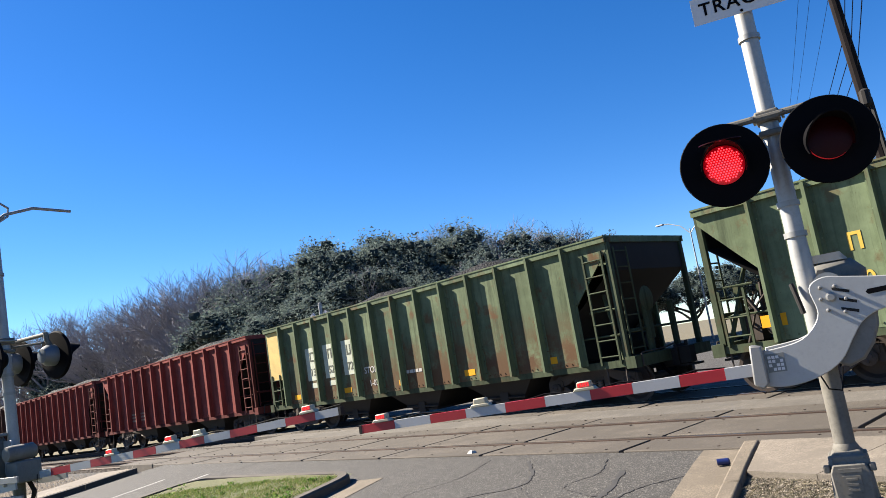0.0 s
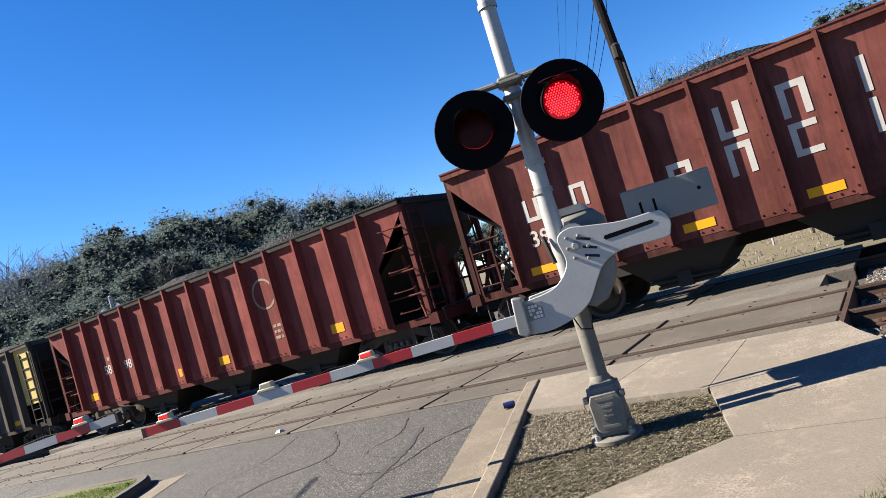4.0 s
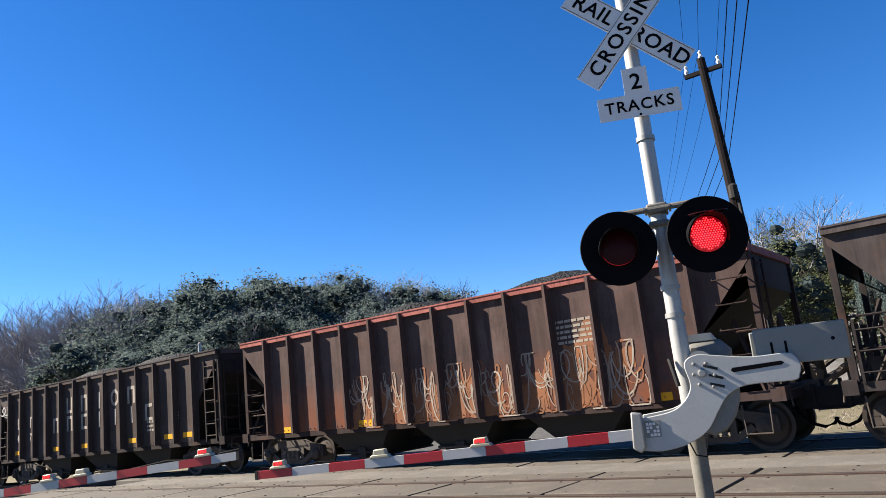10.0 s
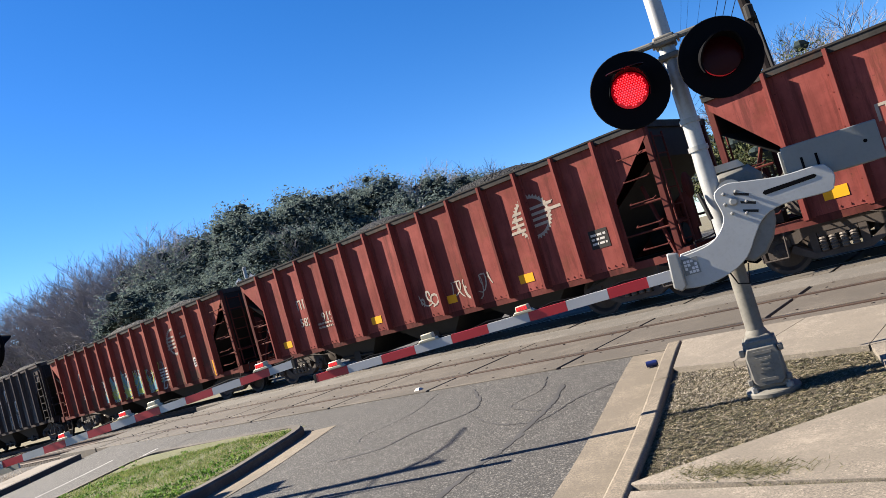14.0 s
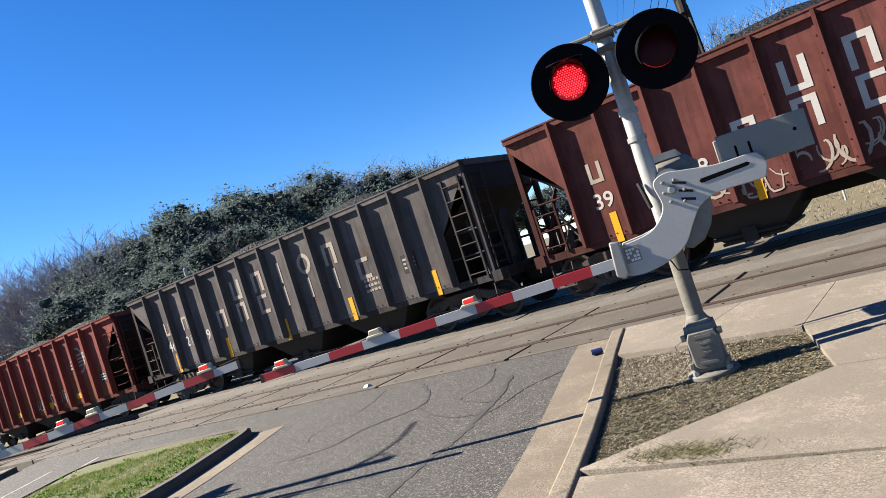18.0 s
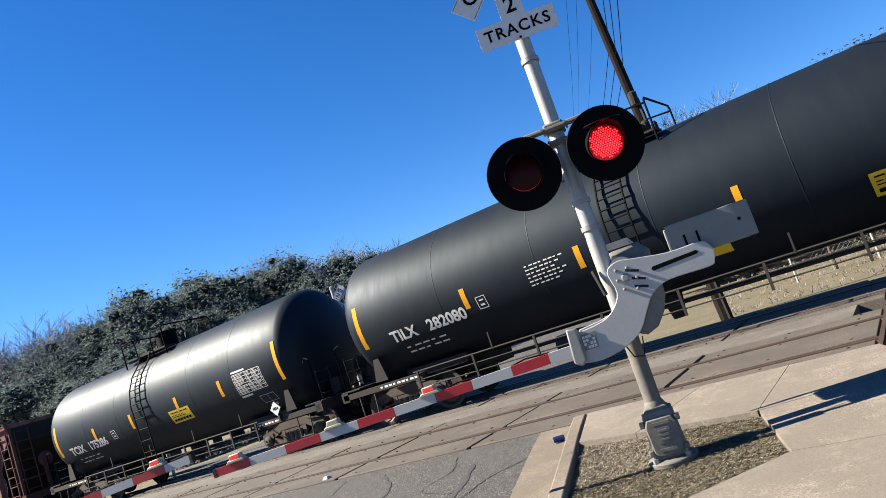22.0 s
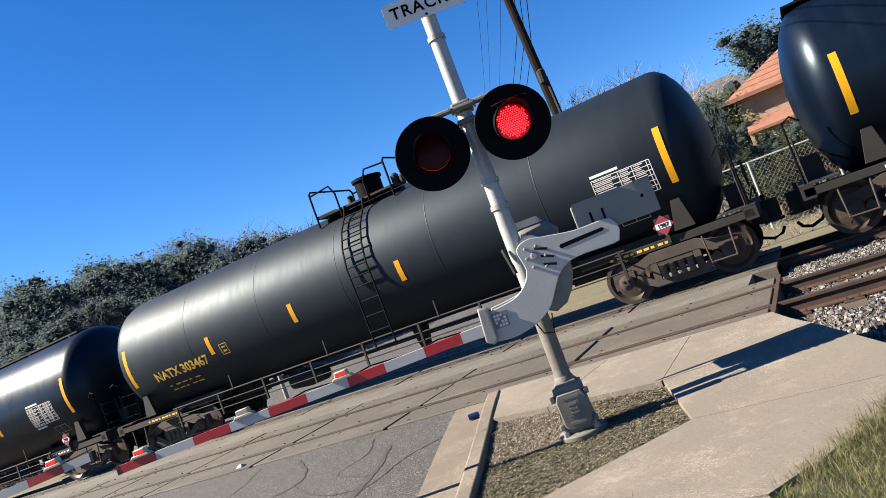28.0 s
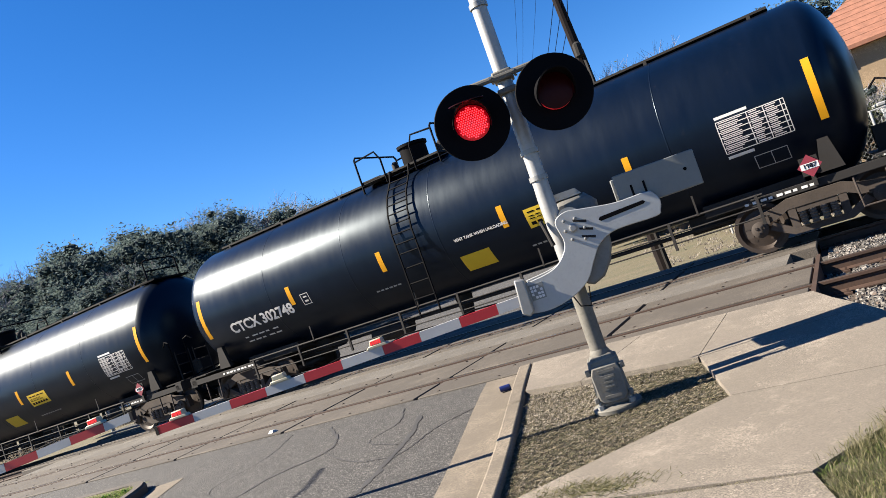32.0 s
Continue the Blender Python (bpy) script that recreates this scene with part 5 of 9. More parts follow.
def hopper(index, name, label, colour, rust=0.35, low=None, streak=0.5, chord=None, heap=0.55, top=3.22, bot=0.83, grabs=False):
    """An open-top ribbed coal hopper. Its own x runs from its front (far) end, y across the track, z up from the rail."""
    car = thing("hopper_car", label, "hopper car", group="freight cars of the coal train")
    paint = car_paint(name, colour, rust, streak, low)
    rib_paint = car_paint(name + "_rib", colour, rust, streak) if low else paint
    # Darker copy of the body paint: shade put into ends, sills and ladders.
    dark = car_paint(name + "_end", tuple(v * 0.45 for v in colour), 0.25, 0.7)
    cap = car_paint(name + "_chord", chord, rust, 0.4) if chord else paint
    L, kick, ramp = BODY, top - 0.26, 2.3
    def body(g):
        side = [(0.0, top), (0.0, kick), (0.98, 1.98), (0.98, bot), (L - 0.98, bot), (L - 0.98, 1.98), (L, kick), (L, top)]
        for y in (SIDE_Y, -SIDE_Y):
            g.prism(side, y - 0.015, y + 0.015, "y")
        g.box(ramp, L - ramp, SIDE_Y, -SIDE_Y, bot, bot + 0.03)
    put("body", cached(("hbody", paint.name, top), "body", paint, body, False), car, None, "riveted steel side sheets")
    # Near-black sheets hold the shade of the hollow car ends in their colour.
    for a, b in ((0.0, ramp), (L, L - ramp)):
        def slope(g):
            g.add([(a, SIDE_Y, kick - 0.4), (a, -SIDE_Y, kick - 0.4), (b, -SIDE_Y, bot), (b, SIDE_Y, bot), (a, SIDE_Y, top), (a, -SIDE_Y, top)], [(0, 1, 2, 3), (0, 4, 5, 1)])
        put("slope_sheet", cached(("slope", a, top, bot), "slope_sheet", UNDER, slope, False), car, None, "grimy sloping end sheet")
    def ribs(g):
        g.box(-0.028, 0.028, -0.17, 0.0, 0.0, 1.0)
        g.box(-0.09, 0.09, -0.01, 0.0, 0.0, 1.0)
    n = 13
    for k in range(n):
        x = 0.98 + (L - 1.96) * k / (n - 1)
        low_z = bot - 0.02
        for sgn in (-1, 1):
            m = pose(x, sgn * 1.475, low_z, 0, 0, 0 if sgn < 0 else 180) @ Matrix.Diagonal((1, 1, top - low_z - 0.02, 1))
            put("rib", cached(("rib", paint.name), "rib", rib_paint, ribs, False), car, m)
    def rivets(g):
        for k in range(n):
            x = 0.98 + (L - 1.96) * k / (n - 1)
            for i in range(9):
                z = bot + 0.12 + i * 0.27
                if 0.5 < x < L - 0.5:
                    for dx in (-0.07, 0.07):
                        g.box(x + dx - 0.011, x + dx + 0.011, -1.5, -1.487, z - 0.011, z + 0.011)
            if k < n - 1:
                for i in range(5):
                    px = x + 0.16 + i * 0.15
                    if 0.98 < px < L - 0.98:
                        g.box(px - 0.011, px + 0.011, -1.49, -1.475, bot + 0.05, bot + 0.072)
    tagged(put("rivets", cached(("rivets", paint.name), "rivets", paint, rivets, False), car), kind="stuff")
    for sgn in (-1, 1):
        def chord_geo(g):
            g.box(-0.05, L + 0.05, sgn * 1.5 - 0.05, sgn * 1.5 + 0.05, top - 0.1, top + 0.03)
            g.box(-0.05, L + 0.05, sgn * 1.515 - 0.05, sgn * 1.515 + 0.05, top + 0.0, top + 0.03)
        put("top_chord", cached(("chord", cap.name, sgn, top), "top_chord", cap, chord_geo), car, None, "heavy top rail")
    for x in (0.0, L):
        put("end_chord", cached(("echord", cap.name, top), "end_chord", cap, lambda g: g.box(-0.05, 0.05, -1.5, 1.5, top - 0.1, top + 0.03)), car, pose(x, 0, 0))
    def sill(g):
        g.box(-0.12, L + 0.12, -1.47, -1.36, bot - 0.12, bot + 0.02)
        g.box(-0.12, L + 0.12, 1.36, 1.47, bot - 0.12, bot + 0.02)
        for x in (-0.2, L - 0.02):
            g.box(x, x + 0.22, -1.5, 1.5, bot - 0.16, bot + 0.06)
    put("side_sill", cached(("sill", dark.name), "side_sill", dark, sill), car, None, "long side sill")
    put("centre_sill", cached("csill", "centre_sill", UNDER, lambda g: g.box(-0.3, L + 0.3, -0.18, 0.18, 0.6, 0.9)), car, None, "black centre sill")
    # Bays take the same near-black, underbody shade included.
    for k, x in enumerate((3.65, 6.525, 9.4)):
        def bay(g):
            a, b = 1.15, 0.45
            ringv = [(x - a, -1.3, bot), (x + a, -1.3, bot), (x + a, 1.3, bot), (x - a, 1.3, bot), (x - b, -0.95, 0.3), (x + b, -0.95, 0.3), (x + b, 0.95, 0.3), (x - b, 0.95, 0.3)]
            g.add(ringv, [(4, 7, 6, 5), (0, 1, 5, 4), (1, 2, 6, 5), (2, 3, 7, 6), (3, 0, 4, 7)])
            g.box(x - 0.5, x + 0.5, -1.0, 1.0, 0.26, 0.31)
            g.tube([(x - 0.6, -1.05, 0.4), (x + 0.6, -1.05, 0.36)], 0.03, 6)
            g.box(x - 0.12, x + 0.12, -1.08, -0.96, 0.24, 0.5)
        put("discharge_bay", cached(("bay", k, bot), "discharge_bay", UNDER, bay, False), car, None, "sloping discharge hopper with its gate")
    for end, sgn in ((0.0, 1), (L, -1)):
        def posts(g):
            for y in (-1.42, -0.5, 0.5, 1.42):
                g.box(end - 0.05, end + 0.05, y - 0.05, y + 0.05, bot, 1.9 if abs(y) < 1 else top)
            g.tube([(end, -1.4, bot + 0.55), (end, 1.4, bot + 0.55)], 0.025, 6)
            g.tube([(end, -1.4, bot + 1.0), (end + sgn * 0.7, -1.4, bot + 1.0)], 0.02, 6)
            g.tube([(end, -1.4, bot + 0.5), (end + sgn * 1.25, -1.4, bot + 0.5)], 0.02, 6)
            g.tube([(end + sgn * 0.1, -1.4, bot), (end + sgn * 0.5, -1.1, 2.2)], 0.04, 6)
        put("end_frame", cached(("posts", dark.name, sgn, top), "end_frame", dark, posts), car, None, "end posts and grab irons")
        if grabs:
            for q in range(5 if sgn < 0 else 3):
                z = bot + 0.2 + 0.42 * q
                iron = Geo().tube([(end + sgn * 0.12, -1.48, z + 0.03), (end + sgn * 0.13, -1.57, z), (end + sgn * 0.6, -1.57, z), (end + sgn * 0.61, -1.48, z + 0.03)], 0.014, 6)
                part("grab_iron", iron, dark, car, "bent grab iron")
        else:
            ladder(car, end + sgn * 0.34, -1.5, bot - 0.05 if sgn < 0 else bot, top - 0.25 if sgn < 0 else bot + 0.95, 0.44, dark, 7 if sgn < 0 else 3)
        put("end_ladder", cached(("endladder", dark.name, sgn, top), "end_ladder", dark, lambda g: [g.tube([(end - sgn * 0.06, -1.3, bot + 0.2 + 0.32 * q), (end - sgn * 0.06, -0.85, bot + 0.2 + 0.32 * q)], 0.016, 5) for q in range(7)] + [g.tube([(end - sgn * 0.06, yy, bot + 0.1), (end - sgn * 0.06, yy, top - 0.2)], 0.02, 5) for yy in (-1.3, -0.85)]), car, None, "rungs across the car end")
        coupler(car, end, -sgn)
        truck(car, end + sgn * 1.2)
    def brake(g):
        g.lathe([(0.22, -0.02), (0.25, 0.0), (0.22, 0.02)], 16, "x", (L + 0.12, -0.55, 2.0))
        g.box(L + 0.02, L + 0.12, -0.62, -0.48, 1.2, 2.0)
    put("brake_wheel", cached(("brake", dark.name), "brake_wheel", dark, brake), car, None, "hand brake wheel on its housing")
    def end_pipes(g):
        g.tube([(0.55, -1.2, 1.1), (0.5, 0.2, 1.15), (0.45, 1.2, 1.1)], 0.025, 6)
        g.tube([(0.2, -0.9, bot), (0.5, -0.95, 1.5), (1.0, -0.9, 2.0)], 0.022, 6)
        g.tube([(0.3, -0.3, bot), (0.35, -0.3, 1.9)], 0.03, 6)
        g.tube([(0.9, -1.3, bot + 0.05), (0.45, -1.3, 1.75)], 0.035, 6)
        g.box(0.15, 0.4, -0.75, -0.45, bot + 0.02, 1.35)
    put("brake_rigging", cached(("endpipes", bot), "brake_rigging", BOGIE, end_pipes), car, None, "pipes and brackets under the slope sheet")
    put("air_reservoir", cached("reservoir", "air_reservoir", BOGIE, lambda g: g.lathe([(0.05, -0.42), (0.16, -0.38), (0.2, -0.3), (0.2, 0.3), (0.16, 0.38), (0.05, 0.42)], 14, "y", (0.75, -0.6, 1.12))), car, None, "dusty brown air reservoir")
    put("air_cylinder", cached("aircyl", "air_cylinder", UNDER, lambda g: g.lathe([(0.2, L - 1.2), (0.2, L - 0.5)], 12, "x", (0, 0.3, 1.15))), car)
    if heap:
        def coal(g):
            nx, ny = 46, 8
            for i in range(nx + 1):
                for j in range(ny + 1):
                    x, y = 0.1 + (L - 0.2) * i / nx, -1.42 + 2.84 * j / ny
                    e = min(1, min(i, nx - i) / 7) * math.sin(math.pi * j / ny) ** 0.7
                    g.v.append((x, y, top - 0.16 + heap * e * (0.75 + 0.25 * math.sin(i * 0.45)) + 0.07 * noise.noise((x * 2, y * 2, index))))
            g.f += [(i * (ny + 1) + j, (i + 1) * (ny + 1) + j, (i + 1) * (ny + 1) + j + 1, i * (ny + 1) + j + 1) for i in range(nx) for j in range(ny)]
        put("coal_load", cached(("coal", index % 3, heap, top), "coal_load", COAL, coal, False), car, None, "heaped black coal")
    return car


def reflectors(car, xs, z, mat=None, w=0.36, h=0.14, tall=False):
    for x in xs:
        a, b = (h / 2, w / 2) if tall else (w / 2, h / 2)
        def build(g):
            g.box(-a, a, -0.003, 0.003, -b, b)
        put("reflector", cached(("refl", round(a, 3), round(b, 3)), "reflector", mat or YELLOW, build, False), car, pose(x, SIDE_Y - 0.02, z), "yellow reflector strip")


LETTER_WHITE = plain("stencil_white", (0.5, 0.48, 0.45), 0.7, 0.0, 0.2)
LETTER_FADED = plain("stencil_faded", (0.33, 0.24, 0.18), 0.8, 0.0, 0.4)
LETTER_CREAM = plain("stencil_cream", (0.38, 0.32, 0.26), 0.8, 0.0, 0.3)
LETTER_YELLOW = plain("stencil_yellow", (0.7, 0.45, 0.05), 0.7, 0.0, 0.2)
PATCH_WHITE = plain("white_patch", (0.4, 0.375, 0.34), 0.8, 0.0, 0.35)
CREAM_END = plain("cream_end_paint", (0.5, 0.36, 0.17), 0.75, 0.0, 0.55)
PATCH_PALE = plain("pale_green_patch", (0.5, 0.53, 0.42), 0.75, 0.0, 0.25)
PATCH_DARK = plain("dark_stencil", (0.06, 0.07, 0.045), 0.8, 0.0, 0.3)
PATCH_YELLOW = plain("yellow_patch", (0.62, 0.44, 0.12), 0.7, 0.0, 0.25)
SPRAY_RED = plain("spray_red", (0.24, 0.012, 0.035), 0.7, 0.0, 0.2)
SPRAY_WHITE = plain("spray_white", (0.42, 0.4, 0.38), 0.7, 0.0, 0.2)
SPRAY_PINK = plain("spray_pink", (0.34, 0.19, 0.21), 0.7, 0.0, 0.3)
SPRAY_TEAL = plain("spray_teal", (0.13, 0.33, 0.36), 0.7, 0.0, 0.3)
SPRAY_LIME = plain("spray_lime", (0.4, 0.46, 0.06), 0.7, 0.0, 0.2)
SPRAY_ORANGE = plain("spray_orange", (0.27, 0.095, 0.03), 0.8, 0.0, 0.3)


def number(car, words, x, z, size, mat):
    groups = words.split()
    first = round((x - 0.98) / PANEL - 0.5 - (len(groups) - 1) / 2)
    for i, group in enumerate(groups):
        put("lettering", text_mesh(group, size, mat), car, pose(panel_x(first + i) + 0.1, SIDE_Y - 0.02, z), "painted car number")


PANEL = (BODY - 1.96) / 12


def panel_x(k):
    """The middle of the k-th panel between ribs."""
    return 0.98 + PANEL * (k + 0.5)


def spelled(car, mat, start=3, z=2.56, drop=0.6, h=0.52, lower=True):
    """The owner's name in two rows, one block of lettering in each panel."""
    for k, shape in enumerate(("cup", "arch", "bar", "ring", "arch")):
        letter_block(car, panel_x(start + k + 1) - 0.04, SIDE_Y - 0.02, z, 0.4, h, mat, shape)
    if lower:
        for k, shape in enumerate(("arch", "arch", "bracket", "bar", "bar", "bar", "bracket")):
            letter_block(car, panel_x(start + k) - 0.04, SIDE_Y - 0.02, z - drop, 0.38, h * 0.95, mat, shape)


def ring(car, x, z, r, mat, label, t=0.05):
    g = Geo()
    n = 28
    y = SIDE_Y - 0.02
    verts = [(x + rr * math.cos(2 * math.pi * i / n), y, z + rr * math.sin(2 * math.pi * i / n)) for rr in (r, r - t) for i in range(n)]
    g.add(verts, [(i, (i + 1) % n, n + (i + 1) % n, n + i) for i in range(n)])
    part("emblem_ring", g, mat, car, label, smooth=False)


def saw_emblem(car, x, z, r=0.42):
    """A toothed ring crossed by slanting speed bars."""
    y, n = SIDE_Y - 0.02, 36
    verts = []
    for i in range(2 * n):
        rr = r if i % 2 else r + 0.05
        a = math.pi * i / n
        verts.append((x + rr * math.cos(a), y, z + rr * math.sin(a)))
    verts += [(x + (r - 0.045) * math.cos(math.pi * i / n), y, z + (r - 0.045) * math.sin(math.pi * i / n)) for i in range(2 * n)]
    m = 2 * n
    part("emblem_ring", Geo().add(verts, [(i, (i + 1) % m, m + (i + 1) % m, m + i) for i in range(m)]), LETTER_CREAM, car, "faded toothed ring emblem", smooth=False)
    for k in range(4):
        z0, x0, x1 = z - 0.24 + 0.12 * k, x - 0.62 + 0.05 * k, x + (0.3, 0.36, 0.74, 0.5)[k]
        q = Geo().prism([(x0, z0), (x1, z0 + 0.03), (x1 + 0.06, z0 + 0.09), (x0 + 0.04, z0 + 0.06)], y - 0.003, y - 0.001, "y")
        part("speed_bar", q, LETTER_CREAM, car, "faded slanting bar of the emblem", smooth=False)


def boxed(car, x, z, w, h, fill, mat, label):
    g = Geo()
    y = SIDE_Y - 0.02
    g.box(x - w / 2, x + w / 2, y - 0.002, y + 0.002, z - h / 2, z + h / 2)
    plate = part("panel_plate", g, fill, car, label, smooth=False)
    if mat:
        bars(plate, x, y - 0.004, z, w * 0.8, h * 0.7, 3, mat, "small stencil bars", int(x * 7))


TALL, UP_TOP = (3, 4, 5, 6, 7, 8, 13, 14, 15), 3.37
RED, GREY, GREEN, DEEP = (0.2, 0.048, 0.039), (0.08, 0.068, 0.058), (0.115, 0.146, 0.085), (0.15, 0.038, 0.033)
CARS = []


def build_hoppers():
    specs = {
        -7: ("lead_grey", GREY), -6: ("lead_grey", GREY), -5: ("lead_grey", GREY), -4: ("brown_a", (0.075, 0.035, 0.026)), -3: ("red_a", RED), -2: ("red_a", RED),
        -1: ("green_a", GREEN), 0: ("green_b", (0.13, 0.165, 0.094)), 1: ("grey_a", GREY), 2: ("red_b", (0.18, 0.046, 0.04)), 3: ("brown_b", (0.125, 0.04, 0.034)), 4: ("deep_a", DEEP),
        5: ("deep_b", (0.15, 0.038, 0.034)), 6: ("grey_b", (0.06, 0.046, 0.042)), 7: ("rust_a", (0.08, 0.052, 0.047)), 8: ("grey_c", (0.064, 0.053, 0.052)), 9: ("red_c", (0.215, 0.055, 0.04)), 10: ("red_d", (0.185, 0.045, 0.037)),
        11: ("red_e", (0.185, 0.045, 0.037)), 12: ("red_f", (0.195, 0.047, 0.036)), 13: ("grey_d", (0.088, 0.08, 0.079)), 14: ("brown_c", (0.11, 0.037, 0.032)), 15: ("brown_d", (0.19, 0.085, 0.072)),
    }
    words = {
        -1: "olive green coal hopper with yellow end panel and white stencilling", 0: "olive green ribbed coal hopper with red and white graffiti", 1: "dark grey-brown coal hopper with a shield emblem and yellow end",
        2: "rust-red ribbed coal hopper with a round emblem", 3: "red-brown coal hopper with large white lettering blocks", 4: "deep red ribbed coal hopper with coal heaped above the rim", 5: "deep red coal hopper with faded lettering and a white patch",
        6: "dark brown coal hopper with cream lettering blocks", 7: "dark hopper with orange rust graffiti and a red top rail", 8: "dark grey coal hopper with white lettering blocks and pale dirt", 9: "rust-red coal hopper with teal graffiti low on its side",
        10: "rust-red ribbed coal hopper with yellow reflectors", 11: "rust-red coal hopper with a faded round emblem", 12: "bright rust-red coal hopper with orange stains", 13: "dark grey coal hopper with cream lettering blocks",
        14: "red-brown coal hopper with white lettering blocks", 15: "red-brown coal hopper with pale dirt along its lower side",
    }
    for k in sorted(specs):
        name, colour = specs[k]
        low = {15: (0.36, 0.32, 0.26), 8: (0.15, 0.14, 0.125), 7: (0.17, 0.06, 0.032), -1: (0.11, 0.065, 0.036), 12: (0.18, 0.065, 0.028), 9: (0.12, 0.055, 0.037)}.get(k)
        chord = (0.3, 0.1, 0.085) if k == 7 else (0.035, 0.032, 0.03) if k in (2, 9, 10, 11) else None
        car = hopper(k, name, words.get(k, "weathered ribbed coal hopper near the head of the train"), colour, low=low, chord=chord,
                     rust=0.7 if k == -1 else 0.45 if k in (3, 14, 15, 5, 0) else 0.25, heap=0.55, top=UP_TOP if k in TALL else 3.27, bot=0.98 if k in TALL else 0.87, grabs=k in (2, 7, 9, 10, 11, 12))
        CARS.append((car, k * BOX_PITCH - (0.75 if k < 0 else 0.0)))
        if k == -4:
            boxed(car, 0.42, 2.3, 0.7, 1.6, PATCH_YELLOW, None, "yellow end panel")
        if k < -2:
            continue
        low_marks = [panel_x(i) for i in (0, 3, 5, 8, 10)]
        if k == -1:
            for i, pair in enumerate(("13", "52", "72")):
                boxed(car, panel_x(1 + i) + 0.06, 1.95, 0.6, 0.95, PATCH_PALE, None, "pale green repainted patch")
                letter_block(car, panel_x(1 + i) + 0.08, SIDE_Y - 0.025, 2.16, 0.2, 0.28, PATCH_DARK, ("bracket", "arch", "cup")[i])
                put("lettering", text_mesh(pair, 0.3, PATCH_DARK), car, pose(panel_x(1 + i) + 0.08, SIDE_Y - 0.026, 1.7), "painted car number")
            for i in (1, 2):
                boxed(car, panel_x(i) + 0.06, 1.33, 0.3, 0.14, PATCH_PALE, None, "small pale patch")
            boxed(car, 0.44, 2.4, 0.78, 1.5, PATCH_YELLOW, None, "yellow end panel")
            for words_, zz, size in (("STORE", 1.5, 0.24), ("1-03", 1.15, 0.22)):
                put("lettering", text_mesh(words_, size, LETTER_WHITE), car, pose(panel_x(4) + 0.1, SIDE_Y - 0.022, zz), "chalked words")
            bars(car, panel_x(5.9), SIDE_Y - 0.02, 1.3, 0.6, 0.16, 1, LETTER_WHITE, "white tag")
            reflectors(car, [panel_x(i) for i in (0, 2.8, 5.4, 8, 10.6)], 1.06, w=0.34)
        elif k == 0:
            sprayed_fill(car, panel_x(2.6), panel_x(7.8), SIDE_Y - 0.019, 0.92, 2.15, SPRAY_RED, 2)
            sprayed_fill(car, panel_x(2.65), panel_x(7.7), SIDE_Y - 0.0205, 0.95, 2.0, SPRAY_WHITE, 2)
            graffiti(car, panel_x(2.7), panel_x(7.6), SIDE_Y - 0.021, 0.95, 1.75, [SPRAY_RED, SPRAY_PINK, SPRAY_WHITE], 3, 1.0)
            graffiti(car, panel_x(7.8), panel_x(9.3), SIDE_Y - 0.02, 0.95, 1.6, [SPRAY_WHITE, SPRAY_PINK], 5)
            put("lettering", text_mesh("60", 0.34, LETTER_YELLOW), car, pose(panel_x(1.05), SIDE_Y - 0.02, 1.6), "painted car number")
            letter_block(car, panel_x(1.05), SIDE_Y - 0.02, 2.2, 0.2, 0.28, LETTER_YELLOW, "arch")
            boxed(car, panel_x(9.9), 1.3, 0.34, 0.34, UNDER, LETTER_WHITE, "small dark data panel with white lines")
            reflectors(car, [0.95, panel_x(1.6), panel_x(10)], 1.2, w=0.42, h=0.2)
            boxed(car, BODY - 0.46, 2.35, 0.84, 1.7, CREAM_END, None, "cream and rusty end panel")
        elif k == 1:
            number(car, "464 08", panel_x(0.9), 1.55, 0.4, LETTER_WHITE)
            for i in range(2):
                letter_block(car, panel_x(0.0) + 0.02 + i * 0.3, SIDE_Y - 0.02, 2.2, 0.2, 0.36, LETTER_WHITE, ("cup", "arch")[i])
            graffiti(car, panel_x(2.1), panel_x(2.7), SIDE_Y - 0.02, 1.4, 1.9, [SPRAY_WHITE], 9)
            bars(car, panel_x(1.1), SIDE_Y - 0.02, 1.2, 0.5, 0.2, 2, LETTER_WHITE, "small white stencil")
            g = Geo()
            y = SIDE_Y - 0.02
            x = panel_x(9)
            g.prism([(x - 0.3, 2.5), (x - 0.28, 2.1), (x, 1.78), (x + 0.28, 2.1), (x + 0.3, 2.5), (x, 2.58)], y - 0.004, y, "y")
            shield = part("emblem", g, LETTER_WHITE, car, "white shield emblem with blue top and red stripes")
            g = Geo()
            g.box(x - 0.28, x + 0.28, y - 0.007, y - 0.004, 2.34, 2.5)
            part("emblem_top", g, plain("emblem_blue", (0.04, 0.08, 0.3), 0.6), shield)
            g = Geo()
            for i in range(4):
                g.box(x - 0.2 + i * 0.11, x - 0.15 + i * 0.11, y - 0.007, y - 0.004, 2.0, 2.32)
            part("emblem_stripes", g, SPRAY_RED, shield)
            boxed(car, BODY - 0.44, 2.35, 0.84, 1.75, PATCH_YELLOW, None, "yellow end panel")
            graffiti(car, panel_x(5.5), panel_x(7.6), SIDE_Y - 0.02, 0.95, 1.5, [LETTER_CREAM], 8)
            reflectors(car, [panel_x(i) for i in (0, 2, 5.7, 8.2, 10.8)], 1.05, w=0.32)
        elif k == 2:
            number(car, "588 980", panel_x(1.6), 1.75, 0.34, LETTER_WHITE)
            bars(car, panel_x(1.3), SIDE_Y - 0.02, 2.05, 0.4, 0.2, 1, LETTER_FADED, "faded initials")
            ring(car, panel_x(8), 2.35, 0.36, LETTER_FADED, "round outlined emblem")
            bars(car, panel_x(8.3), SIDE_Y - 0.02, 1.45, 0.5, 0.4, 3, LETTER_FADED, "faded data block")
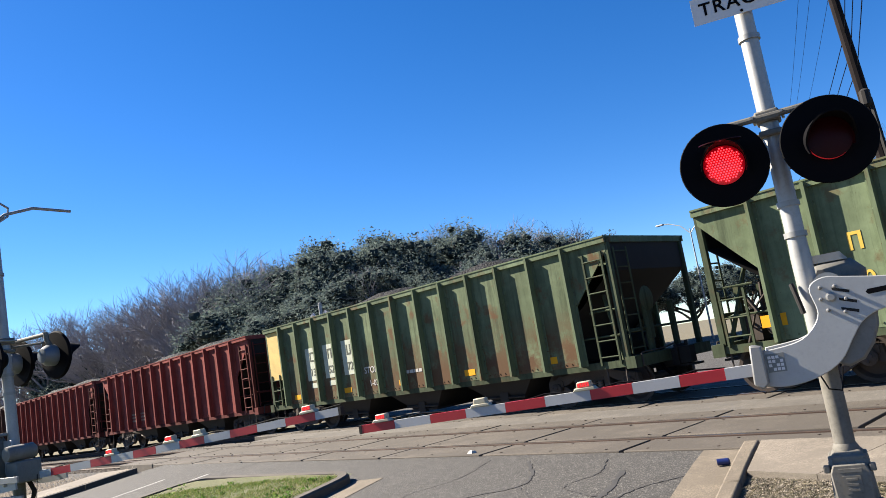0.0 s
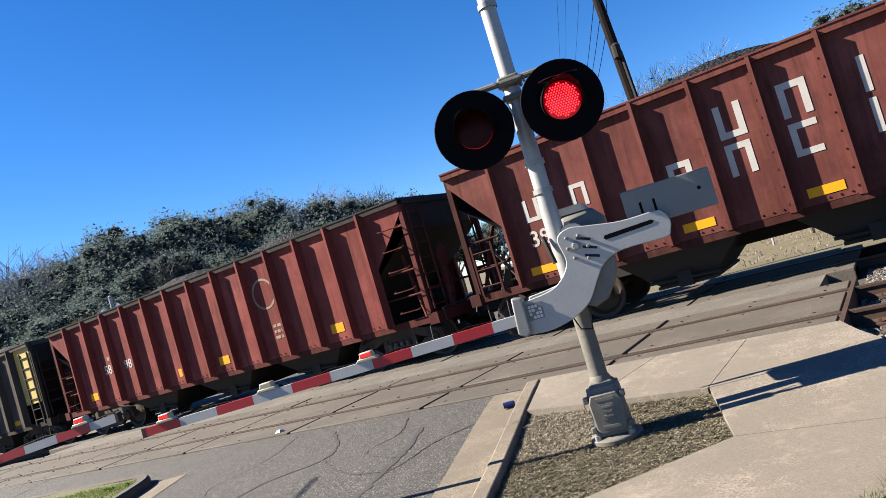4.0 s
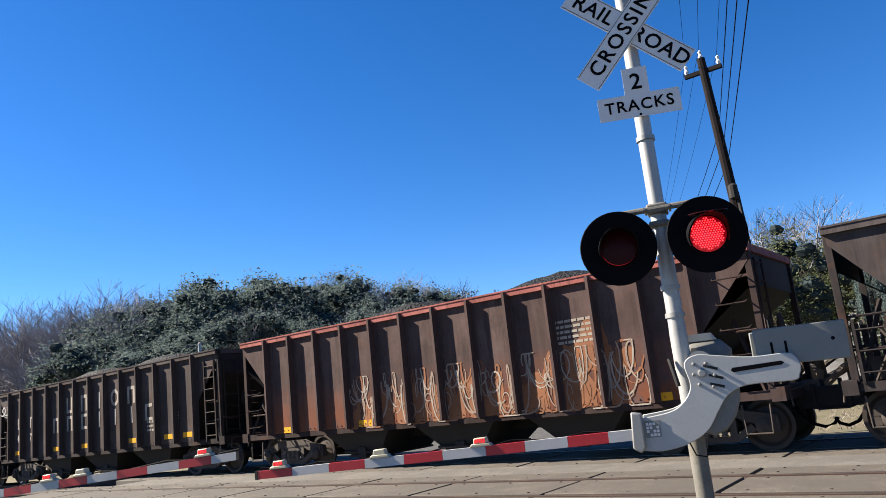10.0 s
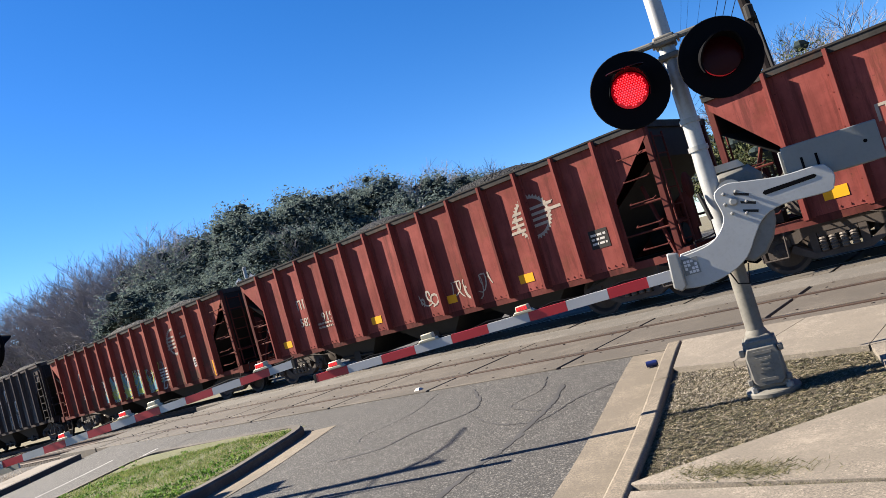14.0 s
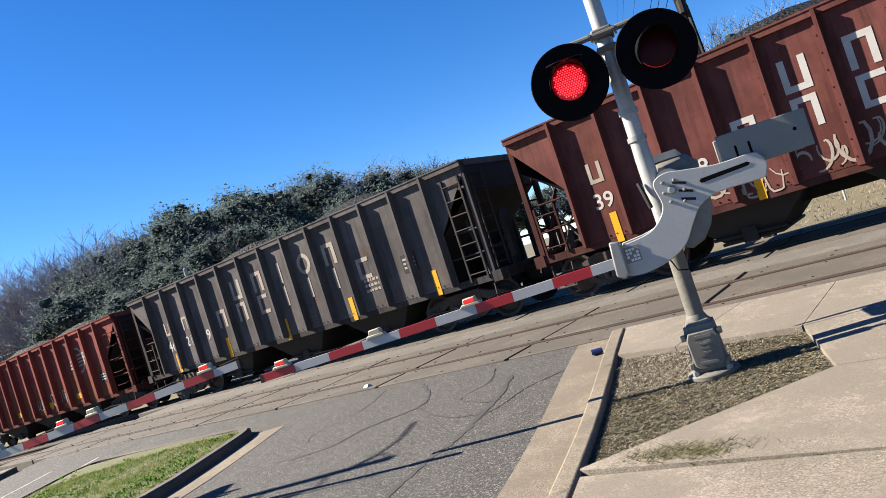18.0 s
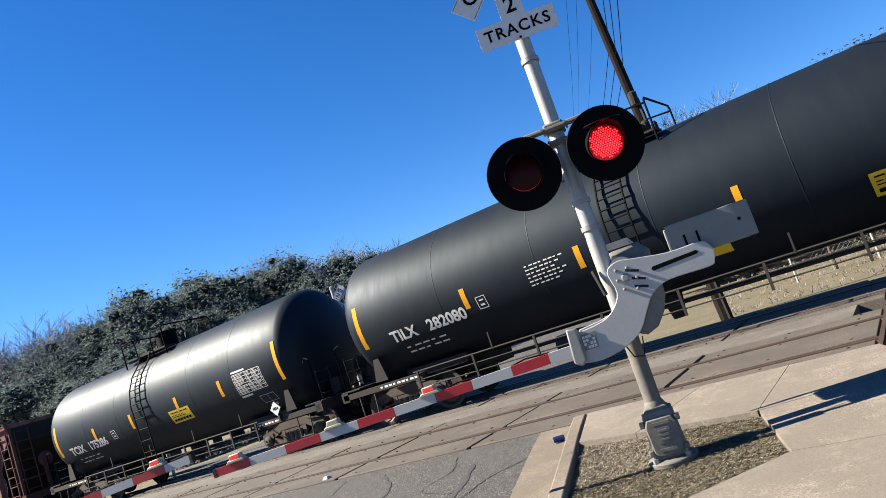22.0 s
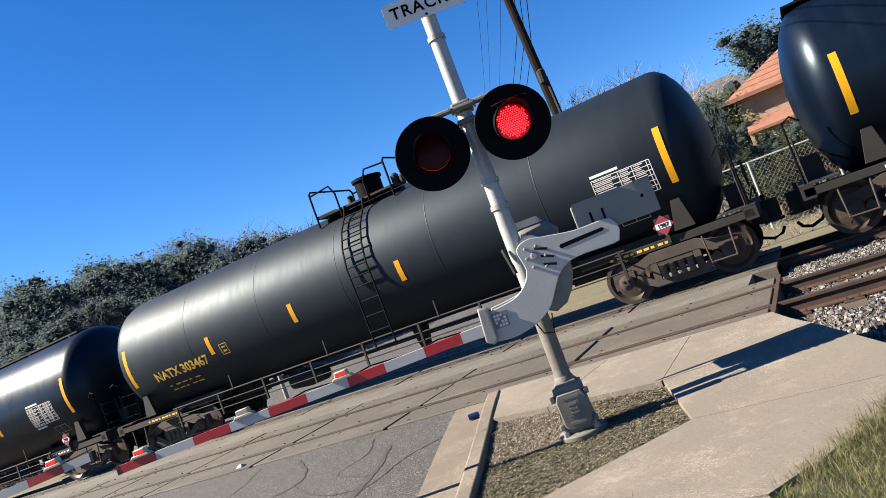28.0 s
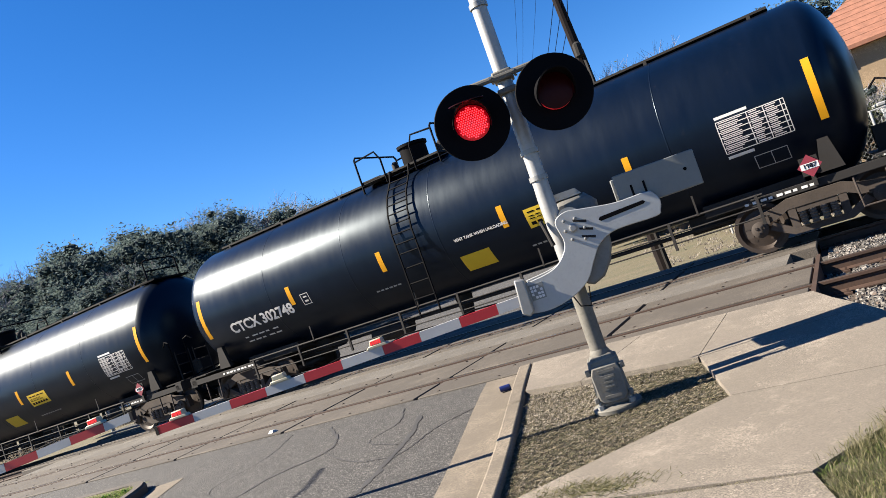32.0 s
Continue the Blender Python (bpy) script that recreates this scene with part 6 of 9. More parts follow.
            reflectors(car, [panel_x(i) for i in (0, 4.3, 6, 10)], 1.15, w=0.36, h=0.2)
        elif k == 3:
            spelled(car, LETTER_WHITE)
            number(car, "38 51", panel_x(1.0), 1.7, 0.4, LETTER_WHITE)
            for i in range(2):
                letter_block(car, panel_x(0.1 + i), SIDE_Y - 0.02, 2.22, 0.3, 0.4, LETTER_WHITE, ("cup", "arch")[i])
            boxed(car, panel_x(9), 1.85, 0.5, 0.36, UNDER, LETTER_WHITE, "dark data panel with a white frame")
            bars(car, panel_x(9.3), SIDE_Y - 0.02, 1.25, 0.8, 0.14, 1, LETTER_WHITE, "white stencil")
            reflectors(car, low_marks + [panel_x(11)], 1.16, w=0.5)
        elif k == 5:
            spelled(car, LETTER_FADED)
            boxed(car, panel_x(11) - 0.1, 1.75, 0.46, 0.85, PATCH_WHITE, None, "white painted patch")
            boxed(car, panel_x(9.9), 2.0, 0.42, 0.3, LETTER_WHITE, BLACK, "white data panel")
            graffiti(car, panel_x(3.5), panel_x(7), SIDE_Y - 0.02, 0.95, 1.5, [LETTER_CREAM, SPRAY_WHITE], 12)
            number(car, "0", panel_x(1.4), 1.5, 0.4, LETTER_CREAM)
            reflectors(car, [panel_x(11) + 0.3], 1.62, tall=True, w=0.42, h=0.2)
            reflectors(car, [panel_x(3.1), panel_x(5.9), panel_x(8.62)], 1.4, tall=True, w=0.4, h=0.1)
        elif k in (6, 8, 13, 14, 15):
            spelled(car, LETTER_CREAM if k in (6, 13) else LETTER_WHITE, start=3)
            number(car, {6: "45 79", 8: "46 20", 13: "46 21 9", 14: "39 69 8", 15: "38 79 0"}[k], panel_x(1.0), 1.66, 0.4, LETTER_CREAM if k == 6 else LETTER_WHITE)
            for i in range(2):
                letter_block(car, panel_x(0.1 + i), SIDE_Y - 0.02, 2.2, 0.28, 0.38, LETTER_CREAM, ("cup", "arch")[i])
            boxed(car, panel_x(10.4), 1.75, 0.42, 0.4, UNDER, LETTER_CREAM, "dark data panel")
            bars(car, panel_x(9.1), SIDE_Y - 0.02, 1.55, 0.5, 0.36, 3, LETTER_CREAM, "faded stencil block")
            if k in (13, 14):
                reflectors(car, [panel_x(i) for i in (0.2, 2.9, 5.6, 8.2, 11)], 1.15, tall=True, w=0.55, h=0.13)
            elif k == 8:
                reflectors(car, [panel_x(11) + 0.1], 1.5, tall=True, w=0.5, h=0.12)
                graffiti(car, panel_x(0.5), panel_x(5), SIDE_Y - 0.02, 1.0, 1.7, [LETTER_CREAM, SPRAY_WHITE], 81)
                graffiti(car, panel_x(7), panel_x(9), SIDE_Y - 0.02, 1.0, 1.6, [SPRAY_WHITE], 82)
            else:
                reflectors(car, low_marks + [panel_x(11)], 1.18, w=0.45, h=0.14)
            if k == 14:
                graffiti(car, panel_x(2), panel_x(5), SIDE_Y - 0.02, 0.95, 1.55, [LETTER_CREAM], 21)
                graffiti(car, panel_x(6.5), panel_x(10), SIDE_Y - 0.02, 0.95, 1.4, [LETTER_CREAM], 22)
            if k == 15:
                graffiti(car, 0.3, panel_x(0.4), SIDE_Y - 0.02, 1.9, 2.5, [SPRAY_WHITE], 31)
                graffiti(car, panel_x(2), panel_x(11.4), SIDE_Y - 0.02, 0.95, 1.75, [LETTER_CREAM, SPRAY_WHITE], 37)
                graffiti(car, panel_x(0), panel_x(2), SIDE_Y - 0.02, 0.9, 1.3, [SPRAY_WHITE], 38)
            if k == 6:
                graffiti(car, 0.1, 0.8, SIDE_Y - 0.02, 2.5, 2.9, [SPRAY_WHITE], 33)
        elif k == 7:
            sprayed_fill(car, panel_x(2.5), panel_x(10.0), SIDE_Y - 0.019, 0.95, 1.9, SPRAY_ORANGE, 4)
            sprayed_fill(car, panel_x(8.2), panel_x(10.2), SIDE_Y - 0.0192, 1.6, 2.75, SPRAY_ORANGE, 7)
            graffiti(car, panel_x(2.5), panel_x(10.2), SIDE_Y - 0.021, 0.95, 2.1, [SPRAY_ORANGE, LETTER_CREAM, LETTER_FADED], 41)
            bars(car, panel_x(9), SIDE_Y - 0.02, 2.4, 0.9, 0.5, 5, LETTER_CREAM, "faded winged emblem bars")
            reflectors(car, [panel_x(0.2), panel_x(3), panel_x(10.6)], 1.05, w=0.4)
        elif k == 9:
            sprayed_fill(car, panel_x(2.9), panel_x(7.2), SIDE_Y - 0.019, 0.9, 2.0, SPRAY_TEAL, 5)
            sprayed_fill(car, panel_x(3.1), panel_x(6.2), SIDE_Y - 0.0195, 0.95, 1.45, SPRAY_LIME, 6)
            graffiti(car, panel_x(3.0), panel_x(7.6), SIDE_Y - 0.021, 0.9, 1.8, [SPRAY_WHITE, SPRAY_TEAL, SPRAY_LIME], 51)
            number(car, "582 790", panel_x(2.0), 1.66, 0.32, LETTER_CREAM)
            for i in range(2):
                letter_block(car, panel_x(1) + i * 0.26, SIDE_Y - 0.02, 2.22, 0.18, 0.28, LETTER_CREAM, ("arch", "arch")[i])
            bars(car, panel_x(1.2), SIDE_Y - 0.02, 1.4, 0.5, 0.16, 2, LETTER_CREAM, "small stencil bars")
            bars(car, panel_x(7.9), SIDE_Y - 0.02, 1.35, 0.7, 0.5, 5, LETTER_WHITE, "white stencil lines")
            saw_emblem(car, panel_x(9.1), 2.3)
            boxed(car, panel_x(10.2), 1.45, 0.34, 0.3, LETTER_WHITE, BLACK, "white data panel")
            reflectors(car, [panel_x(0.3), panel_x(5.4), panel_x(11.2)], 1.1, tall=True, w=0.5)
        elif k in (10, 11, 12, 4):
            number(car, {10: "582 919", 11: "587 13", 12: "585 07", 4: "3 70"}[k], panel_x(1.9), 1.6, 0.32, LETTER_CREAM)
            for i in range(2):
                letter_block(car, panel_x(1) + i * 0.26, SIDE_Y - 0.02, 2.1, 0.18, 0.26, LETTER_CREAM, ("arch", "arch")[i])
            bars(car, panel_x(2.0), SIDE_Y - 0.02, 1.4, 0.7, 0.2, 2, LETTER_CREAM, "small stencil bars")
            saw_emblem(car, panel_x(9.6), 2.3)
            graffiti(car, panel_x(5.5), panel_x(8), SIDE_Y - 0.02, 1.0, 1.5, [LETTER_CREAM], 60 + k)
            boxed(car, panel_x(11), 1.5, 0.4, 0.36, UNDER, LETTER_WHITE, "dark data panel")
            reflectors(car, [panel_x(i) for i in (0, 4, 6.7, 9)], 1.15, w=0.36, h=0.18)
        else:
            bars(car, panel_x(2.5), SIDE_Y - 0.02, 1.3, 1.6, 0.4, 3, LETTER_FADED, "faded stencil")


LABEL_YELLOW = plain("label_yellow", (0.75, 0.5, 0.015), 0.6, 0.0, 0.08)
TANK_WHITE = plain("tank_lettering", (0.72, 0.7, 0.67), 0.6, 0.0, 0.1)


def tank_car(label, length, colour, rough, words, style):
    """A black tank car; x from the front (far) end of the shell, z up from the rail."""
    car = thing("tank_car", label, "tank car", group="tank cars of the train")
    paint = tank_paint("tank_" + style, colour, rough)
    L, R, cz = length, 1.47, 2.33
    def shell(g):
        prof = [(0.05, -0.62)] + [(R * math.cos(a), -0.62 * math.sin(a)) for a in [radians(d) for d in (82, 68, 54, 40, 26, 12)]]
        prof = prof + [(R, 0.0)] + [(R, L * i / 10) for i in range(1, 11)] + [(R * math.cos(a), L + 0.62 * math.sin(a)) for a in [radians(d) for d in (12, 26, 40, 54, 68, 82)]] + [(0.05, L + 0.62)]
        g.lathe(prof, 56, "x", (0, 0, cz))
    put("tank_shell", cached(("shell", paint.name, L), "tank_shell", paint, shell), car, None, "long cylindrical steel tank with domed heads")
    for i in range(1, 6):
        x = L * i / 6
        def seam(g):
            g.lathe([(R, -0.012), (R + 0.003, -0.006), (R + 0.003, 0.006), (R, 0.012)], 56, "x")
        put("seam", cached(("seam", paint.name), "seam", paint, seam), car, pose(x, 0, cz), "welded seam")
    xm = L * {"matte_c": 0.54, "brown_a": 0.475, "matte_b": 0.46}.get(style, 0.45)
    # platform with rails and fittings over the middle
    g = Geo()
    g.lathe([(0.3, R - 0.1), (0.3, R + 0.42), (0.34, R + 0.44), (0.34, R + 0.5), (0.1, R + 0.54)], 20, at=(xm, 0, cz))
    part("manway", g, BLACK, car, "round manway housing on top")
    g = Geo()
    g.box(xm - 1.0, xm + 1.0, -0.85, -0.45, cz + R - 0.06, cz + R - 0.02)
    g.box(xm - 1.0, xm + 1.0, 0.45, 0.85, cz + R - 0.06, cz + R - 0.02)
    g.box(xm - 1.0, xm - 0.5, -0.85, 0.85, cz + R - 0.05, cz + R)
    part("platform", g, UNDER, car, "grated platform")
    for px in (-0.98, 0.98):
        g = Geo()
        g.tube([(xm + px, -0.85, cz + R - 0.25), (xm + px, -0.85, cz + R + 0.5), (xm + px, -0.78, cz + R + 0.56), (xm + px, 0.78, cz + R + 0.56), (xm + px, 0.85, cz + R + 0.5), (xm + px, 0.85, cz + R - 0.25)], 0.022, 6)
        part("handrail", g, BLACK, car, "bent pipe handrail")
    for y in (-0.85, 0.85):
        g = Geo()
        g.tube([(xm - 0.98, y, cz + R + 0.46), (xm - 0.45, y, cz + R + 0.5), (xm - 0.35, y, cz + R + 0.3), (xm - 0.35, y, cz + R - 0.2)], 0.02, 6)
        part("handrail", g, BLACK, car, "bent pipe handrail")
        g = Geo()
        g.tube([(xm + 0.98, y, cz + R + 0.46), (xm + 0.5, y, cz + R + 0.5), (xm + 0.4, y, cz + R + 0.3), (xm + 0.4, y, cz + R - 0.2)], 0.02, 6)
        part("handrail", g, BLACK, car, "bent pipe handrail")
    for px, h, r in ((0.62, 0.3, 0.09), (0.78, 0.22, 0.06), (-0.62, 0.26, 0.07)):
        part("valve", Geo().lathe([(r, R - 0.05), (r, R + h), (r * 0.5, R + h + 0.05)], 10, at=(xm + px, 0.1, cz)), UNDER, car)
    # ladder down the near side, following the shell
    g = Geo()
    for s in (-0.24, 0.24):
        pts = [(xm + s, -0.85, cz + R - 0.02)] + [(xm + s, (R + 0.09) * math.cos(a), cz - (R + 0.09) * math.sin(a)) for a in [radians(d) for d in (232, 215, 200, 185, 170)]] + [(xm + s, -1.5, 0.75)]
        g.tube(pts, 0.02, 5)
    for i in range(9):
        a = radians(230 - i * 7.5)
        y, z = (R + 0.09) * math.cos(a), cz - (R + 0.09) * math.sin(a)
        g.tube([(xm - 0.24, y, z), (xm + 0.24, y, z)], 0.014, 5)
    for i in range(4):
        g.tube([(xm - 0.24, -1.52, 0.8 + 0.32 * i), (xm + 0.24, -1.52, 0.8 + 0.32 * i)], 0.014, 5)
    if style == "gloss_d2" or not style.startswith("gloss"):
        part("ladder", g, BLACK, car, "black side ladder bent round the tank")
    # sill, walkway rail and ends
    for end, sgn in ((0.0, 1), (L, -1)):
        g = Geo()
        g.box(min(end - sgn * 1.0, end + sgn * 2.6), max(end - sgn * 1.0, end + sgn * 2.6), -0.3, 0.3, 0.6, 0.9)
        g.box(min(end - sgn * 0.75, end - sgn * 0.95), max(end - sgn * 0.75, end - sgn * 0.95), -1.45, 1.45, 0.78, 0.98)
        g.box(min(end - sgn * 0.9, end + sgn * 1.4), max(end - sgn * 0.9, end + sgn * 1.4), -1.45, -1.3, 0.82, 0.94)
        g.box(min(end + sgn * 0.6, end + sgn * 2.2), max(end + sgn * 0.6, end + sgn * 2.2), -0.9, 0.9, 0.85, 1.05)
        part("stub_sill", g, UNDER, car, "black end sill and bolster")
        g = Geo()
        g.prism([(end - sgn * 0.0, 1.0), (end + sgn * 0.35, 1.0), (end + sgn * 0.25, 1.5), (end + sgn * 0.1, 1.5)][::sgn], -1.3, -1.2, "y")
        part("saddle", g, UNDER, car, "tank saddle plate")
        g = Geo()
        g.tube([(end - sgn * 0.85, -1.35, 0.95), (end - sgn * 0.85, -1.35, 2.0), (end - sgn * 0.72, -1.33, 2.06), (end - sgn * 0.6, -1.3, 1.95)], 0.018, 5)
        g.tube([(end - sgn * 0.85, -1.4, 0.98), (end - sgn * 0.85, 1.4, 1.25), (end - sgn * 0.85, 1.4, 0.98)], 0.018, 5)
        part("grab_iron", g, BLACK, car, "bent grab iron")
        g = Geo()
        x0 = end - sgn * 0.8
        for yy in (-1.2, -0.75):
            g.tube([(x0, yy, 0.95), (x0, yy, 1.75)], 0.016, 5)
        for q in range(3):
            g.tube([(x0, -1.2, 1.15 + 0.26 * q), (x0, -0.75, 1.15 + 0.26 * q)], 0.014, 5)
        g.box(min(x0, x0 + sgn * 0.3), max(x0, x0 + sgn * 0.3), -0.5, -0.1, 0.98, 1.42)
        g.box(min(end - sgn * 0.95, end - sgn * 0.4), max(end - sgn * 0.95, end - sgn * 0.4), -1.42, 1.42, 0.985, 1.01)
        part("end_rack", g, UNDER, car, "black end ladder, box and walkway")
        g = Geo()
        g.lathe([(0.23, -0.015), (0.25, 0.0), (0.23, 0.015), (0.21, 0.0)], 18, "x", (x0 - sgn * 0.06, 0.35, 1.5))
        g.tube([(x0 - sgn * 0.06, 0.12, 1.5), (x0 - sgn * 0.06, 0.58, 1.5)], 0.012, 5)
        g.tube([(x0 - sgn * 0.06, 0.35, 1.27), (x0 - sgn * 0.06, 0.35, 1.73)], 0.012, 5)
        part("brake_wheel", g, UNDER, car, "hand brake wheel at the tank end")
        coupler(car, end - sgn * 0.55, -sgn)
        truck(car, end + sgn * 0.55)
        if style in ("gloss_b", "gloss_c2", "gloss_e") and sgn > 0 or style in ("gloss_c", "gloss_c2") and sgn < 0:
            g = Geo()
            xx = end + sgn * 0.05
            g.tube([(xx, -0.55, cz + R - 0.2), (xx, -0.55, cz + R + 0.5), (xx, -0.45, cz + R + 0.55), (xx, 0.45, cz + R + 0.55), (xx, 0.55, cz + R + 0.5), (xx, 0.55, cz + R - 0.2)], 0.022, 6)
            g.tube([(xx, -0.55, cz + R + 0.25), (xx, 0.55, cz + R + 0.25)], 0.018, 5)
            g.box(xx - 0.3, xx + 0.3, -0.6, 0.6, cz + R - 0.06, cz + R - 0.02)
            part("end_railing", g, BLACK, car, "railing at the tank end")
    if style.startswith("gloss"):
        g = Geo()
        g.box(0.3, L - 0.3, -0.32, 0.32, cz + R + 0.01, cz + R + 0.05)
        for i in range(8):
            g.box(0.6 + i * (L - 1.2) / 7 - 0.03, 0.6 + i * (L - 1.2) / 7 + 0.03, -0.35, 0.35, cz + R - 0.08, cz + R + 0.02)
        part("running_board", g, UNDER, car, "roof running board")
    g = Geo()
    for z in (0.98, 0.8, 0.64):
        g.tube([(1.2, -1.5, z), (L - 1.2, -1.5, z)], 0.02 if z > 0.9 else 0.014, 5)
    n = 9
    for i in range(n):
        x = 1.3 + (L - 2.6) * i / (n - 1)
        g.box(x - 0.022, x + 0.022, -1.52, -1.48, 0.52, 0.99)
        g.tube([(x, -1.0, 0.72), (x, -1.5, 0.74)], 0.016, 5)
        if i % 2:
            g.box(x + 0.48, x + 0.51, -1.52, -1.5, 0.96, 1.3)
    part("side_rail", g, UNDER, car, "three thin guard rails along the underside")
    g = Geo()
    g.tube([(1.0, -0.4, 0.72), (L - 1.0, -0.4, 0.68)], 0.04, 6)
    g.lathe([(0.16, -0.5), (0.2, 0.0), (0.16, 0.5)], 12, "x", (L * 0.33, -0.5, 0.62))
    g.lathe([(0.12, 0.42), (0.16, 0.6), (0.2, 0.9)], 12, at=(xm, 0, 0))
    part("brake_pipe", g, UNDER, car, "brake pipe and outlet under the tank")
    # markings that follow the curve of the shell
    def curved(x0, x1, z0, z1, mat, name, mlabel, lift=0.004):
        gg = Geo()
        n = 5
        a0, a1 = math.asin((z0 - cz) / R), math.asin((z1 - cz) / R)
        verts = []
        for i in range(n + 1):
            a = a0 + (a1 - a0) * i / n
            y, z = -(R + lift) * math.cos(a), cz + (R + lift) * math.sin(a)
            verts += [(x0, y, z), (x1, y, z)]
        gg.add(verts, [(2 * i, 2 * i + 1, 2 * i + 3, 2 * i + 2) for i in range(n)])
        return part(name, gg, mat, car, mlabel)
    def curved_text(text, x, z, size, mat, align="LEFT"):
        me = text_mesh(text, size, mat, 0.004, None, align).copy()
        for vert in me.vertices:
            a = math.asin(min(0.98, max(-0.98, (z + vert.co.z - cz) / R)))
            vert.co.y = -(R + 0.004 + 0.001) * math.cos(a) + vert.co.y * 0.5
            vert.co.z = z + vert.co.z - cz and cz + (R + 0.005) * math.sin(a)
            vert.co.x += x
        put("lettering", me, car, None, "painted reporting mark")
    for i, x in enumerate((0.05, L * 0.205, L * 0.39, L * 0.597, L * 0.776, L - 0.1)):
        z = 1.75 if i in (0, 5) else 1.85
        curved(x, x + 0.115, z, z + (0.95 if i in (0, 5) else 0.42), YELLOW, "reflector", "yellow reflector strip")
    mark, digits, tone = words
    tall = {"matte_c": 0.3, "gloss_d": 0.37}.get(style, 0.33)
    curved_text(mark, L * 0.06, 1.8, tall, tone)
    curved_text(digits, L * 0.06 + 3.0 * tall, 1.8, tall, tone)
    for r in range(2):
        for j in range(5):
            curved(L * 0.075 + j * 0.22, L * 0.075 + j * 0.22 + (0.17 if (j + r) % 3 else 0.1), 1.5 - r * 0.11, 1.53 - r * 0.11, tone, "stencil", "small stencil line")
    # data table: a ruled grid with small print in its cells
    def ruled(cells, mat, name, mlabel, lift=0.004):
        gg = Geo()
        for x0, x1, z0, z1 in cells:
            verts = []
            for i in range(4):
                a = math.asin((z0 + (z1 - z0) * i / 3 - cz) / R)
                y, z = -(R + lift) * math.cos(a), cz + (R + lift) * math.sin(a)
                verts += [(x0, y, z), (x1, y, z)]
            gg.add(verts, [(2 * i, 2 * i + 1, 2 * i + 3, 2 * i + 2) for i in range(3)])
        tagged(part(name, gg, mat, car, mlabel), kind="stuff")
    tx, tw, tz, th, line = L - (1.32 if style == "matte_c" else 1.5 if style == "gloss_d2" else 1.68), 1.02, 1.74, 0.52, 0.0065
    columns = (0.0, 0.46, 0.7, 0.95, 1.0)
    grid = [(tx, tx + tw, tz + th * r / 6 - line, tz + th * r / 6 + line) for r in range(7)] + [(tx + tw * c - line, tx + tw * c + line, tz, tz + th) for c in columns]
    ruled(grid, TANK_WHITE, "data_table", "white ruled table on the tank side")
    rng = random.Random(int(L * 100) + len(style))
    print_ = []
    for r in range(6):
        for c0, c1 in zip(columns[:3], columns[1:4]):
            for q in range(2):
                w = (c1 - c0) * tw
                x0 = tx + c0 * tw + 0.03
                print_.append((x0, x0 + (w - 0.06) * rng.uniform(0.5, 1.0), tz + th * (r + 0.24 + 0.4 * q) / 6, tz + th * (r + 0.4 + 0.4 * q) / 6))
    print_.append((tx, tx + 0.5, tz + th + 0.04, tz + th + 0.085))
    print_.append((tx, tx + 0.4, tz - 0.09, tz - 0.045))
    ruled(print_, TANK_WHITE, "table_print", "small white print bars")
    fx, fz = L - 1.15, 1.36
    ruled([(fx, fx + 0.5, fz, fz + 0.012), (fx, fx + 0.5, fz + 0.2, fz + 0.212), (fx, fx + 0.012, fz, fz + 0.2), (fx + 0.25, fx + 0.262, fz, fz + 0.2), (fx + 0.488, fx + 0.5, fz, fz + 0.2)], GALV, "stencil_frame", "thin empty stencil frame")
    ex, ez = L * 0.06 + (7.6 if style == "matte_c" else 7.0) * tall, 1.76
    ruled([(ex, ex + 0.22, ez, ez + 0.014), (ex, ex + 0.22, ez + 0.24, ez + 0.254), (ex, ex + 0.014, ez, ez + 0.25), (ex + 0.206, ex + 0.22, ez, ez + 0.25), (ex + 0.06, ex + 0.16, ez + 0.16, ez + 0.19), (ex + 0.06, ex + 0.16, ez + 0.06, ez + 0.1)], tone, "boxed_mark", "small boxed stencil mark")
    for x0 in (0.2, L - 1.5):
        ruled_sill = Geo()
        for q in range(9):
            ruled_sill.box(x0 + q * 0.12, x0 + q * 0.12 + (0.09 if q % 3 else 0.06), -1.455, -1.452, 0.86, 0.9)
        tagged(part("sill_print", ruled_sill, tone, car, "small painted bars on the sill"), kind="stuff")
    if style != "matte_c":
        lx, lz = (xm + 1.1, 1.6) if style == "grey_a" else (xm + 3.6, 1.42) if style == "brown_a" else (xm + 3.75, 1.38) if style == "matte_b" else (xm + 2.5, 1.68)
        curved(lx, lx + 0.86, lz, lz + 0.36, LABEL_YELLOW, "warning_label", "yellow warning label with thin dark print")
        for r, (w, h) in enumerate(((0.74, 0.06), (0.6, 0.018), (0.52, 0.018), (0.74, 0.025))):
            z = lz + (0.05, 0.16, 0.21, 0.28)[r]
            n = 6 if h > 0.05 else 4
            for j in range(n):
                curved(lx + 0.06 + w * j / n, lx + 0.06 + w * (j + 0.78) / n, z, z + h, BLACK, "label_print", "dark bar of print", 0.007)
    if style in ("matte_b", "gloss_c", "gloss_d", "gloss_d2", "brown_a"):
        curved(xm + 0.9, xm + 1.55, 1.3, 1.62, LABEL_YELLOW, "warning_label", "yellow warning label")
    if style == "gloss_d2":
        curved_text("VENT TANK WHEN UNLOADING", L * 0.52, 1.94, 0.078, TANK_WHITE)
    if style == "matte_b":
        ruled([(L * 0.315 + 0.105 * q, L * 0.315 + 0.105 * q + (0.08 if (q + r) % 3 else 0.05), 2.22 - 0.075 * r, 2.243 - 0.075 * r) for r in range(6) for q in range(8 - r % 3)], TANK_WHITE, "stencil_block", "white lines of small print")
